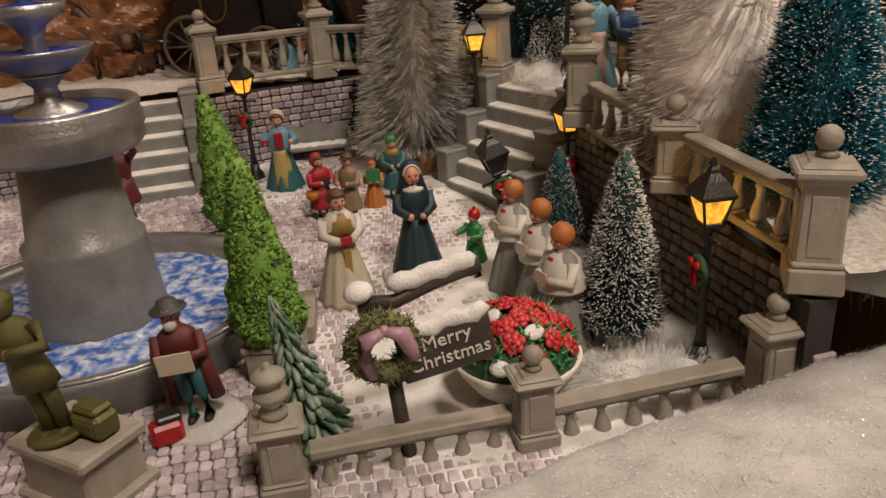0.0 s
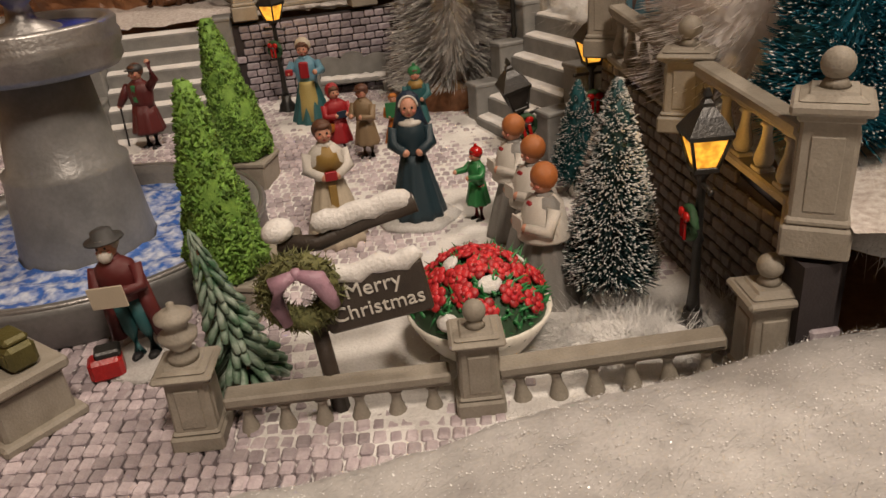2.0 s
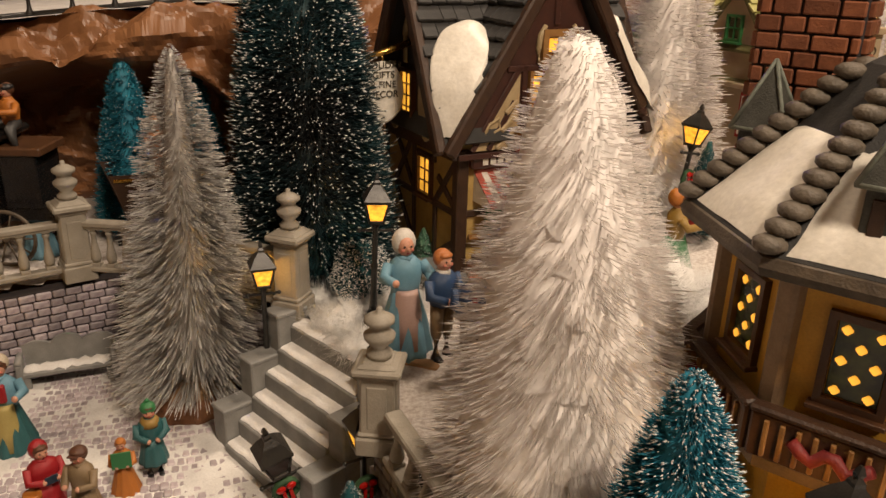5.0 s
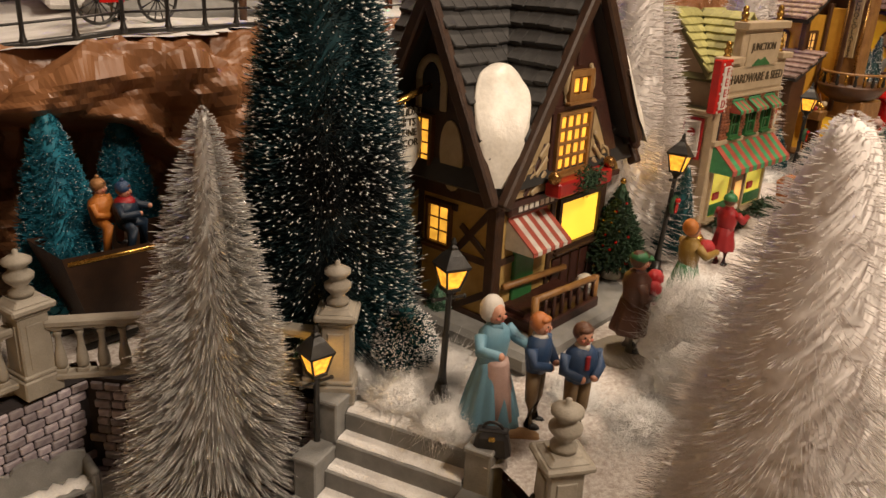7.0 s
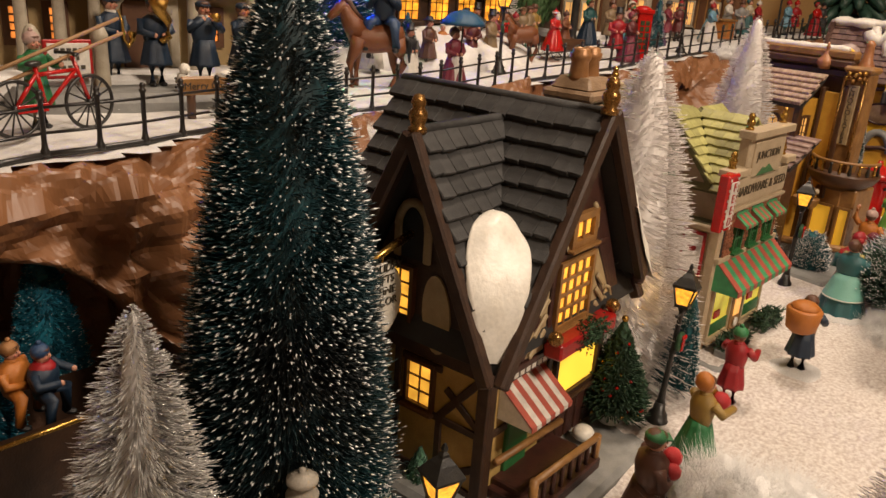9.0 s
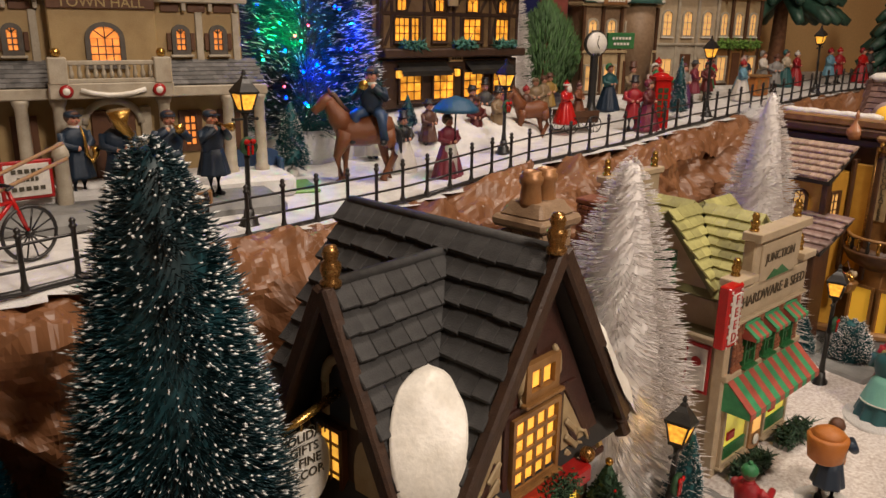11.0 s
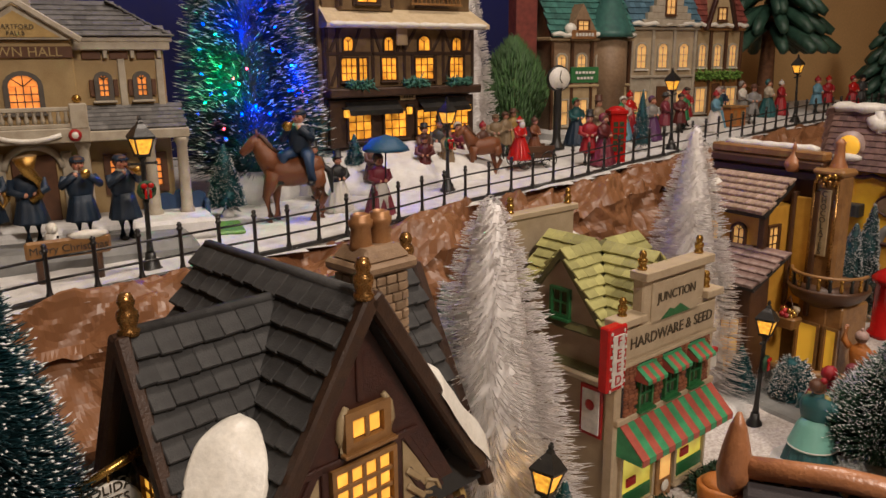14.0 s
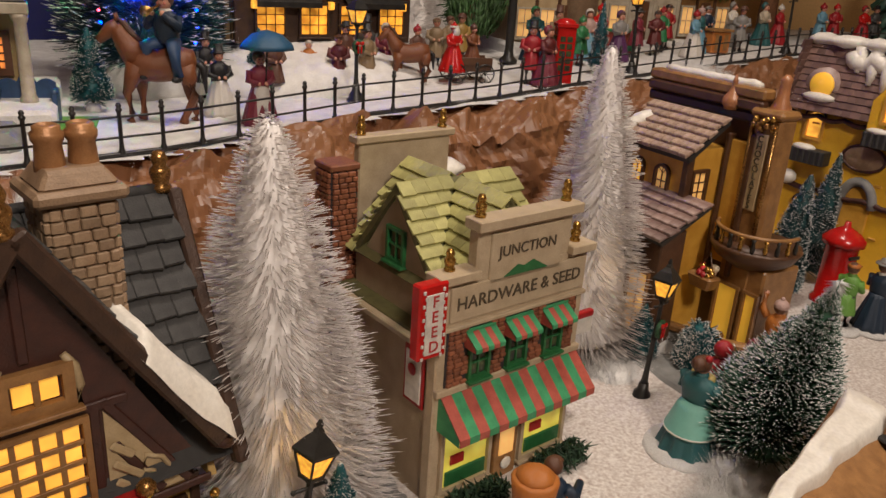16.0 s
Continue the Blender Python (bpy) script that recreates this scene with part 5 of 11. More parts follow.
def resin_fir(m, h, r, key, label, tiers, seed, low=0.10, boughs=11):
    """A moulded fir of drooping boughs in tiers."""
    R = rng(seed)
    t = thing("resin_fir", label, "tree", m, "resin firs")
    part("trunk", Solid().lathe([(r * 0.16, 0), (r * 0.13, h * 0.2), (r * 0.05, h * 0.9)], "bark", 10), t)
    for j in range(tiers):
        f = j / (tiers - 0.4)
        rr, z = r * (1 - f) ** 0.9 + r * 0.1, h * (low + (0.96 - low) * f)
        nb = max(5, int(boughs * (1 - f * 0.5)))
        s = Solid()
        for i in range(nb):
            a = 2 * math.pi * (i + 0.5 * (j % 2)) / nb + R.normal(0, 0.12)
            L = rr * R.uniform(0.88, 1.12)
            w = rr * 2.6 / nb
            hh = h * (1.05 - low) / tiers
            c, n_ = Vector((math.cos(a), math.sin(a), 0)), Vector((-math.sin(a), math.cos(a), 0))
            P = [Vector((0, 0, z + hh * 0.8)), c * L * 0.45 + Vector((0, 0, z + hh * 0.38)), c * L * 0.8 + Vector((0, 0, z - hh * 0.12)), c * L + Vector((0, 0, z - hh * 0.55)), c * L * 1.0 + Vector((0, 0, z - hh * 0.72))]
            s.tube([tuple(q) for q in P], [w * 0.30, w * 0.55, w * 0.62, w * 0.42, w * 0.05], key, 6)
        part("bough_tier", s, t)
    return t


resin_fir(at(-0.073, 0.313, 0.0, 0, -10), 0.086, 0.0160, "resin_green", "small moulded fir with frosted boughs behind the urn pillar", 13, 3, boughs=13)
resin_fir(at(1.62, 1.72, 0.36, 20), 0.50, 0.132, "spruce_resin", "large dark green moulded fir in the corner", 8, 4, low=0.33, boughs=15)
resin_fir(at(1.93, 1.60, 0.36, 50), 0.30, 0.10, "spruce_resin", "dark green moulded fir by the tan wall", 8, 6, boughs=12)

# bushy pine of the upper town
R = rng(50)
t = thing("bushy_pine", "bushy green pine with long upright needles", "tree", at(0.855, 1.60, 0.345))
part("trunk", Solid().lathe([(0.008, 0), (0.006, 0.05), (0.003, 0.16)], "bark", 8), t)
n = 5200
a, f = R.uniform(0, 6.28, n), R.uniform(0, 1, n) ** 0.8
rr = 0.062 * np.sin(np.pi * np.clip(f * 0.85 + 0.15, 0, 1)) ** 0.8 * R.uniform(0.4, 1, n)
P = np.stack([rr * np.cos(a), rr * np.sin(a), 0.02 + f * 0.15], 1)
D = np.stack([np.cos(a) * 0.4, np.sin(a) * 0.4, R.uniform(0.5, 1.3, n)], 1) * 0.016
reg("pine_needle", (0.06, 0.13, 0.035), 0.6, col2=(0.03, 0.08, 0.02), scale=60, bump=0, island=0.5)
part("needles", spike_mesh("needles", [spikes(P, D, np.full(n, 0.0016), None, np.zeros(n, int))], ["pine_needle"]), t, kind="stuff")


# ---------------------------------------------------------------- cotton snow
def cotton(x, y, z, rx, ry, h, seed, n=3600):
    R = rng(seed)
    s = Solid()
    s.ball((0, 0, 0), 1.0, "cotton", 22, (rx, ry, h))
    s.v = [(p[0] * 0.86, p[1] * 0.86, p[2] * 0.72) for p in s.v]
    s.v = [(p[0] * (1 + 0.3 * noise.noise((p[0] * 60, p[1] * 60, p[2] * 60 + seed))), p[1] * (1 + 0.3 * noise.noise((p[0] * 50 + 9, p[1] * 50, p[2] * 50 + seed))), max(-0.004, p[2] * (1 + 0.45 * noise.noise((p[0] * 70, p[1] * 70 + seed, p[2] * 70))))) for p in s.v]
    t = thing("cotton_snow", "loose white cotton wool snow", "snow", at(x, y, z), "cotton wool")
    part("tuft", s, t)
    a, p = R.uniform(0, 6.28, n), R.uniform(0, 1.5, n)
    P = np.stack([rx * 0.9 * np.cos(a) * np.cos(p), ry * 0.9 * np.sin(a) * np.cos(p), h * 0.68 * np.sin(p)], 1)
    D = P * R.uniform(0.0, 0.40, (n, 1)) + R.normal(0, 0.0065, (n, 3))
    part("fibres", spike_mesh("fibres", [spikes(P, D, np.full(n, 0.00016), None, np.zeros(n, int))], ["cotton"]), t, kind="stuff")


COTTON = [(0.085, 0.705, 0.096, 0.030, 0.026, 0.014), (0.098, 0.668, 0.094, 0.026, 0.026, 0.012), (0.186, 0.648, 0.100, 0.022, 0.024, 0.010), (0.205, 0.600, 0.098, 0.030, 0.030, 0.018), (0.250, 0.615, 0.102, 0.030, 0.040, 0.024), (0.172, 0.585, 0.094, 0.020, 0.022, 0.010), (0.065, 0.745, 0.094, 0.028, 0.020, 0.014), (0.112, 0.725, 0.100, 0.035, 0.028, 0.018), (0.235, 0.402, 0.075, 0.035, 0.02, 0.022), (0.215, 0.345, 0.062, 0.045, 0.026, 0.030), (0.265, 0.58, 0.09, 0.05, 0.06, 0.022), (0.320, 0.65, 0.11, 0.04, 0.05, 0.028), (0.30, 0.56, 0.10, 0.04, 0.04, 0.04), (0.735, 0.955, 0.125, 0.035, 0.03, 0.016), (0.73, 0.745, 0.115, 0.07, 0.03, 0.028), (0.85, 0.78, 0.12, 0.08, 0.04, 0.02), (0.098, 0.352, 0.0, 0.048, 0.030, 0.016), (0.140, 0.370, 0.0, 0.03, 0.025, 0.014), (0.40, 1.43, 0.315, 0.05, 0.04, 0.045), (0.45, 1.40, 0.315, 0.03, 0.03, 0.05), (1.08, 1.30, 0.345, 0.05, 0.03, 0.018), (0.22, 1.03, 0.30, 0.025, 0.02, 0.008), (0.285, 0.640, 0.125, 0.045, 0.045, 0.062), (0.690, 0.758, 0.128, 0.028, 0.022, 0.026), (0.655, 0.742, 0.126, 0.026, 0.02, 0.018), (0.262, 0.606, 0.118, 0.040, 0.036, 0.040), (0.335, 0.630, 0.118, 0.046, 0.036, 0.040), (0.700, 0.922, 0.130, 0.030, 0.022, 0.014), (0.770, 0.955, 0.130, 0.034, 0.026, 0.022)]
for k, q in enumerate(COTTON):
    cotton(*q, seed=k + 1)

# ---------------------------------------------------------------- parts of model houses
reg("timber", (0.055, 0.026, 0.013), 0.5, col2=(0.03, 0.014, 0.008), scale=140, bump=0.5)
reg("timber_red", (0.060, 0.020, 0.013), 0.45, col2=(0.035, 0.012, 0.009), scale=140, bump=0.4)
reg("plaster_yellow", (0.50, 0.34, 0.12), 0.55, col2=(0.38, 0.24, 0.075), scale=90, bump=0.35)
reg("plaster_cream", (0.46, 0.35, 0.20), 0.5, col2=(0.36, 0.26, 0.135), scale=90, bump=0.3)
reg("slate", (0.056, 0.055, 0.054), 0.72, col2=(0.036, 0.035, 0.035), scale=150, bump=0.45, object_random=0.22, spec=0.25)
reg("slate_joined", (0.17, 0.165, 0.16), 0.55, col2=(0.10, 0.098, 0.096), scale=150, bump=0.5, island=0.3)
reg("slate_board", (0.028, 0.027, 0.026), 0.6, scale=150)
reg("tile_olive", (0.42, 0.40, 0.15), 0.5, col2=(0.30, 0.28, 0.10), scale=120, bump=0.4, object_random=0.22)
reg("olive_board", (0.14, 0.13, 0.05), 0.6, scale=150)
reg("tile_brown", (0.17, 0.095, 0.08), 0.45, col2=(0.40, 0.31, 0.28), scale=70, bump=0.4, object_random=0.3)
reg("tile_brown_joined", (0.19, 0.11, 0.09), 0.45, col2=(0.11, 0.06, 0.05), scale=120, bump=0.4, island=0.3)
reg("tile_teal", (0.06, 0.19, 0.16), 0.5, col2=(0.035, 0.11, 0.10), scale=120, bump=0.4, island=0.3)
reg("tile_blue", (0.10, 0.20, 0.27), 0.5, col2=(0.06, 0.12, 0.17), scale=120, bump=0.4, island=0.3)
reg("tile_red", (0.24, 0.06, 0.045), 0.5, col2=(0.14, 0.035, 0.03), scale=120, bump=0.4, island=0.3)
reg("tan_wall", (0.40, 0.30, 0.19), 0.5, col2=(0.31, 0.225, 0.135), scale=60, bump=0.3)
reg("tan_trim", (0.50, 0.40, 0.27), 0.45, col2=(0.40, 0.31, 0.20), scale=80, bump=0.25)
reg("hall_wall", (0.385, 0.274, 0.126), 0.5, col2=(0.311, 0.207, 0.089), scale=60, bump=0.3)
reg("hall_trim", (0.474, 0.422, 0.333), 0.45, col2=(0.333, 0.281, 0.207), scale=80, bump=0.25)
reg("brick_red", (0.26, 0.09, 0.04), 0.6, col2=(0.17, 0.055, 0.025), scale=200, bump=0.4, object_random=0.3)
reg("brick_red_joined", (0.26, 0.09, 0.04), 0.6, col2=(0.17, 0.055, 0.025), scale=200, bump=0.4, island=0.3)
reg("stone_tan_joined", (0.34, 0.235, 0.145), 0.55, col2=(0.24, 0.155, 0.09), scale=160, bump=0.5, island=0.25)
reg("stone_tan", (0.30, 0.20, 0.12), 0.55, col2=(0.22, 0.14, 0.08), scale=160, bump=0.5)
reg("terracotta", (0.40, 0.20, 0.08), 0.4, 0.3, col2=(0.28, 0.13, 0.05), scale=120, bump=0.3)
reg("awning_red", (0.46, 0.10, 0.07), 0.5, scale=150)
reg("awning_green", (0.06, 0.33, 0.14), 0.5, scale=150)
reg("awning_white", (0.72, 0.68, 0.62), 0.5, scale=150)
reg("frame_green", (0.03, 0.16, 0.05), 0.4, scale=150)
reg("frame_brown", (0.12, 0.05, 0.022), 0.45, scale=150)
reg("frame_grey", (0.10, 0.085, 0.07), 0.5, scale=150)
reg("orange_wall", (0.68, 0.37, 0.055), 0.45, col2=(0.54, 0.27, 0.03), scale=70, bump=0.35)
reg("choc_brown", (0.10, 0.045, 0.020), 0.4, col2=(0.055, 0.024, 0.012), scale=90, bump=0.35)
reg("choc_light", (0.34, 0.175, 0.058), 0.4, col2=(0.19, 0.09, 0.03), scale=90, bump=0.35)
reg("yellow_wall", (0.80, 0.47, 0.028), 0.4, col2=(0.70, 0.38, 0.02), scale=70, bump=0.35)
reg("thatch", (0.34, 0.17, 0.055), 0.6, col2=(0.20, 0.09, 0.028), scale=120, bump=0.7)
reg("green_copper", (0.055, 0.085, 0.06), 0.5, col2=(0.03, 0.045, 0.035), scale=90, bump=0.4)
reg("plaster_inn", (0.19, 0.12, 0.052), 0.55, col2=(0.12, 0.07, 0.03), scale=90, bump=0.35)
M["window_inn"] = glow("window_inn", (1.0, 0.40, 0.035), 1.25, 0.08, 70)
M["window_store"] = glow("window_store", (0.85, 0.72, 0.10), 0.55, 0.15, 45)
M["window_faint"] = glow("window_faint", (1.0, 0.58, 0.20), 0.34, 0.55, 150)
M["window_ember"] = glow("window_ember", (1.0, 0.26, 0.04), 1.1, 0.45, 200)
reg("window_dark", (0.03, 0.035, 0.03), 0.15, col2=(0.09, 0.11, 0.04), scale=160, bump=0.1)


def face(x, y, z, deg=0):
    """Frame of a wall: x runs to the right as seen from outside, z up, -y out."""
    return Matrix.Translation((x, y, z)) @ Matrix.Rotation(radians(deg), 4, "Z")


def window(parent, f, x, z, w, h, cols, rows, glass="window_lit", frame="frame_brown", arch=False, sill=True, border=0.0022, bar=0.0009, shutter=None, out=0.0, sill_key=None):
    """A framed window with one pane for each light, proud of the wall."""
    y0 = -out
    o1, o2, i1, i2 = x - w / 2 - border, x + w / 2 + border, x - w / 2, x + w / 2
    tz = z + h + (border if not arch else 0.0)
    O, I = [(o1, z - border), (o2, z - border), (o2, tz), (o1, tz)], [(i1, z), (i2, z), (i2, z + h), (i1, z + h)]
    if arch:
        k8 = [q * math.pi / 8 for q in range(9)]
        O = O[:2] + [(x + (w / 2 + border) * math.cos(q), z + h + (w / 2 * 0.8 + border) * math.sin(q)) for q in k8]
        I = I[:2] + [(x + w / 2 * math.cos(q), z + h + w / 2 * 0.8 * math.sin(q)) for q in k8]
    n = len(O)
    V = [(p[0], y0 - 0.003, p[1]) for p in O] + [(p[0], y0 - 0.003, p[1]) for p in I] + [(p[0], y0 + 0.001, p[1]) for p in O] + [(p[0], y0 + 0.001, p[1]) for p in I]
    F = []
    for q in range(n):
        k = (q + 1) % n
        F += [(q, k, n + k, n + q), (2 * n + q, 2 * n + k, k, q), (n + q, n + k, 3 * n + k, 3 * n + q)]
    o = part("window", Solid().add(V, F, frame, False, f), parent)
    for i in range(1, cols):
        part("glazing_bar", Solid().box((x - w / 2 + w * i / cols, y0 - 0.0008, z + h / 2), (bar, 0.0022, h), frame, 0.0002, f), o)
    for j in range(1, rows):
        part("glazing_bar", Solid().box((x, y0 - 0.0010, z + h * j / rows), (w, 0.0022, bar), frame, 0.0002, f), o)
    for i in range(cols):
        for j in range(rows):
            part("pane", Solid().box((x - w / 2 + w * (i + 0.5) / cols, y0 - 0.0002, z + h * (j + 0.5) / rows), (w / cols - bar, 0.0010, h / rows - bar), glass, 0.0002, f), o)
    if arch:
        n = 8
        V = [(x, y0 - 0.0004, z + h)] + [(x + w / 2 * math.cos(k * math.pi / n), y0 - 0.0004, z + h + w / 2 * 0.8 * math.sin(k * math.pi / n)) for k in range(n + 1)]
        part("pane", Solid().add(V, [(0, k + 1, k + 2) for k in range(n)], glass, False, f), o)
        for k in (2, 4, 6):
            a = k * math.pi / n
            part("glazing_bar", Solid().tube([(x, y0 - 0.001, z + h), (x + w / 2 * math.cos(a), y0 - 0.001, z + h + w / 2 * 0.8 * math.sin(a))], bar * 0.55, frame, 4, f), o)
    if sill:
        part("sill", Solid().box((x, y0 - 0.003, z - border - 0.0009), (w + 3 * border, 0.006, 0.0022), sill_key or frame, 0.0004, f), o)
    if shutter:
        for sx in (-1, 1):
            part("shutter", Solid().box((x + sx * (w * 0.78 + border), y0 - 0.0012, z + h / 2), (w * 0.48, 0.002, h), shutter, 0.0004, f), o)
    return o


def tiles(parent, p0, along, up, L, H, rows, cols, key, keep=None, name="roof_tile", joined=None, thick=0.0022, fat=1.0):
    """Overlapping tiles on a slope from p0; single objects, or one joined mesh."""
    p0, a, u = Vector(p0), Vector(along).normalized(), Vector(up).normalized()
    nrm = a.cross(u).normalized()
    w, h = L / cols, H / rows
    base = Solid().box((0, 0, 0), (w * 0.998, h * 1.26, thick * fat), key, thick * 0.16)
    R = rng(rows * 131 + cols)
    kinds = []
    if not joined:
        # a few worn shapes: thick rounded butts, lower edges that run unevenly
        for k in range(4):
            worn = Solid().box((0, 0, 0), (w * 1.012, h * 1.26, thick * fat), key, thick * 0.2)
            skew, sag = (0.04, -0.05, 0.0, -0.02)[k], (0.03, -0.03, 0.05, 0.0)[k]
            worn.v = [(x, y + (h * (skew * x / w + sag) if y < 0 else 0), z * (1.5 if y < 0 else 0.8)) for x, y, z in worn.v]
            kinds.append(worn.mesh(name))
    s = Solid()
    for j in range(rows):
        for i in range(cols + (j % 2)):
            x = w * (i + 0.5 - 0.5 * (j % 2))
            if x < w * 0.2 or x > L - w * 0.2:
                x = min(max(x, w * 0.26), L - w * 0.26)
            y = h * (j + 0.5)
            p = p0 + a * x + u * y + nrm * (thick * 0.95)
            if keep and not keep(p):
                continue
            tilt = Matrix.Rotation(-0.08 - thick * 46 + R.normal(0, 0.02), 3, "X") @ Matrix.Rotation(R.normal(0, 0.02), 3, "Z")
            m3 = Matrix((a, u, nrm)).transposed() @ tilt
            m = Matrix.Translation(p) @ m3.to_4x4()
            if joined:
                s.v.extend(tuple(m @ Vector(v)) for v in base.v)
                o = len(s.v) - len(base.v)
                s.f.extend(tuple(k + o for k in f) for f in base.f)
            else:
                part(name, kinds[int(R.integers(0, 4))], parent, m=m)
    if joined:
        s.slots, s.m, s.s = [key], [0] * len(s.f), [False] * len(s.f)
        part(name + "s", s, parent, kind="stuff")


def stones(parent, f, x0, x1, z0, z1, w, h, key, out=0.0, keep=None, name="masonry", seed=1, joined=True):
    """Coursed stones or bricks standing proud of a wall face."""
    R = rng(seed)
    s = Solid()
    rows = max(1, int((z1 - z0) / h))
    hh = (z1 - z0) / rows
    for j in range(rows):
        x = x0 - R.uniform(0, w * 0.6)
        while x < x1 - w * 0.15:
            ww = w * R.uniform(0.75, 1.25)
            a, b = max(x, x0), min(x + ww, x1)
            if b - a > w * 0.25:
                c = ((a + b) / 2, -out - R.uniform(0, 0.0005), z0 + hh * (j + 0.5))
                if keep is None or keep(c[0], c[2]):
                    s.box(c, (b - a - w * 0.1, 0.0028, hh * 0.88), key, 0.0006, f)
            x += ww
    part(name, s, parent, kind="stuff")


def finial(parent, p, k=1.0, key="gold"):
    s = Solid().lathe([(0.0040 * k, 0), (0.0042 * k, 0.002 * k), (0.0030 * k, 0.003 * k), (0.0042 * k, 0.007 * k), (0.0040 * k, 0.009 * k), (0.0026 * k, 0.0105 * k), (0.0034 * k, 0.013 * k), (0.0022 * k, 0.016 * k), (0.0004 * k, 0.0165 * k)], key, 12, p)
    return part("finial", s, parent, "small gilded finial")


def snow_blob(parent, pts, r, flat=0.4, label="painted snow", name="roof_snow"):
    d = (Vector(pts[-1]) - Vector(pts[0])).normalized() * r * 0.7
    P = [Vector(pts[0]) - d] + [Vector(p) for p in pts] + [Vector(pts[-1]) + d]
    s = Solid().tube([tuple(p) for p in P], [r * 0.25] + [r * (1.0 + 0.22 * math.sin(k * 2.3)) for k in range(len(pts))] + [r * 0.25], "snow_paint", 12)
    zc = sum(p.z for p in P) / len(P)
    s.v = [(v[0], v[1], zc + (v[2] - zc) * flat) for v in s.v]
    return part(name, s, parent, label)


def bars(parent, f, x, z, w, h, key="letters", n=5, out=0.0006, name="lettering"):
    """Plain bars in place of writing too small to read."""
    s = Solid()
    for i in range(n):
        s.box((x - w / 2 + w * (i + 0.5) / n, -out, z), (w / n * 0.7, 0.0006, h), key, 0.0001, f)
    return part(name, s, parent)


def awning(parent, f, x0, x1, z, drop, reach, keys, n, label="", scallop=0.004):
    """A sloping striped awning with a valance."""
    t = part("awning", Solid().box(((x0 + x1) / 2, -0.001, z), (x1 - x0, 0.002, 0.002), keys[0], 0.0003, f), parent, label)
    for i in range(n):
        a, b = x0 + (x1 - x0) * i / n, x0 + (x1 - x0) * (i + 1) / n
        k = keys[i % len(keys)]
        s = Solid()
        s.add([(a, 0, z), (b, 0, z), (b, -reach, z - drop), (a, -reach, z - drop), (a, 0, z - 0.0015), (b, 0, z - 0.0015), (b, -reach, z - drop - 0.0015), (a, -reach, z - drop - 0.0015)], [(3, 2, 1, 0), (4, 5, 6, 7), (0, 1, 5, 4), (2, 3, 7, 6), (1, 2, 6, 5), (3, 0, 4, 7)], k, False, f)
        s.box(((a + b) / 2, -reach - 0.0004, z - drop - scallop / 2), (b - a, 0.0012, scallop), k, 0.0004, f)
        part("stripe", s, t)
    for xx in (x0, x1):
        part("cheek", Solid().add([(xx, 0, z), (xx, -reach, z - drop), (xx, -reach, z - drop - scallop), (xx, 0, z - drop - scallop)], [(0, 1, 2, 3)], keys[-1], False, f), t)
    return t


def gable(parent, f, half, eave, apex, key, name="gable", thick=0.004, x=0.0):
    V = [(x - half, 0, eave), (x + half, 0, eave), (x, 0, apex), (x - half, thick, eave), (x + half, thick, eave), (x, thick, apex)]
    return part(name, Solid().add(V, [(0, 1, 2), (5, 4, 3), (0, 3, 4, 1), (1, 4, 5, 2), (2, 5, 3, 0)], key, False, f), parent)


def beams(parent, f, lines, key="timber", w=0.0042, d=0.0022, out=0.0006, name="timber"):
    """Straight timbers lying on a wall face, one part each."""
    for x0, z0, x1, z1 in lines:
        L = math.hypot(x1 - x0, z1 - z0)
        m = f @ Matrix.Translation(((x0 + x1) / 2, -out, (z0 + z1) / 2)) @ Matrix.Rotation(-math.atan2(z1 - z0, x1 - x0), 4, "Y")
        part(name, Solid().box((0, 0, 0), (L, d, w), key, 0.0006), parent, m=m)


# ---------------------------------------------------------------- half-timbered gift shop
Z0 = 0.115
g = thing("gift_shop", "dark half-timbered gift shop with slate roof and lit windows", "house", at(0.161, 0.721, Z0, 18.6))
EV, RG, RC, UM, VC = 0.112, 0.256, 0.243, 0.092, 0.067
part("body", Solid().box((0.093, 0.084, 0.058), (0.152, 0.138, 0.116), "plaster_yellow", 0.002), g, "ochre plaster walls")
part("ground_slab", Solid().box((0.110, 0.055, -0.004), (0.235, 0.190, 0.016), "step_stone", 0.004), g, "grey base slab with snow")
fR = face(0.018, 0.0145, 0, 0)
fL = face(0.0165, 0.145, 0, -90)
gR, gL = face(UM, 0.006, 0, 0), face(0.006, VC, 0, -90)
gable(g, gR, 0.078, 0.112, RG - 0.006, "timber_red", x=0.0)
gable(g, gL, 0.060, 0.098, RC - 0.006, "timber", x=0.0)
gable(g, face(0.178, VC, 0, 90), 0.060, 0.098, RC - 0.006, "plaster_yellow")
gable(g, face(UM, 0.158, 0, 180), 0.086, 0.098, RG - 0.006, "timber_red")


def zm(u):
    return RG - abs(u - UM) * (RG - EV) / 0.095


def zc(v):
    return RC - abs(v - VC) * (RC - EV) / 0.066


def roof_sheet(name, corners, key="slate_board", parent=g, thick=0.005, label=""):
    return part(name, Solid().plate(corners, thick, key), parent, label)


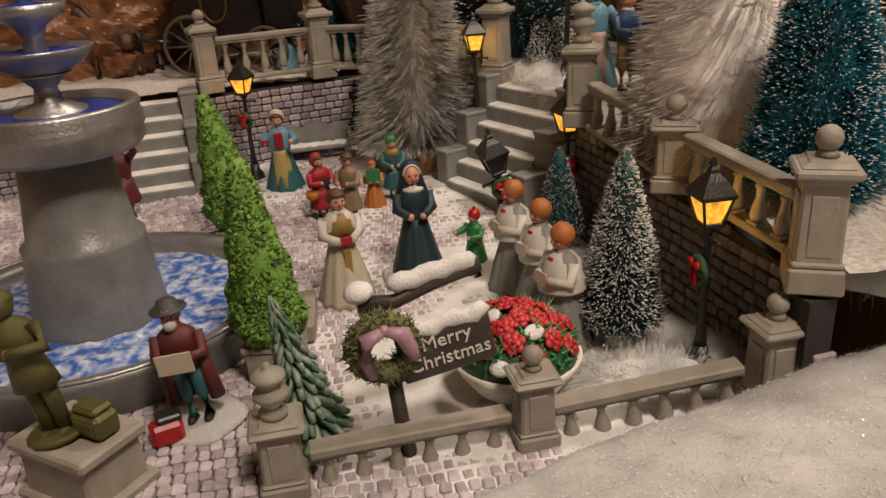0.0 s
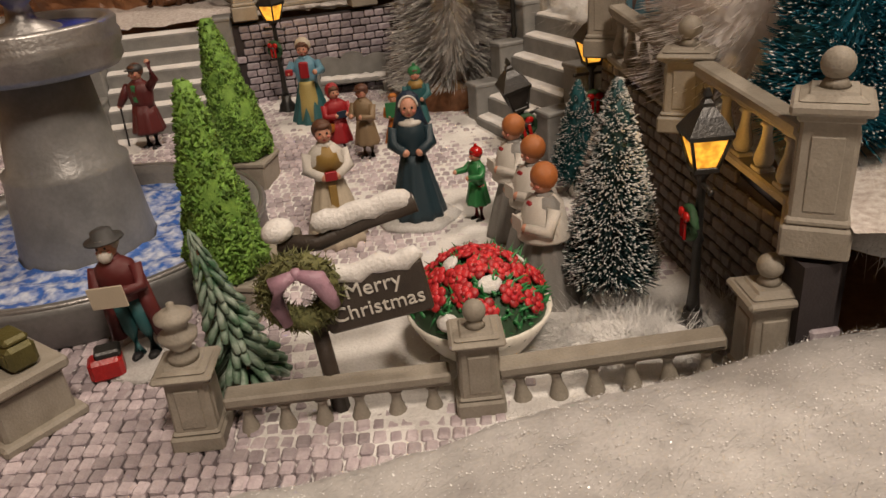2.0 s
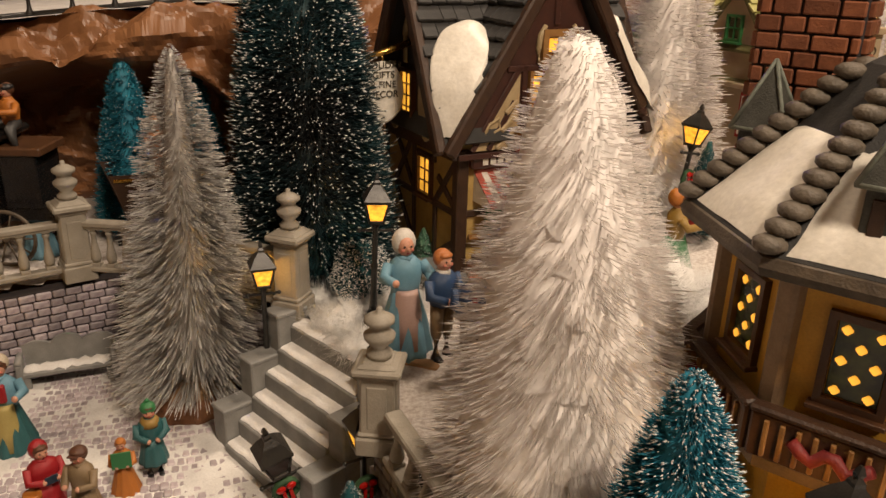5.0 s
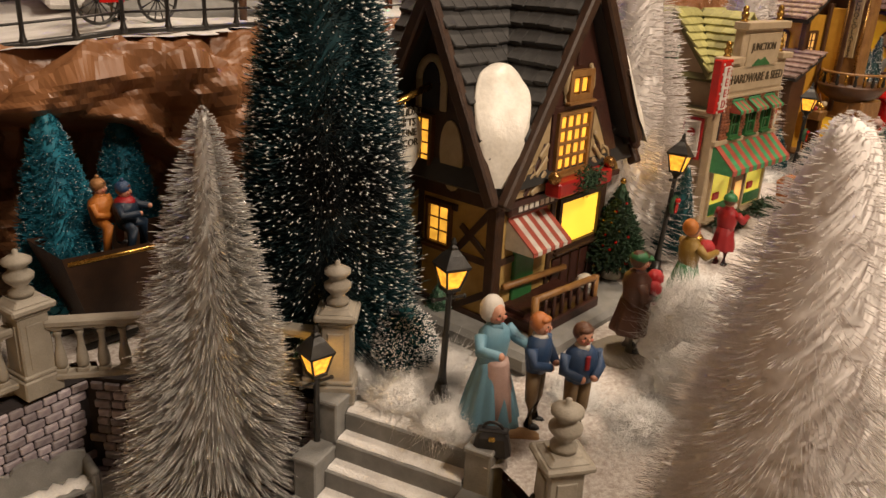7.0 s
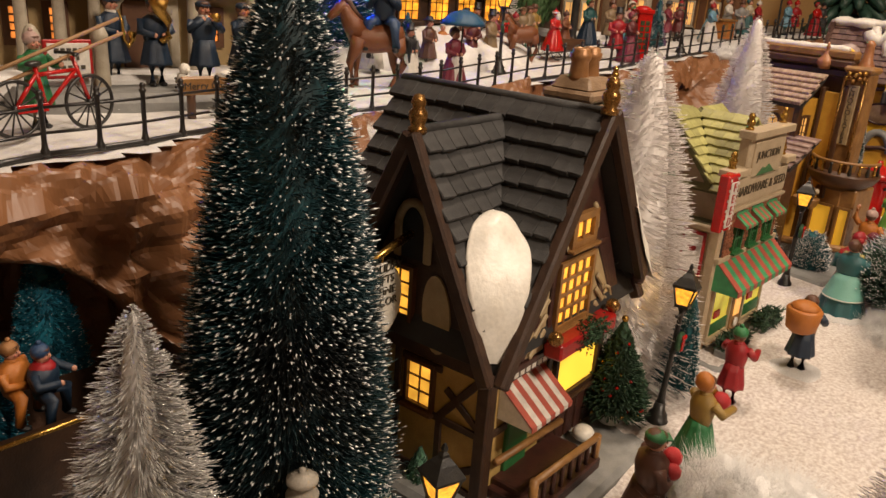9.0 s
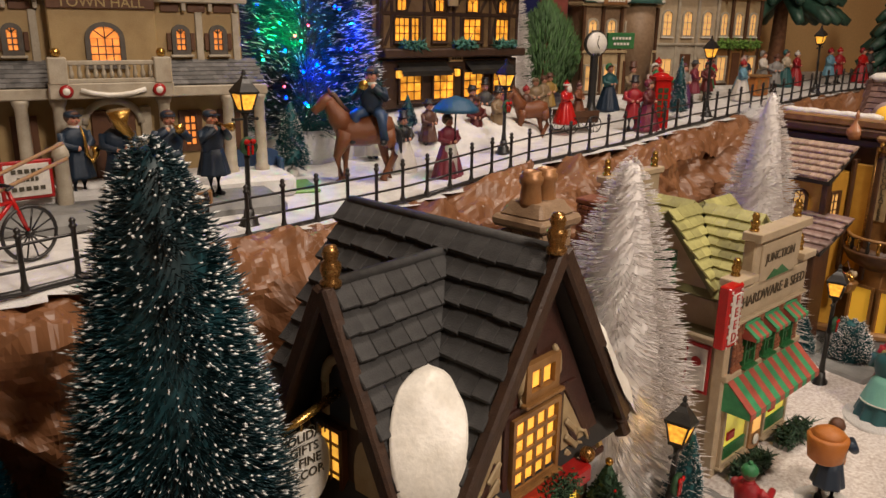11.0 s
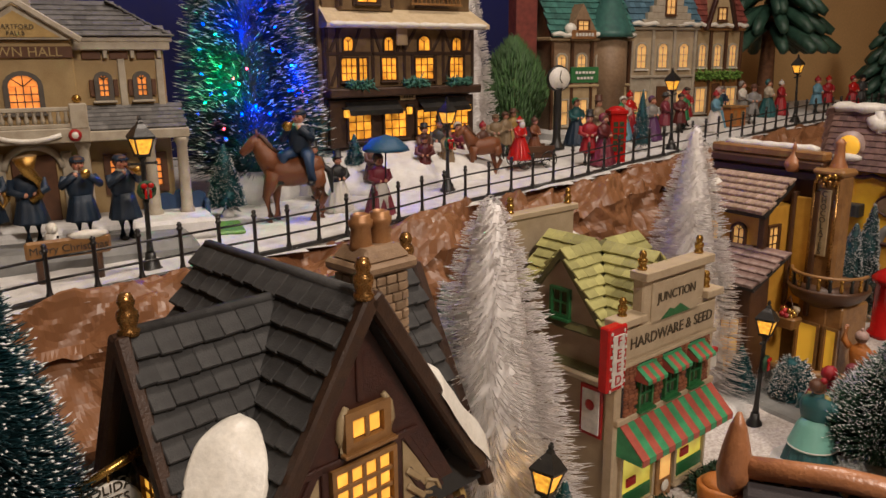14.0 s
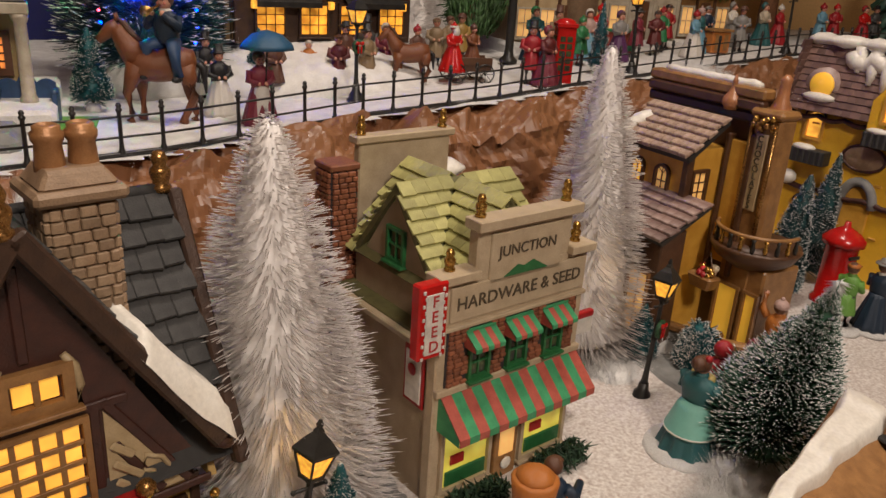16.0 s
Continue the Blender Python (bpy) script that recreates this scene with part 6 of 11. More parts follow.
VB = 0.163
main_roof = roof_sheet("roof", [(UM, -0.004, RG), (UM, VB, RG), (UM - 0.095, VB, EV), (UM - 0.095, -0.004, EV)], label="steep dark slate roof")
s2 = roof_sheet("roof", [(UM, VB, RG), (UM, -0.004, RG), (UM + 0.080, -0.004, 0.1347), (UM + 0.080, VB, 0.1347)])
c1 = roof_sheet("roof", [(-0.006, VC, RC), (0.185, VC, RC), (0.185, VC - 0.066, EV), (-0.006, VC - 0.066, EV)][::-1])
c2 = roof_sheet("roof", [(-0.006, VC, RC), (0.185, VC, RC), (0.185, VC + 0.066, EV), (-0.006, VC + 0.066, EV)])
SL, SC = math.hypot(0.095, RG - EV), math.hypot(0.066, RC - EV)


def bare(p):
    """False under the valley's snow."""
    u = p.x if p.x < UM else 2 * UM - p.x
    f, d = (u * 0.743 + p.y * 0.669) / 0.067, abs(-u * 0.669 + p.y * 0.743)
    return not (p.x < UM and -0.1 < f < 0.62 and d < 0.0090)


km = lambda p: p.z > zc(p.y) - 0.002 and bare(p)
kc = lambda p: p.z > zm(p.x) - 0.002 and bare(p)
tiles(main_roof, (UM - 0.095, VB, EV), (0, -1, 0), (0.095, 0, RG - EV), VB + 0.003, SL, 12, 14, "slate", km, thick=0.0031)
tiles(s2, (UM + 0.080, -0.003, 0.1347), (0, 1, 0), (-0.095, 0, RG - EV), VB + 0.003, SL * 0.842, 10, 14, "slate", km, thick=0.0031)
tiles(c1, (-0.006, VC - 0.066, EV), (1, 0, 0), (0, 0.066, RC - EV), 0.19, SC, 11, 16, "slate", kc, thick=0.0031)
tiles(c2, (0.185, VC + 0.066, EV), (-1, 0, 0), (0, -0.066, RC - EV), 0.19, SC, 11, 16, "slate", kc, thick=0.0031)
for a, b in (((UM, -0.004, RG + 0.001), (UM, VB, RG + 0.001)), ((-0.006, VC, RC + 0.001), (0.185, VC, RC + 0.001))):
    part("ridge", Solid().tube([a, b], 0.0036, "slate", 6), g)
# bargeboards
for a, b in (((UM, -0.007, RG + 0.002), (-0.005, -0.007, EV - 0.006)), ((UM, -0.007, RG + 0.002), (UM + 0.083, -0.007, 0.130)), ((-0.009, VC, RC), (-0.009, VC - 0.068, EV - 0.006)), ((-0.009, VC, RC), (-0.009, VC + 0.070, EV - 0.010)), ((0.189, VC, RC), (0.189, VC - 0.068, EV - 0.006))):
    A, B = Vector(a), Vector(b)
    m = Matrix.Translation((A + B) / 2) @ (B - A).to_track_quat("X", "Z").to_matrix().to_4x4()
    part("bargeboard", Solid().box((0, 0, 0), ((B - A).length, 0.008, 0.010), "timber", 0.0015), g, m=m)
part("eave_curl", Solid().tube([(0.172, -0.006, 0.131), (0.179, -0.004, 0.125), (0.183, 0.0, 0.127)], [0.005, 0.0045, 0.003], "timber_red", 8), g)
finial(g, (UM - 0.004, -0.006, RG + 0.001), 1.35)
finial(g, (-0.004, VC, RC), 1.35)
finial(g, (0.183, VC, RC), 1.35)


# snow in the valleys
def roof_top(u, v):
    return max(zm(u), zc(v))


def valley_snow(reach, mirror, label):
    V, F = [], []
    NS, NT = 22, 14
    for i in range(NS + 1):
        f = i / NS
        wd = 0.0205 * max(0.0, math.sin(math.pi * (0.03 + 0.965 * f) ** 0.68)) ** 0.72
        cu, cv = -0.001 + 0.050 * f * reach, 0.001 + 0.045 * f * reach
        zl, zr = roof_top(cu - 0.77 * wd, cv + 0.64 * wd), roof_top(cu + 0.77 * wd, cv - 0.64 * wd)
        for j in range(NT + 1):
            q = math.sin((j / NT - 0.5) * math.pi)
            u, v = cu + 0.77 * q * wd, cv - 0.64 * q * wd
            z = zl + (zr - zl) * (q + 1) / 2 + 0.0130 + 0.003 * (1 - q * q) * min(1, wd / 0.012) + 0.0050 * noise.noise((u * 62, v * 62, 1))
            if abs(q) > 0.999 or i in (0, NS):
                z -= 0.0210
            V.append((u if not mirror else 2 * UM - u, v, z))
    for i in range(NS):
        for j in range(NT):
            p = i * (NT + 1) + j
            q = (p, p + NT + 1, p + NT + 2, p + 1)
            F.append(q[::-1] if mirror else q)
    part("roof_snow", Solid().add(V, F, "snow_paint", True), g, label)


valley_snow(0.82, False, "thick cream snow lying in the roof valley")
def flare(u):
    """The far slope kicks outwards at its eave."""
    return zm(u) if u < UM + 0.070 else zm(UM + 0.070) - 1.1 * (u - UM - 0.070)


part("flared_eave", Solid().plate([(UM + 0.070, -0.005, flare(UM + 0.070)), (UM + 0.089, -0.005, flare(UM + 0.089)), (UM + 0.089, 0.060, flare(UM + 0.089)), (UM + 0.070, 0.060, flare(UM + 0.070))], 0.004, "timber_red"), g, "dark red eave kicked outwards")
V, F = [], []
for i in range(13):
    for j in range(11):
        q, k = i / 12, j / 10
        u = UM + 0.044 + 0.047 * q - 0.006 * k * (1 - q)
        v = -0.013 + 0.046 * k
        edge = min(1.0, 6 * min(q, 1 - q), 6 * min(k, 1 - k))
        V.append((u, v, flare(u) + 0.001 + 0.0215 * max(0.0, edge) ** 0.5 + 0.0012 * noise.noise((u * 90, v * 90, 3))))
for i in range(12):
    for j in range(10):
        p = i * 11 + j
        F.append((p, p + 11, p + 12, p + 1))
part("roof_snow", Solid().add(V, F, "snow_paint", True), g, "cream snow lying along the roof's eave")
# chimney
ch = part("chimney", Solid().box((0.128, 0.036, 0.198), (0.029, 0.027, 0.12), "stone_tan", 0.002), g, "tan stone chimney")
for fdeg, cx, cy in ((0, 0.128, 0.0220), (90, 0.1428, 0.036), (-90, 0.1132, 0.036)):
    stones(ch, face(cx, cy, 0, fdeg), -0.0145, 0.0145, 0.14, 0.256, 0.008, 0.0058, "stone_tan_joined", 0.0, name="stonework", seed=fdeg + 200)
part("chimney_cap", Solid().box((0.128, 0.036, 0.261), (0.041, 0.038, 0.007), "stone_tan", 0.002).box((0.128, 0.036, 0.268), (0.034, 0.031, 0.009), "stone_tan", 0.002, taper=0.8), ch, "tan stepped cap")
for dx in (-0.009, 0.009):
    part("chimney_pot", Solid().lathe([(0.0070, 0.270), (0.0066, 0.273), (0.0058, 0.282), (0.0070, 0.284), (0.0072, 0.287), (0.0058, 0.288), (0.0060, 0.290), (0.004, 0.291), (0.003, 0.287)], "terracotta", 16, (0.128 + dx * 0.8, 0.036, 0)), ch, "shiny terracotta pot")
# street front
part("corner_post", Solid().box((0.0195, 0.017, 0.052), (0.010, 0.010, 0.104), "timber", 0.0012), g)
beams(g, fR, [(0.150, 0.002, 0.150, 0.10), (0, 0.100, 0.150, 0.100), (0.072, 0.004, 0.072, 0.098), (0.072, 0.040, 0.150, 0.040), (0.0, 0.052, 0.072, 0.052)], "timber", 0.0055)
beams(g, gR, [(-0.070, 0.104, -0.030, 0.166), (-0.056, 0.104, -0.034, 0.140), (0.070, 0.104, 0.030, 0.166), (0.056, 0.104, 0.034, 0.140), (-0.082, 0.100, 0.082, 0.100), (-0.042, 0.164, 0.042, 0.164), (0, 0.195, 0, 0.240), (-0.026, 0.100, -0.026, 0.166), (0.026, 0.100, 0.026, 0.166)], "timber_red", 0.0048)
for sx in (-1, 1):
    part("plaster_panel", Solid().plate([gR @ Vector(p) for p in ((sx * 0.030, -0.0008, 0.104), (sx * 0.070, -0.0008, 0.104), (sx * 0.030, -0.0008, 0.160))][::sx], 0.001, "plaster_cream"), g, "cream plaster panel")
window(g, gR, 0.0, 0.117, 0.040, 0.042, 4, 4, "window_lit", "choc_light", border=0.003, out=0.001, bar=0.0026)
window(g, gR, 0.003, 0.174, 0.022, 0.013, 2, 1, "window_lit", "choc_light", border=0.005, out=0.001, bar=0.003)
for sx in (-1, 1):
    part("plaster_curl", Solid().tube([gR @ Vector((0.003 + sx * x, -0.001, z)) for x, z in ((0.0175, 0.168), (0.0185, 0.178), (0.0172, 0.188), (0.0130, 0.195))], [0.0018, 0.0024, 0.0024, 0.0018], "plaster_cream", 7), g, "curved cream plaster moulding")
    part("plaster_curl", Solid().tube([gR @ Vector((sx * x, -0.001, z)) for x, z in ((0.062, 0.112), (0.056, 0.124), (0.048, 0.128), (0.046, 0.120), (0.052, 0.117))], 0.0016, "plaster_cream", 6), g, "curled cream plaster scroll")
    for k in range(3):
        part("plaster_bar", Solid().box((0, 0, 0), (0.022 - 0.004 * k, 0.002, 0.0042), "plaster_cream", 0.0008), g, m=gR @ Matrix.Translation((sx * (0.041 - 0.002 * k), -0.0022, 0.112 + 0.012 * k)) @ Matrix.Rotation(sx * 0.75, 4, "Y"))
bx = part("flower_box", Solid().box((0.004, -0.010, 0.107), (0.076, 0.014, 0.012), "red", 0.0015, gR), g, "red flower box")
for sx in (-1, 1):
    part("box_ball", Solid().ball(gR @ Vector((0.004 + sx * 0.039, -0.012, 0.117)), 0.0052, "gold", 10), bx)
R = rng(4)
n = 700
P = np.array([tuple(gR @ Vector((0.006 + R.normal(0, 0.008), -0.017 + R.normal(0, 0.003), 0.110 + R.normal(0, 0.004)))) for k in range(n)])
part("greenery", spike_mesh("greenery", [spikes(P, R.normal(0, 0.0022, (n, 3)), np.full(n, 0.0007), None, np.zeros(n, int))], ["wreath_green"]), bx, kind="stuff")
window(g, fR, 0.112, 0.046, 0.058, 0.038, 1, 1, "window_yellow", "timber", border=0.004)
for k in range(5):
    part("wall_panel", Solid().box((0.084 + 0.014 * k, -0.0008, 0.021), (0.0115, 0.002, 0.030), "timber_red", 0.0008, fR), g)
part("door", Solid().box((0.036, -0.001, 0.034), (0.026, 0.004, 0.060), "frame_green", 0.001, fR).ball(fR @ Vector((0.045, -0.004, 0.030)), 0.0012, "brass", 6), g, "dark green shop door")
awning(g, fR, 0.012, 0.062, 0.086, 0.020, 0.026, ("awning_red", "awning_white"), 9, "red and white striped awning")
part("shop_sign", Solid().box((0.038, -0.004, 0.0945), (0.064, 0.006, 0.011), "timber_red", 0.0015, fR), g, "dark red name board")
bars(g, fR, 0.038, 0.0945, 0.048, 0.0048, "letters", 7, 0.0076)
stp = part("porch_steps", Solid().box((0.05, -0.020, 0.007), (0.085, 0.040, 0.010), "timber_red", 0.001, fR).box((0.05, -0.012, 0.014), (0.075, 0.024, 0.006), "timber_red", 0.001, fR), g, "dark red porch steps")
for y in (-0.036, -0.006):
    part("porch_rail", Solid().tube([fR @ Vector((0.006, y, 0.034)), fR @ Vector((0.09, y, 0.028))], 0.0028, "choc_light", 6), stp)
for k in range(8):
    part("porch_post", Solid().tube([fR @ Vector((0.008 + k * 0.0115, -0.036, 0.008)), fR @ Vector((0.008 + k * 0.0115, -0.036, 0.034 - 0.0008 * k))], 0.0016, "timber_red", 6), stp)
for x, z in ((0.006, 0.036), (0.090, 0.030)):
    part("porch_post", Solid().tube([fR @ Vector((x, -0.036, 0.004)), fR @ Vector((x, -0.036, z))], 0.0030, "choc_light", 6), stp)
# court side
beams(g, fL, [(0.002, 0.002, 0.002, 0.10), (0, 0.100, 0.132, 0.100), (0, 0.052, 0.132, 0.052), (0, 0.006, 0.132, 0.006), (0.094, 0.002, 0.094, 0.052), (0.056, 0.002, 0.056, 0.100), (0.094, 0.054, 0.130, 0.098), (0.130, 0.054, 0.098, 0.076), (0.056, 0.054, 0.020, 0.098), (0.02, 0.054, 0.05, 0.096), (0.056, 0.006, 0.020, 0.050), (0.096, 0.008, 0.130, 0.030), (0.060, 0.088, 0.094, 0.088)], "timber", 0.0055)
window(g, fL, 0.076, 0.056, 0.020, 0.030, 2, 3, "window_lit", "frame_brown", border=0.0028)
window(g, gL, -0.014, 0.118, 0.018, 0.036, 2, 4, "window_lit", "frame_brown", border=0.003, out=0.001)
for sx, x0 in ((1, 0.016), (-1, -0.040)):
    pts = [(x0 + 0.011 * math.cos(a) - 0.002 * math.sin(a), -0.0015, 0.130 + 0.026 * math.sin(a)) for a in [k * math.pi / 10 for k in range(20)]]
    part("plaster_panel", Solid().plate([gL @ Vector(p) for p in pts], 0.002, "plaster_cream"), g, "cream oval plaster panel")
part("attic_arch", Solid().tube([gL @ Vector((-0.006 + 0.012 * math.cos(a), -0.001, 0.182 + 0.016 * math.sin(a))) for a in [k * math.pi / 10 for k in range(11)]], 0.003, "plaster_cream", 8).box((-0.018, -0.001, 0.172), (0.006, 0.003, 0.022), "plaster_cream", 0.001, gL).box((0.006, -0.001, 0.172), (0.006, 0.003, 0.022), "plaster_cream", 0.001, gL), g, "cream arched surround")
part("attic_opening", Solid().plate([gL @ Vector(p) for p in ((-0.015, -0.0012, 0.162), (0.003, -0.0012, 0.162), (0.003, -0.0012, 0.186), (-0.006, -0.0012, 0.195), (-0.015, -0.0012, 0.186))], 0.001, "black"), g, "dark attic hatch")
SP = gL @ Vector((-0.008, -0.026, 0.140))
sg = part("hanging_sign", Solid().lathe([(0.0165, -0.0012), (0.0180, -0.0008), (0.0180, 0.0008), (0.0165, 0.0012), (0.0001, 0.0012)], "snow_paint", 28, m=Matrix.Translation(SP) @ Matrix.Diagonal((1, 1, 1.35, 1)) @ Matrix.Rotation(radians(90), 4, "X")).lathe([(0.0001, -0.0012), (0.0165, -0.0012)], "snow_paint", 28, m=Matrix.Translation(SP) @ Matrix.Diagonal((1, 1, 1.35, 1)) @ Matrix.Rotation(radians(90), 4, "X")), g, "oval cream hanging sign")
part("sign_bracket", Solid().tube([gL @ Vector((-0.008, 0, 0.178)), gL @ Vector((-0.008, -0.044, 0.166))], [0.0030, 0.0018], "brass", 8).tube([gL @ Vector((-0.008, -0.026, 0.170)), gL @ Vector((-0.008, -0.026, 0.160))], 0.0008, "brass", 5), sg, "brass bracket")
for rz in (0, math.pi):
    writing(sg, "HOLIDAY\nGIFTS\n& FINE\nDECOR", Matrix.Translation(SP) @ Matrix.Rotation(rz, 4, "Z") @ Matrix.Translation((0, -0.0020, 0.010)) @ Matrix.Rotation(math.pi / 2, 4, "X"), 0.0075, "letters_dark")

# ---------------------------------------------------------------- hardware shop
g = thing("hardware_shop", "tan false-fronted hardware shop with striped awnings and olive roofs", "house", at(0.466, 0.812, 0.128, 14))
W, DP = 0.132, 0.165
part("body", Solid().box((W / 2, DP / 2 + 0.004, 0.060), (W - 0.004, DP, 0.124), "tan_wall", 0.0015), g, "tan walls")
part("ground_slab", Solid().box((W / 2 + 0.01, 0.05, -0.001), (0.19, 0.26, 0.008), "step_stone", 0.003), g, "grey snowy base slab")
f = face(0, 0, 0, 0)
fs = face(0.002, DP, 0, -90)
s = Solid().box((W / 2, 0.002, 0.086), (W, 0.010, 0.172), "tan_trim", 0.0012)
s.box((W / 2 + 0.004, 0.002, 0.187), (0.084, 0.010, 0.032), "tan_trim", 0.0012)
for c, z in (((0.012, -0.0005, 0.1735), (0.032, 0.016, 0.006)), ((W - 0.010, -0.0005, 0.1735), (0.024, 0.016, 0.006)), ((W / 2 + 0.004, -0.0005, 0.2045), (0.092, 0.016, 0.007)), ((W / 2, -0.004, 0.1385), (W, 0.004, 0.003)), ((W / 2, -0.004, 0.094), (W, 0.005, 0.005))):
    part("cornice", Solid().box(c, z, "tan_trim", 0.0006), g)
part("false_front", s, g, "tall stepped tan shop front")
for x, z in ((0.010, 0.176), (0.032, 0.208), (0.108, 0.208), (W - 0.010, 0.176)):
    finial(g, (x, 0.002, z), 0.9, "brass")
fb = face(0, -0.003, 0, 0)
part("name_board", Solid().box((W / 2 + 0.002, -0.0035, 0.1545), (W - 0.012, 0.002, 0.024), "tan_trim", 0.0006).box((W / 2 + 0.004, -0.0035, 0.180), (0.064, 0.002, 0.034), "tan_trim", 0.0006), g, "tan painted name board")
rx = Matrix.Rotation(math.pi / 2, 4, "X")
writing(g, "JUNCTION", Matrix.Translation((W / 2 + 0.004, -0.0052, 0.184)) @ rx, 0.0105, "letters_brown")
writing(g, "HARDWARE & SEED", Matrix.Translation((W / 2 + 0.002, -0.0052, 0.1545)) @ rx, 0.0125, "letters_brown")
part("painted_hill", Solid().plate([(0.050, -0.0050, 0.166), (0.090, -0.0050, 0.166), (0.083, -0.0050, 0.170), (0.076, -0.0050, 0.174), (0.068, -0.0050, 0.171), (0.062, -0.0050, 0.173)], 0.0004, "frame_green"), g)
# brick upper storey
part("brick_panel", Solid().box((W / 2, -0.0030, 0.116), (W - 0.014, 0.002, 0.042), "mortar", 0.0005), g)
stones(g, f, 0.008, W - 0.008, 0.096, 0.137, 0.0062, 0.0034, "brick_red_joined", 0.004, lambda x, z: all(abs(x - q) > 0.0105 for q in (0.034, 0.068, 0.102)), "brickwork", 3)
for q in (0.034, 0.068, 0.102):
    window(g, f, q, 0.100, 0.014, 0.030, 2, 3, "window_dark", "frame_green", border=0.0022, out=0.004, bar=0.0014)
    awning(g, face(0, -0.004, 0, 0), q - 0.0125, q + 0.0125, 0.1345, 0.008, 0.012, ("awning_green", "awning_red"), 5, "small green and red striped awning", 0.0035)
awning(g, face(0, -0.003, 0, 0), 0.004, W - 0.002, 0.0935, 0.022, 0.024, ("awning_red", "awning_green"), 15, "wide red and green striped awning", 0.006)
# ground floor
window(g, f, 0.030, 0.016, 0.040, 0.056, 1, 1, "window_store", "tan_trim", border=0.003, out=0.003)
window(g, f, 0.104, 0.016, 0.040, 0.056, 1, 1, "window_store", "tan_trim", border=0.003, out=0.003)
for q in (0.030, 0.104):
    part("display_board", Solid().box((q, -0.0052, 0.024), (0.036, 0.002, 0.012), "frame_green", 0.0008).box((q - 0.008, -0.0052, 0.038), (0.012, 0.002, 0.008), "red", 0.0008), g, "green and red display in the window")
part("door", Solid().box((0.067, -0.004, 0.035), (0.022, 0.004, 0.068), "choc_light", 0.0008).box((0.067, -0.0062, 0.036), (0.014, 0.001, 0.022), "window_dim", 0.0004).lathe([(0.004, 0), (0.0052, 0.0008), (0.0042, 0.0016)], "snow_paint", 16, m=Matrix.Translation((0.067, -0.0065, 0.018)) @ rx), g, "brown shop door with a round wreath")
part("door_sign", Solid().box((0.067, -0.0068, 0.060), (0.010, 0.0008, 0.005), "red", 0.0003), g)
R = rng(15)
for q in (0.030, 0.108):
    b = part("planter", Solid().box((q, -0.022, 0.006), (0.046, 0.014, 0.010), "step_stone", 0.001), g, "grey planter of clipped box")
    n = 900
    P = np.stack([R.uniform(q - 0.022, q + 0.022, n), R.uniform(-0.030, -0.015, n), R.uniform(0.008, 0.022, n)], 1)
    D = R.normal(0, 0.0032, (n, 3))
    part("planter_leaves", spike_mesh("planter_leaves", [spikes(P, D, np.full(n, 0.0011), None, np.zeros(n, int))], ["leaf_dark"]), b, kind="stuff")
# hanging and posted signs
sg = part("feed_sign", Solid().box((-0.010, -0.006, 0.151), (0.022, 0.009, 0.050), "red_gloss", 0.0012, taper=1.0), g, "red vertical projecting sign with chequered edge")
part("sign_face", Solid().box((-0.010, -0.0112, 0.150), (0.013, 0.0008, 0.040), "awning_white", 0.0003), sg)
for k, chr_ in enumerate("FEED"):
    writing(sg, chr_, Matrix.Translation((-0.010, -0.0119, 0.165 - k * 0.010)) @ rx, 0.0105, "letters_red")
for k in range(11):
    for sx in (-0.0172, -0.0028):
        part("chequer", Solid().box((sx + (0.001 if k % 2 else -0.0008), -0.0112, 0.128 + k * 0.0044), (0.0018, 0.0008, 0.0022), "awning_white", 0.0002), sg)
ps = part("poster", Solid().box((0.145, -0.001, 0.096), (0.022, 0.002, 0.042), "red", 0.0006, fs).box((0.145, -0.0022, 0.096), (0.017, 0.001, 0.036), "awning_white", 0.0004, fs).lathe([(0.004, 0), (0.0045, 0.0006), (0.003, 0.001)], "red", 14, m=fs @ Matrix.Translation((0.145, -0.003, 0.102)) @ rx), g, "red-framed white advert board")
part("side_door", Solid().box((0.052, -0.001, 0.060), (0.026, 0.003, 0.054), "choc_brown", 0.0008, fs).box((0.052, -0.0005, 0.062), (0.034, 0.002, 0.064), "tan_trim", 0.0006, fs), g, "brown side door in a tan frame")
part("side_cornice", Solid().box((DP / 2, -0.002, 0.122), (DP, 0.006, 0.005), "tan_trim", 0.001, fs), g)
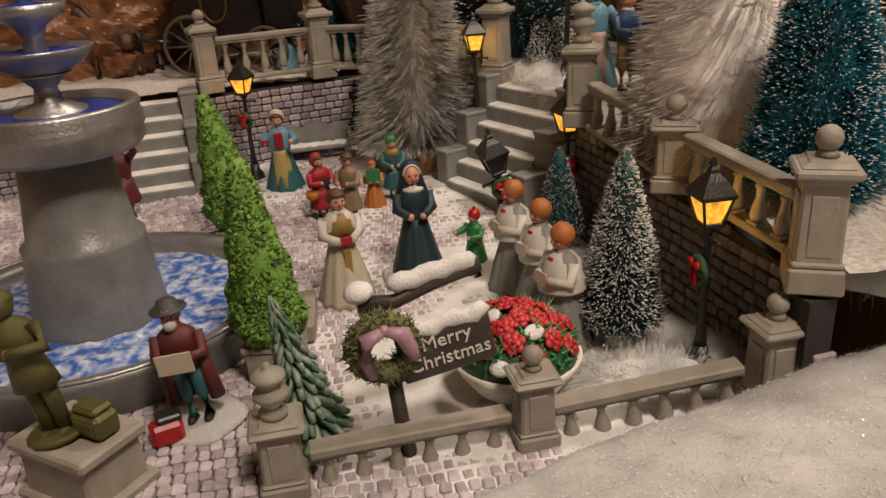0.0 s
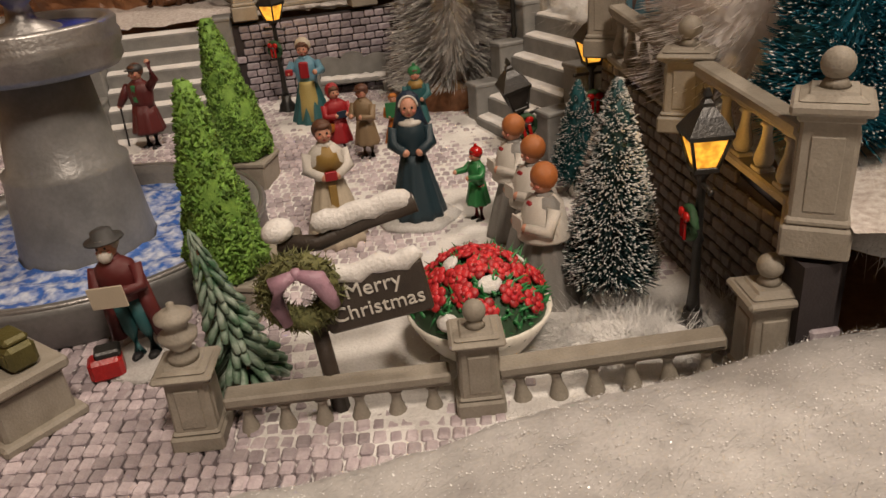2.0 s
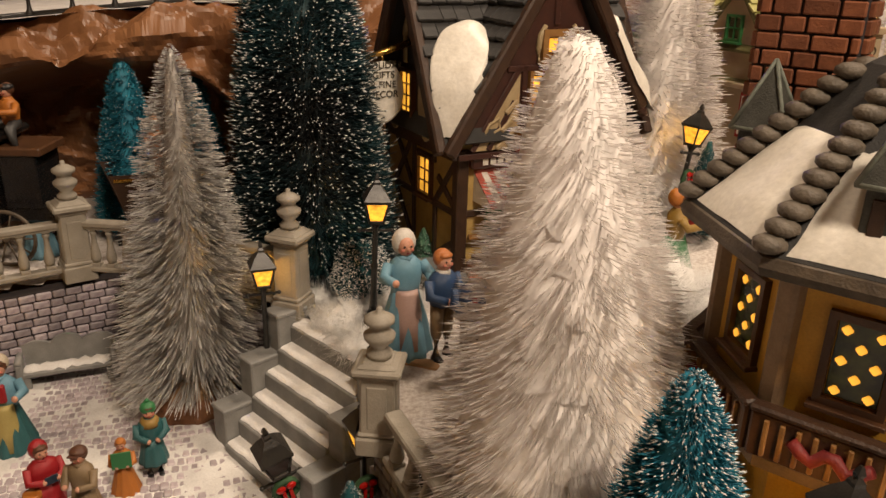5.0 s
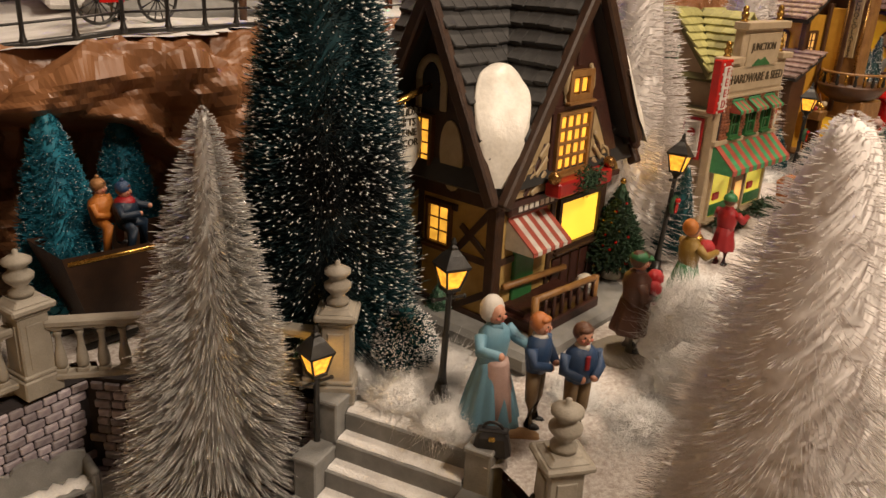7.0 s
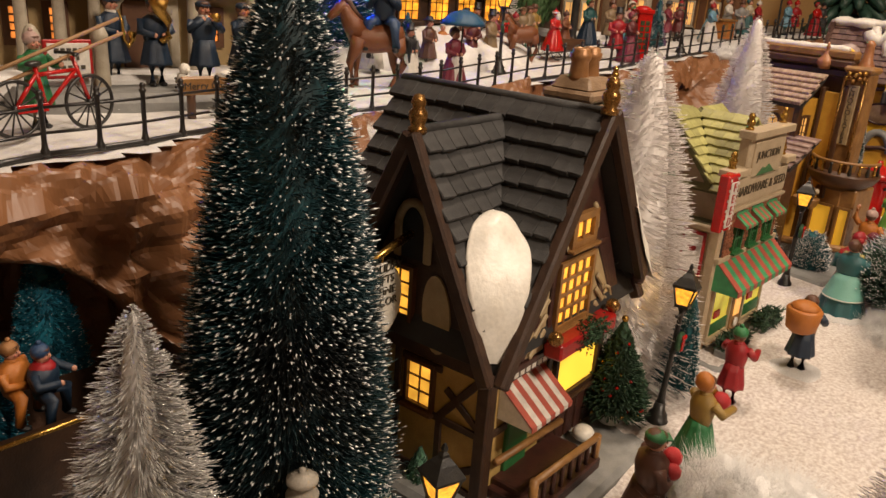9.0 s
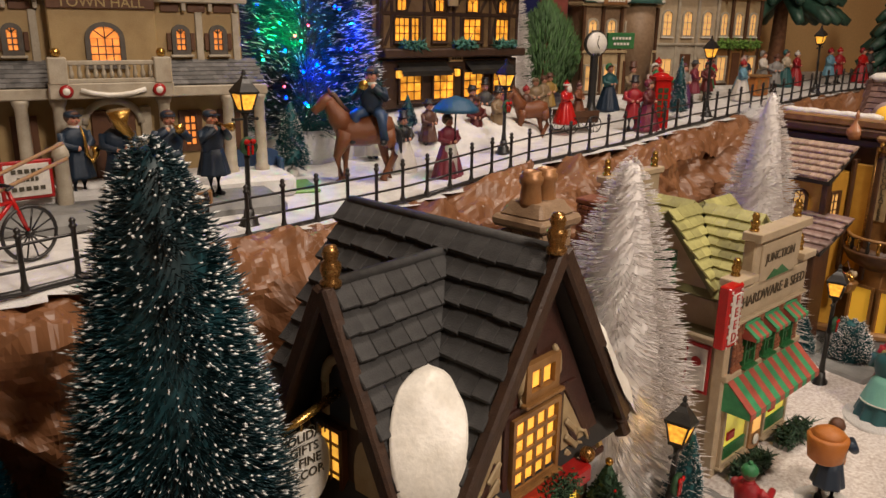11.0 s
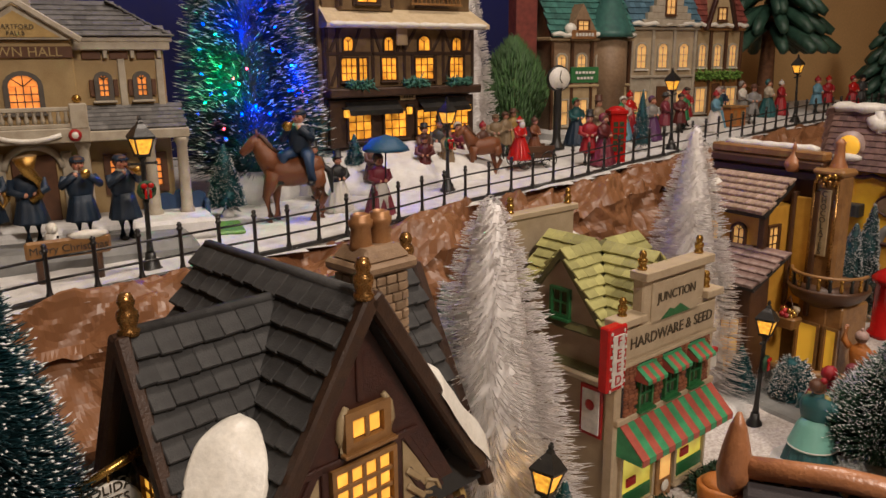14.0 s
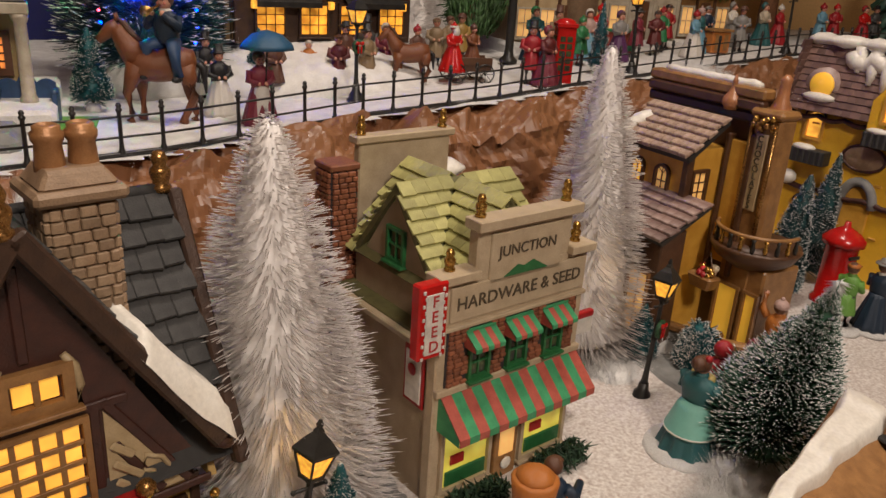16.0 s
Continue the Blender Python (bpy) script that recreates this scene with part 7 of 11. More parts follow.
# attic: crossing gables under olive tiles
X0, X1, Y0, Y1, EVh, RGh = 0.016, 0.110, 0.012, 0.120, 0.152, 0.2140
XM, YM = (X0 + X1) / 2, (Y0 + Y1) / 2
part("attic", Solid().box((XM, YM, 0.137), (X1 - X0, Y1 - Y0, 0.028), "tan_wall", 0.001), g)
part("flat_roof", Solid().box((W / 2, DP / 2, 0.1235), (W - 0.006, DP - 0.004, 0.004), "olive_board", 0.0008), g)
zx = lambda y: RGh - abs(y - YM) * (RGh - EVh) / 0.052
zy = lambda x: RGh - 0.001 - abs(x - XM) * (RGh - EVh) / 0.052
for yy, d in ((YM - 0.052, 1), (YM + 0.052, -1)):
    c = [(X0 - 0.004, YM, RGh), (X1 + 0.004, YM, RGh), (X1 + 0.004, yy, EVh), (X0 - 0.004, yy, EVh)]
    r = part("roof", Solid().plate(c[::-1] if d > 0 else c, 0.004, "olive_board"), g, "olive green tiled roof")
    p0 = (X0 - 0.004, yy, EVh) if d > 0 else (X1 + 0.004, yy, EVh)
    tiles(r, p0, (d, 0, 0), (0, d * 0.052, RGh - EVh), X1 - X0 + 0.008, math.hypot(0.052, RGh - EVh), 9, 9, "tile_olive", lambda p: p.z > zy(p.x) - 0.001, thick=0.0016)
for xx, d in ((XM - 0.052, 1), (XM + 0.052, -1)):
    c = [(XM, Y0 - 0.004, RGh - 0.001), (XM, Y1 + 0.004, RGh - 0.001), (xx, Y1 + 0.004, EVh), (xx, Y0 - 0.004, EVh)]
    r = part("roof", Solid().plate(c if d > 0 else c[::-1], 0.004, "olive_board"), g)
    p0 = (xx, Y1 + 0.004, EVh) if d > 0 else (xx, Y0 - 0.004, EVh)
    tiles(r, p0, (0, -d, 0), (d * 0.052, 0, RGh - EVh), Y1 - Y0 + 0.008, math.hypot(0.052, RGh - EVh), 9, 11, "tile_olive", lambda p: p.z > zx(p.y) - 0.001, thick=0.0016)
fa = face(X0 - 0.0005, YM, 0, -90)
gable(g, fa, 0.050, EVh - 0.010, RGh - 0.003, "tan_wall")
gable(g, face(XM, Y0 - 0.001, 0, 0), 0.050, EVh - 0.010, RGh - 0.003, "tan_wall")
window(g, fa, 0.0, 0.161, 0.016, 0.020, 2, 2, "window_dark", "frame_green", border=0.0025, bar=0.0016)
part("parapet", Solid().box((W / 2 + 0.005, 0.142, 0.175), (0.085, 0.008, 0.100), "tan_trim", 0.001).box((W / 2 + 0.005, 0.142, 0.227), (0.092, 0.013, 0.006), "tan_trim", 0.001), g, "tan rear parapet")
for x in (0.032, 0.108):
    finial(g, (x, 0.142, 0.230), 0.9, "brass")
chm = part("chimney", Solid().box((0.008, 0.135, 0.135), (0.022, 0.022, 0.150), "mortar", 0.001).box((0.008, 0.135, 0.212), (0.025, 0.025, 0.005), "brick_red", 0.001), g, "red brick chimney")
for deg, cx, cy in ((0, 0.008, 0.1235), (-90, -0.0035, 0.135)):
    stones(chm, face(cx, cy, 0, deg), -0.0105, 0.0105, 0.065, 0.209, 0.0072, 0.0040, "brick_red_joined", 0.0, name="brickwork", seed=deg + 120)
part("side_porch", Solid().box((W + 0.012, 0.05, 0.030), (0.024, 0.06, 0.062), "tan_wall", 0.001), g)
awning(g, face(W + 0.024, 0.02, 0, 90), 0.0, 0.05, 0.064, 0.010, 0.018, ("awning_green", "awning_red", "awning_white"), 7, "small striped side awning", 0.003)
part("side_sign", Solid().box((W + 0.018, 0.010, 0.100), (0.022, 0.004, 0.014), "awning_white", 0.0008).box((W + 0.018, 0.010, 0.109), (0.022, 0.005, 0.005), "red", 0.0006), g, "small red and white sign")
snow_blob(g, [(0.100 + 0.008 * k, 0.165 + 0.012 * math.sin(k), 0.19) for k in range(5)], 0.016, 0.5)

# ---------------------------------------------------------------- town hall
g = thing("town_hall", "cream town hall with grey tiled roofs, clock tower and lit windows", "house", at(0.087, 1.268, 0.316, 0))
part("body", Solid().box((0, 0.055, 0.098), (0.272, 0.108, 0.196), "hall_wall", 0.001), g, "cream stone walls")
part("centre_block", Solid().box((0.002, 0.030, 0.098), (0.094, 0.096, 0.196), "hall_wall", 0.001), g, "projecting centre block")
part("ground_slab", Solid().box((0, 0.02, 0.008), (0.33, 0.20, 0.022), "snow", 0.004), g, "snow-covered base")
f, fc = face(0, 0, 0), face(0.002, -0.018, 0)
for z, h in ((0.197, 0.006), (0.190, 0.008)):
    part("cornice", Solid().box((0, 0.055, z), (0.284 + (0.006 if z > 0.195 else 0), 0.124, h), "hall_trim", 0.001), g, "white cornice")
for x in (-0.118, -0.092, -0.066, 0.066, 0.092, 0.118):
    part("frieze_panel", Solid().box((x, -0.0003, 0.181), (0.018, 0.002, 0.008), "frame_brown", 0.0005), g)
    part("bracket", Solid().box((x + 0.013, -0.002, 0.184), (0.004, 0.006, 0.012), "hall_trim", 0.0006), g)
for x in (-0.112, -0.075, 0.075, 0.112):
    window(g, f, x, 0.140, 0.009, 0.017, 2, 3, "window_orange", "frame_grey", arch=True, border=0.0045, bar=0.0013, shutter="frame_brown", sill_key="hall_trim")
    part("quoin", Solid().box((x + 0.0185, -0.0006, 0.150), (0.007, 0.002, 0.055), "hall_trim", 0.0006), g)
window(g, fc, 0, 0.130, 0.026, 0.022, 4, 3, "window_orange", "frame_grey", arch=True, border=0.0045)
part("name_board", Solid().box((0, -0.0012, 0.184), (0.094, 0.003, 0.011), "frame_brown", 0.0006, fc), g)
writing(g, "TOWN HALL", fc @ Matrix.Translation((0, -0.0031, 0.184)) @ rx, 0.0128, "letters_gold")
# pediment
gable(g, face(0.002, -0.024, 0), 0.050, 0.196, 0.228, "hall_trim", "pediment", 0.05)
gable(g, face(0.002, -0.0252, 0), 0.038, 0.198, 0.222, "plaster_yellow", "pediment_field", 0.001)
for word, z in (("HARTFORD", 0.2075), ("FALLS", 0.2015)):
    writing(g, word, face(0.002, -0.0268, 0) @ Matrix.Translation((0, 0, z)) @ rx, 0.0062, "letters_dark")
for sx in (-1, 1):
    A, B = Vector((0.002 + sx * 0.056, -0.025, 0.195)), Vector((0.002, -0.025, 0.2325))
    m = Matrix.Translation((A + B) / 2) @ (B - A).to_track_quat("X", "Z").to_matrix().to_4x4()
    part("pediment_edge", Solid().box((0, 0, 0), ((B - A).length, 0.008, 0.006), "hall_trim", 0.001), g, m=m)
# hipped main roof
RZ = 0.236
hip = [(-0.145, -0.008), (0.145, -0.008), (0.145, 0.118), (-0.145, 0.118)]
a, b = (-0.088, 0.055, RZ), (0.088, 0.055, RZ)
r = part("roof", Solid().add([(x, y, 0.199) for x, y in hip] + [a, b], [(0, 1, 5, 4), (1, 2, 5), (2, 3, 4, 5), (3, 0, 4)], "slate_board"), g, "grey hipped tile roof")
tiles(r, (-0.145, -0.008, 0.199), (1, 0, 0), (0, 0.063, RZ - 0.199), 0.29, math.hypot(0.063, RZ - 0.199), 7, 24, "slate_joined", lambda p: abs(p.x) < 0.146 - 0.9 * (p.y + 0.008) and not (abs(p.x - 0.002) < 0.05 - (p.z - 0.199) * 1.5 and p.y < 0.02), joined=True, thick=0.0016)
tiles(r, (0.145, -0.008, 0.199), (0, 1, 0), (-0.057, 0, RZ - 0.199), 0.126, math.hypot(0.057, RZ - 0.199), 7, 11, "slate_joined", lambda p: abs(p.y - 0.055) < 0.064 - 0.95 * (0.145 - p.x), joined=True, thick=0.0016)
# clock tower
tw = part("clock_tower", Solid().box((-0.013, 0.020, 0.250), (0.056, 0.056, 0.050), "hall_wall", 0.001), g, "square clock tower")
for sx in (-1, 1):
    for sy in (-1, 1):
        part("tower_corner", Solid().box((-0.013 + sx * 0.026, 0.020 + sy * 0.026, 0.250), (0.008, 0.008, 0.050), "hall_trim", 0.0008), tw)
part("tower_band", Solid().box((-0.013, 0.020, 0.254), (0.061, 0.061, 0.004), "hall_trim", 0.001).box((-0.013, 0.020, 0.2765), (0.080, 0.080, 0.005), "hall_trim", 0.001), tw)
rr = part("tower_roof", Solid().add([(-0.053, -0.020, 0.279), (0.027, -0.020, 0.279), (0.027, 0.060, 0.279), (-0.053, 0.060, 0.279), (-0.019, 0.014, 0.308), (-0.007, 0.014, 0.308), (-0.007, 0.026, 0.308), (-0.019, 0.026, 0.308)], [(0, 1, 5, 4), (1, 2, 6, 5), (2, 3, 7, 6), (3, 0, 4, 7), (4, 5, 6, 7)], "slate_board"), tw)
tiles(rr, (-0.053, -0.020, 0.279), (1, 0, 0), (0, 0.034, 0.029), 0.08, math.hypot(0.034, 0.029), 6, 11, "slate_joined", lambda p: abs(p.x + 0.013) < 0.040 - (p.z - 0.279) * 1.15, joined=True, thick=0.0014)
finial(tw, (-0.013, 0.020, 0.306), 0.9, "brass")
cl = part("clock", Solid().lathe([(0.0158, -0.001), (0.0165, 0.0005), (0.0150, 0.002), (0.0138, 0.0012)], "red", 28, m=Matrix.Translation((-0.009, -0.0085, 0.253)) @ rx), tw, "red-rimmed clock")
part("clock_face", Solid().lathe([(0.0139, 0.0), (0.0137, 0.0013)], "snow_paint", 28, m=Matrix.Translation((-0.009, -0.0085, 0.253)) @ rx), tw, "cream clock face")
for k in range(12):
    a = k * math.pi / 6
    part("hour_mark", Solid().box((0, 0, 0), (0.0011, 0.0006, 0.0034), "letters_dark", 0.0001), tw, m=Matrix.Translation((-0.009 + 0.0108 * math.sin(a), -0.0100, 0.253 + 0.0108 * math.cos(a))) @ Matrix.Rotation(a, 4, "Y"))
for a, L in ((radians(175), 0.0075), (radians(100), 0.005)):
    part("clock_hand", Solid().box((0, 0, L / 2), (0.0012, 0.0006, L), "letters_dark", 0.0001), tw, m=Matrix.Translation((-0.009, -0.0104, 0.253)) @ Matrix.Rotation(a, 4, "Y"))
cp = part("cupola", Solid().box((-0.104, 0.035, 0.232), (0.026, 0.026, 0.006), "terracotta", 0.001).box((-0.104, 0.035, 0.246), (0.018, 0.018, 0.024), "terracotta", 0.001).box((-0.104, 0.035, 0.261), (0.028, 0.028, 0.006), "snow_paint", 0.001, taper=0.9).box((-0.104, 0.035, 0.268), (0.010, 0.010, 0.010), "slate_board", 0.001), g, "terracotta roof cupola with snow")
for sx in (-1, 1):
    part("cupola_column", Solid().tube([(-0.104 + sx * 0.0105, 0.022, 0.234), (-0.104 + sx * 0.0105, 0.022, 0.259)], 0.0022, "terracotta", 8), cp)
# porch
for x0, x1 in ((-0.148, -0.046), (0.050, 0.148)):
    r = part("porch_roof", Solid().add([(x0, -0.036, 0.108), (x1, -0.036, 0.108), (x1, 0.002, 0.130), (x0, 0.002, 0.130), (x0, -0.036, 0.104), (x1, -0.036, 0.104), (x1, 0.002, 0.104), (x0, 0.002, 0.104)], [(0, 1, 2, 3), (4, 7, 6, 5), (0, 4, 5, 1), (1, 5, 6, 2), (3, 7, 4, 0)], "slate_board"), g, "grey tiled porch roof")
    tiles(r, (x0, -0.036, 0.108), (1, 0, 0), (0, 0.038, 0.022), x1 - x0, math.hypot(0.038, 0.022), 6, 13, "slate_joined", joined=True, thick=0.0015)
    part("porch_cornice", Solid().box(((x0 + x1) / 2, -0.036, 0.103), (x1 - x0 + 0.004, 0.010, 0.010), "hall_trim", 0.001), g, "white porch cornice")
part("balcony", Solid().box((0.002, -0.034, 0.106), (0.108, 0.036, 0.014), "hall_trim", 0.001), g, "white balcony over the entrance")
for sx in (-1, 1):
    part("balcony_pier", Solid().box((0.002 + sx * 0.045, -0.046, 0.124), (0.016, 0.014, 0.024), "hall_trim", 0.001).ball((0.002 + sx * 0.045, -0.046, 0.140), 0.0045, "brass", 10), g)
part("balcony_rail", Solid().box((0.002, -0.048, 0.131), (0.078, 0.005, 0.004), "hall_trim", 0.0006).box((0.002, -0.048, 0.115), (0.078, 0.005, 0.004), "hall_trim", 0.0006), g)
for k in range(11):
    part("balcony_baluster", Solid().lathe([(0.0016, 0.117), (0.0024, 0.121), (0.0013, 0.126), (0.0018, 0.129)], "hall_trim", 8, (0.002 - 0.034 + k * 0.0068, -0.048, 0)), g)
part("banner", Solid().tube([(0.002 + x * 0.028, -0.053 - 0.001 * abs(x), 0.107 - 0.005 * (1 - x * x)) for x in (-1, -0.6, -0.2, 0.2, 0.6, 1)], 0.0024, "snow_paint", 6), g, "draped cream banner")
for x in (-0.038, 0.042):
    part("roundel", Solid().lathe([(0.0052, 0), (0.006, 0.001), (0.004, 0.002)], "red", 16, m=Matrix.Translation((x, -0.0525, 0.106)) @ rx).lathe([(0.0034, 0.0018), (0.003, 0.0024)], "snow_paint", 14, m=Matrix.Translation((x, -0.0525, 0.106)) @ rx), g, "red and white roundel")
for x in (-0.142, -0.108, -0.076, -0.045, 0.048, 0.110, 0.142):
    part("porch_column", Solid().lathe([(0.0080, 0.016), (0.0080, 0.022), (0.0062, 0.025), (0.0054, 0.090), (0.0072, 0.094), (0.0078, 0.098)], "hall_trim", 16, (x, -0.034, 0)), g, "white porch column")
for x in (-0.110, -0.075, 0.078, 0.118):
    window(g, f, x, 0.044, 0.011, 0.030, 2, 4, "window_orange", "frame_brown", border=0.006, bar=0.0016, sill=False)
part("entrance", Solid().box((0, -0.001, 0.050), (0.040, 0.004, 0.070), "frame_brown", 0.001, fc).box((-0.030, -0.002, 0.050), (0.010, 0.006, 0.076), "hall_trim", 0.001, fc).box((0.030, -0.002, 0.050), (0.010, 0.006, 0.076), "hall_trim", 0.001, fc), g, "dark arched entrance")
part("arch", Solid().tube([fc @ Vector((0.026 * math.cos(a), -0.003, 0.072 + 0.022 * math.sin(a))) for a in [k * math.pi / 12 for k in range(13)]], 0.0035, "hall_trim", 8), g)
for k in range(3):
    part("front_step", Solid().box((0.002, -0.048 - k * 0.008, 0.014 - k * 0.004), (0.070 + k * 0.01, 0.02, 0.006), "hall_trim", 0.001), g)

# ---------------------------------------------------------------- inn
g = thing("inn", "tall dark half-timbered inn with snowy roofs and glowing windows", "house", at(0.440, 1.412, 0.372, 9))
part("body", Solid().box((0.130, 0.070, 0.110), (0.246, 0.130, 0.220), "plaster_inn", 0.001), g)
part("ground_slab", Solid().ball((0.130, 0.060, -0.056), 1.0, "snow", 28, (0.20, 0.19, 0.062)), g, "snowy mound under the inn")
f = face(0, 0.0045, 0)
part("shop_front", Solid().box((0.130, -0.001, 0.032), (0.246, 0.008, 0.066), "timber", 0.001), g, "dark timber ground floor")
for x in (0.052, 0.110, 0.165, 0.222):
    window(g, f, x, 0.010, 0.036, 0.036, 3, 3, "window_inn", "timber", border=0.003, out=0.0115)
for x0, x1 in ((0.030, 0.115), (0.150, 0.235)):
    part("awning", Solid().add([(x0, -0.004, 0.066), (x1, -0.004, 0.066), (x1, -0.026, 0.050), (x0, -0.026, 0.050)], [(3, 2, 1, 0)], "black", False, f).box(((x0 + x1) / 2, -0.0265, 0.047), (x1 - x0, 0.001, 0.007), "black", 0.0003, f), g, "black shop awning")
part("inn_sign", Solid().box((0.132, -0.012, 0.066), (0.026, 0.003, 0.010), "plaster_cream", 0.001, f), g)
bars(g, f, 0.132, 0.066, 0.018, 0.004, "letters_dark", 4, 0.0141)
for x in (0.030, 0.132, 0.238):
    part("wall_lantern", Solid().box((x, -0.016, 0.046), (0.007, 0.007, 0.010), "lamp_glass", 0.001, f).box((x, -0.016, 0.053), (0.009, 0.009, 0.003), "black", 0.0006, f), g, "lit wall lantern")
part("jetty", Solid().box((0.130, -0.008, 0.074), (0.256, 0.024, 0.012), "timber", 0.002), g, "carved dark jetty beam")
f1 = face(0, -0.003, 0)
part("first_floor", Solid().box((0.130, 0.010, 0.122), (0.250, 0.026, 0.084), "plaster_inn", 0.001), g)
beams(g, f1, [(0.008, 0.082, 0.008, 0.163), (0.252, 0.082, 0.252, 0.163), (0.008, 0.126, 0.252, 0.126), (0.078, 0.082, 0.078, 0.163), (0.130, 0.082, 0.130, 0.163), (0.198, 0.082, 0.198, 0.163), (0.012, 0.084, 0.03, 0.124), (0.012, 0.128, 0.03, 0.162), (0.13, 0.13, 0.15, 0.16), (0.20, 0.084, 0.21, 0.12), (0.092, 0.128, 0.078, 0.162), (0.118, 0.128, 0.130, 0.162), (0.178, 0.128, 0.198, 0.160), (0.214, 0.128, 0.198, 0.160), (0.240, 0.128, 0.252, 0.162), (0.047, 0.128, 0.060, 0.162), (0.024, 0.082, 0.024, 0.163), (0.236, 0.082, 0.236, 0.163), (0.144, 0.082, 0.144, 0.126), (0.184, 0.082, 0.184, 0.126)], "timber", 0.005)
for x, w in ((0.040, 0.030), (0.062, 0.016), (0.104, 0.030), (0.164, 0.040), (0.222, 0.032)):
    window(g, f1, x, 0.090, w * 0.8, 0.030, 2 if w < 0.02 else 3, 3, "window_inn", "timber", border=0.002)
    if w > 0.025:
        window(g, f1, x, 0.130, w * 0.5, 0.012, 2, 1, "window_inn", "timber", arch=True, border=0.002, sill=False)
R = rng(8)
reg("box_teal", (0.06, 0.20, 0.15), 0.6, col2=(0.03, 0.12, 0.09), scale=200, island=0.4)
for x in (0.050, 0.140, 0.218):
    n = 260
    P = np.stack([R.uniform(x - 0.020, x + 0.020, n), R.uniform(-0.022, -0.010, n), R.uniform(0.080, 0.090, n)], 1)
    part("flower_box", spike_mesh("flower_box", [spikes(P, R.normal(0, 0.004, (n, 3)), np.full(n, 0.0017), None, np.zeros(n, int))], ["box_teal"]), g, "flower box of blue-green leaves", "stuff")
hs = part("hanging_sign", Solid().box((0.120, -0.014, 0.155), (0.018, 0.003, 0.036), "plaster_cream", 0.001), g, "pale hanging sign")
# snowy pent roof and second floor
part("pent_roof", Solid().add([(-0.004, -0.030, 0.166), (0.264, -0.030, 0.166), (0.256, 0.012, 0.190), (0.004, 0.012, 0.190), (-0.004, -0.030, 0.160), (0.264, -0.030, 0.160), (0.256, 0.012, 0.160), (0.004, 0.012, 0.160)], [(0, 1, 2, 3), (4, 7, 6, 5), (0, 4, 5, 1), (1, 5, 6, 2), (3, 7, 4, 0)], "snow_cream"), g, "snow-covered pent roof")
snow_blob(g, [(0.004 + 0.0105 * k, -0.028 + 0.002 * math.sin(k * 2.1), 0.164) for k in range(25)], 0.0066, 0.55)
f2 = face(0, 0.008, 0)
part("second_floor", Solid().box((0.130, 0.060, 0.212), (0.236, 0.104, 0.056), "plaster_inn", 0.001), g)
part("gable_bay", Solid().box((0.070, 0.030, 0.222), (0.086, 0.070, 0.078), "plaster_inn", 0.001), g)
fg = face(0.070, -0.006, 0)
gable(g, fg, 0.050, 0.258, 0.322, "plaster_inn", thick=0.05)
beams(g, fg, [(-0.040, 0.188, -0.040, 0.258), (0.040, 0.188, 0.040, 0.258), (-0.046, 0.258, 0.046, 0.258), (0, 0.262, 0, 0.318), (-0.03, 0.262, -0.008, 0.295), (0.03, 0.262, 0.008, 0.295), (-0.020, 0.188, -0.020, 0.258), (0.020, 0.188, 0.020, 0.258)], "timber", 0.0048)
window(g, fg, 0, 0.194, 0.030, 0.030, 2, 2, "window_inn", "timber", border=0.003, arch=True)
window(g, fg, 0, 0.240, 0.022, 0.006, 2, 1, "window_inn", "timber", border=0.002, arch=True, sill=False)
for sx in (-1, 1):
    A, B = Vector((0.070 + sx * 0.056, -0.010, 0.250)), Vector((0.070, -0.010, 0.330))
    m = Matrix.Translation((A + B) / 2) @ (B - A).to_track_quat("X", "Z").to_matrix().to_4x4()
    part("bargeboard", Solid().box((0, 0, 0), ((B - A).length, 0.010, 0.007), "timber", 0.001), g, m=m)
f3 = face(0, 0.0075, 0)
window(g, f3, 0.184, 0.194, 0.050, 0.036, 3, 2, "window_inn", "timber", border=0.003, arch=False)
part("balcony_rail", Solid().box((0.186, -0.006, 0.210), (0.090, 0.003, 0.003), "choc_light", 0.0005).box((0.186, -0.006, 0.194), (0.090, 0.003, 0.003), "choc_light", 0.0005), g, "wooden balcony rail")
for k in range(12):
    part("balcony_post", Solid().box((0.145 + k * 0.0075, -0.006, 0.202), (0.0015, 0.002, 0.015), "choc_light", 0.0003), g)
beams(g, f3, [(0.128, 0.19, 0.128, 0.238), (0.245, 0.19, 0.245, 0.238), (0.128, 0.238, 0.248, 0.238)], "timber", 0.005)
r = part("roof", Solid().add([(-0.006, -0.012, 0.238), (0.262, -0.012, 0.238), (0.258, 0.070, 0.305), (0.0, 0.070, 0.305), (0.262, 0.150, 0.238), (-0.006, 0.150, 0.238)], [(0, 1, 2, 3), (3, 2, 4, 5), (1, 4, 2), (5, 0, 3)], "snow_cream"), g, "snow-covered main roof")
snow_blob(g, [(0.120 + 0.0105 * k, -0.010, 0.240 + 0.001 * math.sin(k * 3)) for k in range(14)], 0.0075, 0.7)
for x in (0.168, 0.214):
    d = part("dormer", Solid().box((x, 0.020, 0.268), (0.026, 0.040, 0.026), "plaster_inn", 0.001).ball((x, 0.018, 0.281), 0.017, "snow_cream", 12, (1, 1.3, 0.7)), g, "small dormer under a snow cap")
    window(d, face(x, -0.0005, 0), 0, 0.260, 0.014, 0.014, 2, 1, "window_dim", "timber", border=0.002, sill=False)
ch = part("chimney", Solid().box((0.248, 0.060, 0.25), (0.026, 0.03, 0.20), "stone_tan", 0.002), g, "grey stone chimney")
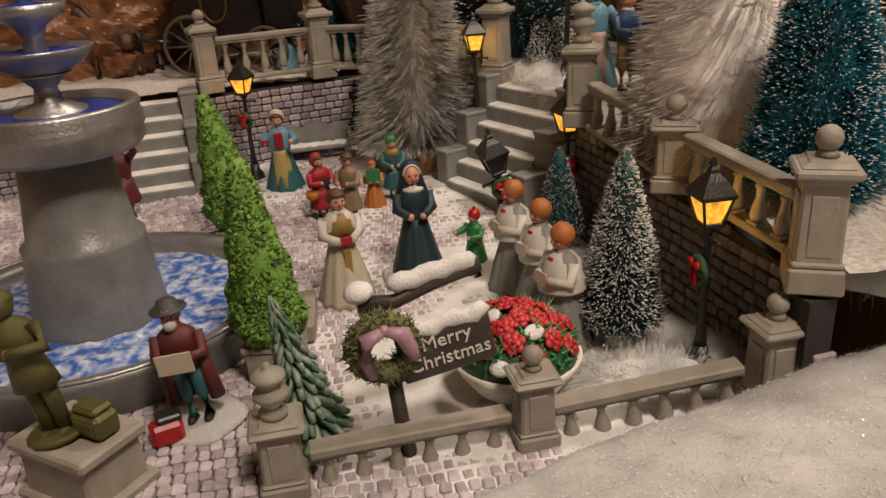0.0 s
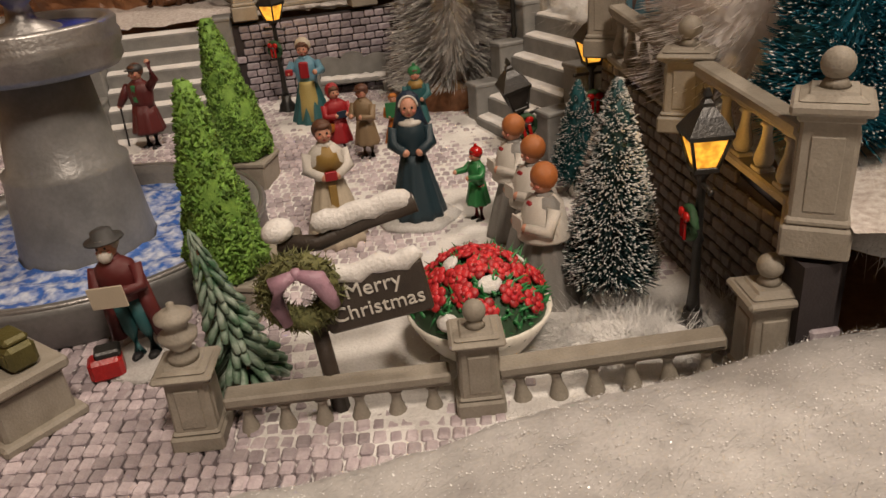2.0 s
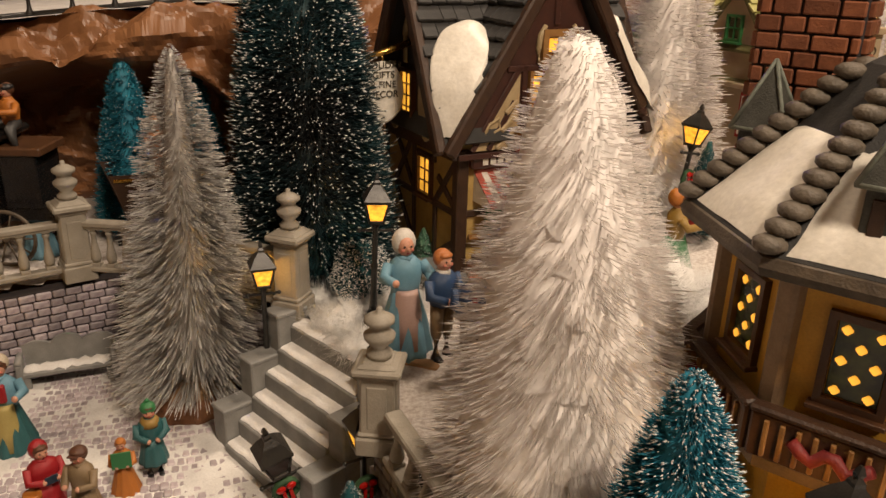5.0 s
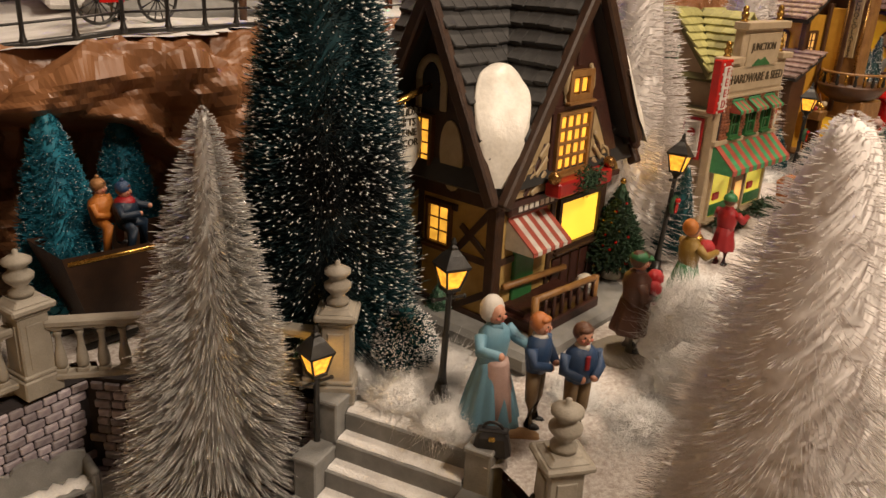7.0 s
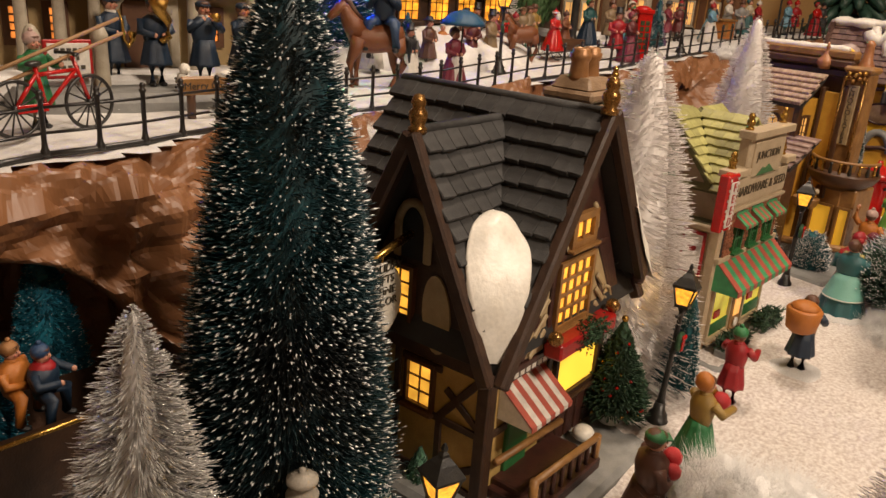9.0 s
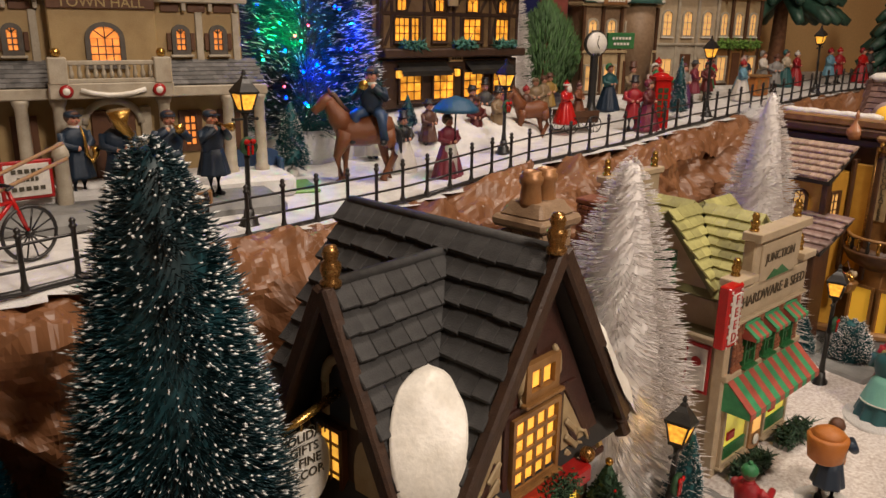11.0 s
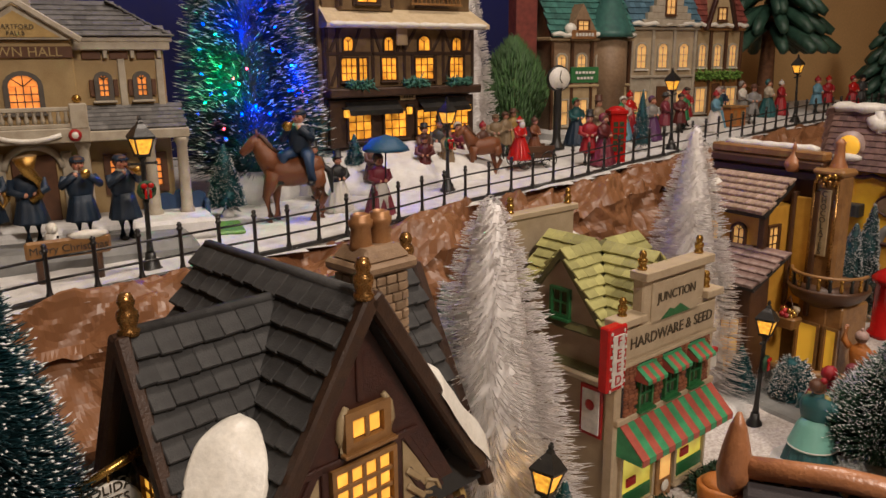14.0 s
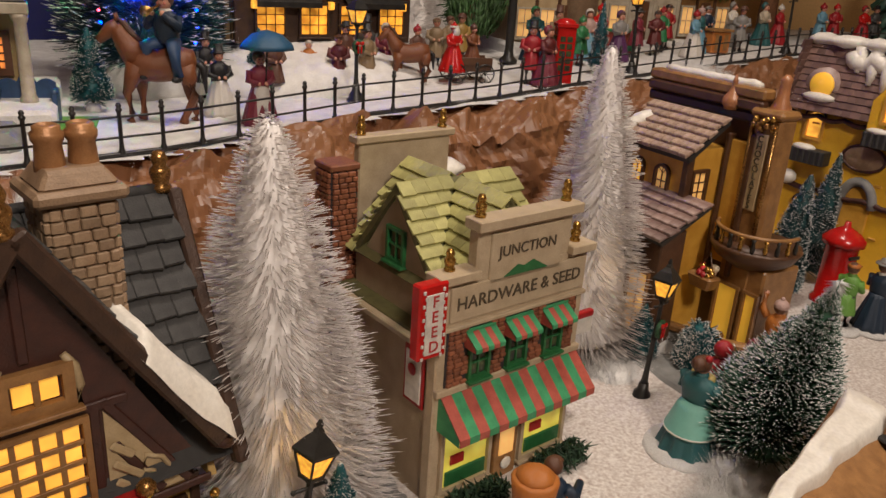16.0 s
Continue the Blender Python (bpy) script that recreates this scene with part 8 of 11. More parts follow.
stones(ch, face(0.248, 0.0445, 0), -0.0125, 0.0125, 0.18, 0.345, 0.009, 0.0075, "stone_tan_joined", 0, name="stonework", seed=4)
part("side_wall", Solid().box((0.002, 0.066, 0.120), (0.006, 0.120, 0.236), "plaster_inn", 0.001), g, "half-timbered side wall")
beams(g, face(-0.0012, 0.126, 0, -90), [(0, 0.0, 0, 0.235), (0.06, 0, 0.06, 0.235), (0.118, 0, 0.118, 0.235), (0, 0.075, 0.118, 0.075), (0, 0.16, 0.118, 0.16), (0, 0.08, 0.058, 0.155), (0.062, 0.0, 0.116, 0.07)], "timber", 0.006)

# ---------------------------------------------------------------- row of small houses


def row_house(x, y, z, w, d, h, deg, name, label, wall, trim, roof, style):
    g = thing(name, label, "house", at(x, y, z, deg), "row of houses")
    part("body", Solid().box((w / 2, d / 2, h / 2), (w, d, h), wall, 0.001), g)
    part("ground_slab", Solid().box((w / 2, d / 2 - 0.01, -0.010), (w + 0.02, d + 0.05, 0.030), "snow", 0.006), g, "snowy base")
    f = face(0, -0.0005, 0)
    part("ground_front", Solid().box((w / 2, -0.001, h * 0.24), (w * 0.98, 0.004, h * 0.46), trim, 0.001), g)
    n = 4 if w > 0.15 else 3
    for i in range(n):
        xx = w * (i + 0.5) / n
        window(g, f, xx, h * 0.58, w / n * 0.42, h * 0.20, 2, 3, "window_faint", "hall_trim", border=0.003, arch=True, sill_key="snow_paint")
        if i == n // 2:
            part("door", Solid().box((xx, -0.0045, h * 0.20), (w / n * 0.5, 0.003, h * 0.38), "frame_brown", 0.0006), g)
        else:
            window(g, f, xx, h * 0.08, w / n * 0.6, h * 0.26, 2, 2, "window_faint", "hall_trim", border=0.003, out=0.003)
    for i in range(n + 1):
        part("pilaster", Solid().box((w * i / n, -0.003, h * 0.5), (0.006, 0.006, h * 0.96), "choc_brown" if style != "stepped" else trim, 0.001), g)
    part("eave_snow", Solid().tube([(-0.006 + (w + 0.012) * k / 12, -0.012, h + 0.004 + 0.002 * math.sin(k * 2.1)) for k in range(13)], [0.003 + 0.0018 * abs(math.sin(k * 1.3)) for k in range(13)], "snow_paint", 8), g, "snow along the eave")
    part("string_course", Solid().box((w / 2, -0.003, h * 0.49), (w * 1.02, 0.008, 0.005), trim, 0.001), g)
    part("eave_board", Solid().box((w / 2, d / 2, h - 0.003), (w + 0.014, d + 0.016, 0.007), trim, 0.0015), g)
    rh = h * 0.55
    for sy, flip in ((-1, 1), (1, -1)):
        yy = -0.010 if sy < 0 else d + 0.010
        c = [(-0.006, d / 2, h + rh), (w + 0.006, d / 2, h + rh), (w + 0.006, yy, h), (-0.006, yy, h)]
        r = part("roof", Solid().plate(c[::-1] if sy < 0 else c, 0.004, "slate_board"), g)
        tiles(r, (-0.006, yy, h) if sy < 0 else (w + 0.006, yy, h), (-sy, 0, 0), (0, -sy * (d / 2 + 0.01), rh), w + 0.012, math.hypot(d / 2 + 0.01, rh), 9, int(w / 0.011), roof, joined=True, thick=0.002)
    for sx in (0, 1):
        gable(g, face(sx * w, d / 2, 0, 90 if sx else -90), d / 2, h - 0.002, h + rh - 0.004, wall)
    if style == "turret":
        part("turret", Solid().lathe([(0.030, 0.002), (0.032, h * 0.5), (0.034, h * 0.52), (0.033, h + 0.002)], wall, 16, (w * 0.76, 0.006, 0)).lathe([q for k in range(9) for q in ((0.042 * (1 - k / 9.5) + 0.002, h + rh * 1.1 * k / 9), (0.042 * (1 - (k + 0.6) / 9.5) + 0.002, h + rh * 1.1 * (k + 0.95) / 9))], roof, 16, (w * 0.76, 0.006, 0)), g, "small turret with a teal cone")
        gable(g, face(w * 0.34, -0.012, 0), 0.036, h, h + rh * 0.62, wall, "dormer_gable", 0.03)
        window(g, face(w * 0.34, -0.0125, 0), 0, h + 0.012, 0.022, 0.016, 2, 2, "window_faint", "frame_brown")
        part("dormer_snow", Solid().ball((w * 0.20, -0.008, h + 0.014), 0.012, "snow_paint", 10, (1, 0.8, 0.9)), g)
        part("name_board", Solid().box((w * 0.34, -0.016, h + 0.004), (0.052, 0.004, 0.016), "terracotta", 0.001), g)
        bars(g, face(w * 0.34, -0.0185, 0), 0, h + 0.004, 0.04, 0.006, "letters", 6)
    elif style == "stepped":
        for k in range(6):
            part("gable_step", Solid().box((w * 0.52, -0.008, h + 0.006 + k * 0.0125), (w * (0.80 - k * 0.125), 0.010, 0.0125), trim, 0.001), g)
        window(g, face(0, -0.0135, 0), w * 0.52, h + 0.022, 0.020, 0.026, 2, 2, "window_faint", "frame_brown", arch=True)
        part("name_band", Solid().box((w * 0.52, -0.0145, h + 0.006), (w * 0.42, 0.003, 0.012), trim, 0.0006), g)
        part("chimney", Solid().box((w * 0.08, d * 0.5, h + rh * 0.9), (0.026, 0.024, rh * 0.8), "stone_tan", 0.002).box((w * 0.08, d * 0.5, h + rh * 1.32), (0.032, 0.03, 0.008), "snow_paint", 0.002), g, "stone chimney with a snow cap")
    else:
        gable(g, face(w * 0.45, -0.014, 0), 0.030, h, h + rh * 1.05, wall, "front_gable", 0.04)
        for sx in (-1, 1):
            A, B = Vector((w * 0.45 + sx * 0.036, -0.016, h - 0.006)), Vector((w * 0.45, -0.016, h + rh * 1.12))
            m = Matrix.Translation((A + B) / 2) @ (B - A).to_track_quat("X", "Z").to_matrix().to_4x4()
            part("bargeboard", Solid().box((0, 0, 0), ((B - A).length, 0.010, 0.007), "timber_red", 0.001), g, m=m)
        window(g, face(w * 0.45, -0.0145, 0), 0, h + 0.014, 0.018, 0.022, 2, 2, "window_faint", "frame_brown")
        n = 420
        R = rng(3)
        P = np.stack([R.uniform(0, w, n), R.uniform(-0.016, -0.004, n), R.uniform(h * 0.44, h * 0.52, n)], 1)
        part("garland", spike_mesh("garland", [spikes(P, R.normal(0, 0.005, (n, 3)), np.full(n, 0.002), None, np.zeros(n, int))], ["topiary"]), g, "green garland along the front", "stuff")
    return g


row_house(0.925, 1.585, 0.356, 0.170, 0.10, 0.170, -2, "teal_roofed_house", "brown shop house with a teal tiled roof and turret", "stone_tan", "plaster_cream", "tile_teal", "turret")
row_house(1.112, 1.595, 0.362, 0.150, 0.10, 0.185, -4, "step_gabled_house", "cream stone house with a stepped gable and blue roof", "tan_trim", "hall_trim", "tile_blue", "stepped")
row_house(1.268, 1.590, 0.366, 0.112, 0.09, 0.180, -6, "red_roofed_house", "narrow timbered house with red roof and green garland", "plaster_cream", "choc_light", "tile_red", "gable")
part_ch = Solid().box((0, 0, 0.115), (0.045, 0.03, 0.23), "tile_red", 0.002)
single("brick_chimney", part_ch, "dark red brick chimney stack beside the teal roof", "chimney", at(0.895, 1.635, 0.37))

# ---------------------------------------------------------------- chocolate shop
reg("tile_frosted", (0.50, 0.37, 0.29), 0.55, col2=(0.24, 0.15, 0.10), scale=300, bump=0.5, object_random=0.15)
reg("copper_paint", (0.46, 0.20, 0.085), 0.35, col2=(0.30, 0.12, 0.05), scale=120, bump=0.3, spec=0.7)
M["window_amber"] = glow("window_amber", (1.0, 0.55, 0.05), 0.27, 0.8, 60)
g = thing("chocolate_shop", "brown chocolate shop with a tall corner sign and dark roofs", "house", at(0.800, 1.045, 0.132, -84))
part("ground_slab", Solid().box((0.075, 0.020, 0.0), (0.21, 0.20, 0.012), "step_stone", 0.003), g)
part("wing", Solid().box((0.042, 0.000, 0.100), (0.078, 0.052, 0.200), "orange_wall", 0.001), g, "orange-brown wing")
part("main_block", Solid().box((0.040, 0.036, 0.125), (0.136, 0.022, 0.250), "choc_brown", 0.002).box((0.044, 0.060, 0.095), (0.120, 0.040, 0.190), "choc_brown", 0.002), g, "tall dark brown main block")
part("side_panel", Solid().box((0.098, 0.0230, 0.150), (0.030, 0.006, 0.120), "orange_wall", 0.001), g, "orange painted wall beside the sign")
part("panel_post", Solid().box((0.0845, 0.021, 0.150), (0.005, 0.010, 0.130), "choc_brown", 0.001).box((0.112, 0.021, 0.150), (0.006, 0.010, 0.140), "choc_brown", 0.001), g)
# steep ridge under snow
for y, z, d, k in ((0.026, 0.2545, 0.016, "choc_light"), (0.022, 0.244, 0.010, "choc_brown"), (0.030, 0.233, 0.020, "timber")):
    part("ridge_beam", Solid().box((0.042, y, z), (0.144, d, 0.010), k, 0.002), g)
part("ridge_snow", Solid().tube([(-0.018 + 0.0098 * k, 0.030 + 0.002 * math.sin(k * 1.9), 0.2605) for k in range(13)], [0.0035 + 0.0016 * abs(math.sin(k * 1.3)) for k in range(13)], "snow_paint", 8), g, "snow along the ridge")
# wing roof
r = part("wing_roof", Solid().plate([(-0.006, -0.036, 0.194), (0.088, -0.036, 0.194), (0.088, 0.010, 0.228), (-0.006, 0.010, 0.228)], 0.005, "slate_board"), g, "brown tiled roof with frosted tiles")
tiles(r, (-0.006, -0.036, 0.194), (1, 0, 0), (0, 0.046, 0.034), 0.094, 0.0572, 6, 8, "tile_frosted", thick=0.0030)
snow_blob(g, [(-0.006 + 0.002 * k, -0.034 + 0.006 * k, 0.200 + 0.004 * k) for k in range(6)], 0.0085, 0.8)
fw = face(0, -0.0265, 0)
window(g, fw, 0.018, 0.148, 0.014, 0.024, 2, 3, "window_lit", "choc_brown", border=0.003, arch=True)
window(g, fw, 0.052, 0.148, 0.014, 0.024, 2, 3, "window_dim", "choc_brown", border=0.003, arch=True)
window(g, face(0.0815, -0.010, 0, 90), 0.0, 0.150, 0.016, 0.028, 2, 3, "window_dim", "choc_brown", border=0.003)
part("wing_post", Solid().box((0.081, -0.026, 0.100), (0.008, 0.008, 0.196), "choc_brown", 0.001).box((0.003, -0.026, 0.100), (0.008, 0.008, 0.196), "choc_brown", 0.001), g)
# shop front below
part("shop_front", Solid().box((0.052, -0.046, 0.064), (0.092, 0.030, 0.128), "choc_brown", 0.001), g, "dark brown shop front")
r = part("shop_roof", Solid().plate([(0.002, -0.078, 0.126), (0.112, -0.078, 0.126), (0.112, -0.022, 0.156), (0.002, -0.022, 0.156)], 0.004, "slate_board"), g, "dark lean-to roof")
tiles(r, (0.002, -0.078, 0.126), (1, 0, 0), (0, 0.056, 0.030), 0.110, 0.0635, 6, 10, "tile_brown", thick=0.0024)
snow_blob(g, [(0.010 + 0.009 * k, -0.074 + 0.002 * (k % 2), 0.133) for k in range(7)], 0.010, 0.5)
part("name_board", Solid().box((0.034, -0.0640, 0.108), (0.060, 0.004, 0.020), "snow_paint", 0.001), g, "cream name board")
writing(g, "CAFE", Matrix.Translation((0.034, -0.0664, 0.108)) @ rx, 0.015, "letters_dark")
fs2 = face(0, -0.0612, 0)
window(g, fs2, 0.026, 0.030, 0.030, 0.050, 3, 3, "window_dim", "choc_light", border=0.002)
window(g, fs2, 0.076, 0.020, 0.024, 0.064, 2, 3, "window_dim", "choc_light", border=0.002, sill=False)
# corner pier with the lettered plate
part("corner_sign", Solid().box((0.122, 0.030, 0.150), (0.030, 0.022, 0.175), "choc_light", 0.003).box((0.122, 0.028, 0.240), (0.036, 0.028, 0.008), "choc_light", 0.003), g, "tall light brown sign pier")
part("sign_plate", Solid().box((0.120, 0.0180, 0.186), (0.014, 0.002, 0.072), "plaster_cream", 0.001), g, "cream lettered plate")
for k, c in enumerate("CHOCOLATES"):
    writing(g, c, Matrix.Translation((0.120, 0.0167, 0.217 - k * 0.0069)) @ rx, 0.0088, "letters_dark")
for sx in (-1, 1):
    part("pier_edge", Solid().tube([(0.120 + sx * 0.0125, 0.018, 0.105), (0.120 + sx * 0.0125, 0.018, 0.232)], 0.0022, "gold", 6), g)
R = rng(91)
for k in range(14):
    part("sign_ornament", Solid().ball((0.110 + 0.0018 * k, 0.016 + 0.004 * math.sin(k * 2), 0.229 + 0.006 * math.sin(k * 1.1) + 0.0004 * k), 0.0030, ("brass", "gold")[k % 2], 8), g)
part("spire", Solid().lathe([(0.006, 0.236), (0.0095, 0.243), (0.0085, 0.247), (0.0035, 0.254), (0.0018, 0.260), (0.0026, 0.262), (0.0008, 0.268)], "copper_paint", 14, (0.078, 0.020, 0)), g, "copper-coloured turret cap")
part("spire", Solid().lathe([(0.008, 0.228), (0.0096, 0.236), (0.0092, 0.245), (0.0056, 0.253), (0.0046, 0.267), (0.0055, 0.270), (0.002, 0.274)], "copper_paint", 16, (0.121, 0.034, 0)), g, "copper-coloured bottle spire")
# round balcony over the yellow doorway
part("balcony", Solid().lathe([(0.020, 0.094), (0.036, 0.104), (0.042, 0.114), (0.0415, 0.117)], "choc_brown", 22, (0.124, 0.036, 0)), g, "round dark balcony")
for k in range(13):
    a = math.pi * (0.95 + 1.1 * k / 12)
    part("balcony_post", Solid().lathe([(0.0016, 0.116), (0.0026, 0.121), (0.0014, 0.127), (0.0028, 0.131)], "brass" if k % 2 else "black", 6, (0.124 + 0.038 * math.cos(a), 0.036 + 0.038 * math.sin(a), 0)), g)
part("balcony_rail", Solid().tube([(0.124 + 0.038 * math.cos(math.pi * (0.93 + 1.14 * k / 16)), 0.036 + 0.038 * math.sin(math.pi * (0.93 + 1.14 * k / 16)), 0.132) for k in range(17)], 0.0020, "choc_light", 6), g)
part("door_block", Solid().box((0.126, 0.045, 0.050), (0.052, 0.050, 0.096), "choc_light", 0.002), g)
window(g, face(0, 0.0195, 0), 0.116, 0.012, 0.022, 0.060, 1, 1, "window_amber", "choc_light", border=0.003, sill=False)
window(g, face(0, 0.0195, 0), 0.143, 0.012, 0.012, 0.060, 1, 1, "window_amber", "choc_light", border=0.003, sill=False)
tub = part("flower_tub", Solid().box((0.104, -0.004, 0.076), (0.024, 0.014, 0.014), "choc_light", 0.002, taper=1.25), g, "brown hanging flower tub")
part("tub_string", Solid().tube([(0.094, -0.004, 0.083), (0.104, 0.0, 0.104), (0.114, -0.004, 0.083)], 0.0009, "choc_brown", 5), tub)
s = Solid()
R = rng(14)
for k in range(18):
    s.ball((R.uniform(0.093, 0.115), R.uniform(-0.010, 0.003), R.uniform(0.083, 0.091)), 0.0036, ("brass", "cream", "red_flower")[k % 3], 6)
part("tub_bouquet", s, tub)
# plank rail of the porch, on the street side
for x0, y0, x1, y1 in ((0.088, -0.030, 0.140, -0.012), (0.140, -0.012, 0.176, 0.016)):
    q = Matrix.Translation(((x0 + x1) / 2, (y0 + y1) / 2, 0)) @ Matrix.Rotation(math.atan2(y1 - y0, x1 - x0), 4, "Z")
    L = math.hypot(x1 - x0, y1 - y0)
    part("porch_wall", Solid().box((0, 0, 0.012), (L, 0.004, 0.024), "step_stone", 0.001), g, "grey low porch wall", m=q)
    part("porch_rail", Solid().box((0, 0, 0.028), (L + 0.006, 0.010, 0.008), "choc_light", 0.002), g, "light brown rail", m=q)
for x, y in ((0.088, -0.030), (0.140, -0.012)):
    part("porch_knob", Solid().ball((x, y, 0.035), 0.0050, "gold", 8), g)

# ---------------------------------------------------------------- yellow house
g = thing("yellow_house", "bright yellow house with brown tiled mansard and snow", "house", at(1.100, 1.133, 0.120, -77))
part("body", Solid().box((0.13, 0.06, 0.1075), (0.26, 0.12, 0.215), "yellow_wall", 0.002), g, "yellow painted walls")
f = face(0, -0.0005, 0)
for x, z in ((0.028, 0.182), (0.168, 0.150), (0.226, 0.150), (0.036, 0.074)):
    window(g, f, x, z, 0.018, 0.024, 1, 1, "window_lit", "orange_wall", border=0.0035, arch=True, sill=False)
    part("window_edge", Solid().tube([(x + 0.0135 * math.cos(a), -0.0035, z + 0.024 + 0.012 * math.sin(a)) for a in [k * math.pi / 8 for k in range(9)]], 0.0014, "timber_red", 6), g)
for x, z in ((0.034, 0.160), (0.118, 0.196), (0.196, 0.130)):
    bx = part("window_box", Solid().box((x, -0.010, z), (0.046, 0.018, 0.018), "slate_board", 0.001), g, "dark slatted window box")
    for k in range(6):
        part("box_slat", Solid().box((x - 0.019 + 0.0076 * k, -0.0195, z), (0.003, 0.002, 0.016), "slate", 0.0004), bx)
    part("box_snow", Solid().ball((x - 0.008, -0.012, z + 0.010), 0.010, "snow_paint", 8, (1.6, 0.9, 0.45)), bx)
part("wall_snow", Solid().ball((0.010, -0.008, 0.128), 0.012, "snow_paint", 10, (1.1, 0.8, 0.8)), g, "lump of snow on the wall")
part("oval_sign", Solid().lathe([(0.018, 0), (0.020, 0.001), (0.017, 0.003)], "stone_tan", 24, m=Matrix.Translation((0.097, -0.001, 0.170)) @ Matrix.Diagonal((1.3, 1, 0.80, 1)) @ rx), g, "brown oval sign")
part("oval_rim", Solid().tube([(0.097 + 0.0255 * math.cos(a), -0.003, 0.170 + 0.0155 * math.sin(a)) for a in [k * math.pi / 12 for k in range(24)]], 0.0018, "timber_red", 6, closed=True), g)
part("string_course", Solid().tube([(-0.002 + 0.0135 * k, -0.004, 0.118 + 0.002 * math.sin(k * 1.7)) for k in range(20)], 0.0036, "timber_red", 6), g)
part("door_arch", Solid().tube([(0.100 + 0.020 * math.cos(a), -0.003, 0.112 + 0.030 * math.sin(a)) for a in [k * math.pi / 12 for k in range(13)]] + [(0.080, -0.003, 0.050)], 0.0058, "step_stone", 8).box((0.100, -0.001, 0.080), (0.034, 0.004, 0.110), "orange_wall", 0.001), g, "grey stone door arch")
R = rng(17)
for k in range(16):
    part("brick_patch", Solid().box((R.uniform(0.01, 0.24), -0.0006, R.uniform(0.03, 0.20)), (R.uniform(0.006, 0.011), 0.002, 0.003), "orange_wall", 0.0006), g)
part("cornice", Solid().tube([(-0.004 + k * 0.0068, -0.005, 0.210 - 0.0045 * abs(math.sin(k * 0.62))) for k in range(40)], 0.0032, "timber_red", 6), g, "dark red scalloped trim")
r = part("roof", Solid().add([(-0.006, -0.010, 0.215), (0.266, -0.010, 0.215), (0.258, 0.014, 0.297), (-0.002, 0.014, 0.297), (0.266, 0.13, 0.215), (-0.006, 0.13, 0.215), (0.258, 0.10, 0.297), (-0.002, 0.10, 0.297)], [(0, 1, 2, 3), (1, 4, 6, 2), (4, 5, 7, 6), (5, 0, 3, 7), (3, 2, 6, 7)], "slate_board"), g, "steep brown mansard roof")
tiles(r, (-0.006, -0.010, 0.215), (1, 0, 0), (0, 0.024, 0.082), 0.272, 0.0855, 10, 24, "tile_brown_joined", lambda p: abs(p.x - 0.13) < 0.134, joined=True)
tiles(r, (-0.006, 0.13, 0.215), (0, -1, 0), (0.004, 0, 0.082), 0.14, 0.082, 10, 12, "tile_brown_joined", joined=True)
for x in (0.028, 0.205):
    d = part("dormer", Solid().tube([(x, -0.006, 0.247), (x, 0.026, 0.247)], 0.021, "tile_brown", 16), g, "rounded dormer")
    part("pane", Solid().lathe([(0.0155, 0), (0.0145, 0.002)], "window_amber", 20, m=Matrix.Translation((x, -0.0065, 0.247)) @ rx), d)
    part("dormer_snow", Solid().ball((x, -0.008, 0.232), 0.010, "snow_paint", 10, (2.2, 0.8, 0.6)), d)
part("gable", Solid().plate([(0.096, -0.014, 0.205), (0.150, -0.014, 0.205), (0.150, -0.014, 0.240), (0.123, -0.014, 0.278), (0.096, -0.014, 0.240)], 0.03, "yellow_wall"), g, "yellow gable")
window(g, face(0, -0.0142, 0), 0.123, 0.218, 0.020, 0.026, 1, 1, "window_lit", "orange_wall", border=0.0035, arch=True, sill=False)
snow_blob(g, [(-0.002 + 0.0128 * k, 0.014 + 0.005 * math.sin(k * 1.7), 0.299) for k in range(21)], 0.012, 0.6)
snow_blob(g, [(0.050 + 0.009 * k, 0.008, 0.284 - 0.006 * (k % 3)) for k in range(6)], 0.011, 0.9)
for x, h in ((0.060, 0.028), (0.078, 0.040), (0.096, 0.046)):
    part("snow_drip", Solid().tube([(x, 0.010, 0.294), (x + 0.001, 0.010 - 0.18 * h, 0.294 - h * 0.6), (x + 0.002, 0.010 - 0.3 * h, 0.294 - h)], [0.009, 0.007, 0.003], "snow_paint", 10), g)

# ---------------------------------------------------------------- octagonal house beside the wall
g = thing("octagonal_house", "ochre octagonal house with lattice windows and snowy roof", "house", at(0.301, 0.437, 0.054, -4))
reg("crimson_dull", (0.20, 0.014, 0.012), 0.6, col2=(0.11, 0.008, 0.008), scale=160, bump=0.5)
oc = lambda r, k, o=0.5: (r * math.cos((k + o) * math.pi / 4), r * math.sin((k + o) * math.pi / 4))
part("lower_wall", Solid().slab([oc(0.062, k) for k in range(8)], 0.022, 0.116, "orange_wall"), g, "ochre lower walls")
part("upper_wall", Solid().slab([oc(0.070, k) for k in range(8)], 0.116, 0.200, "orange_wall"), g, "ochre upper walls")
for z, r, h, k in ((0.112, 0.075, 0.008, "stone_tan"), (0.194, 0.074, 0.008, "choc_brown"), (0.022, 0.068, 0.010, "stone_tan")):
    part("band", Solid().slab([oc(r, i) for i in range(8)], z, z + h, k), g)
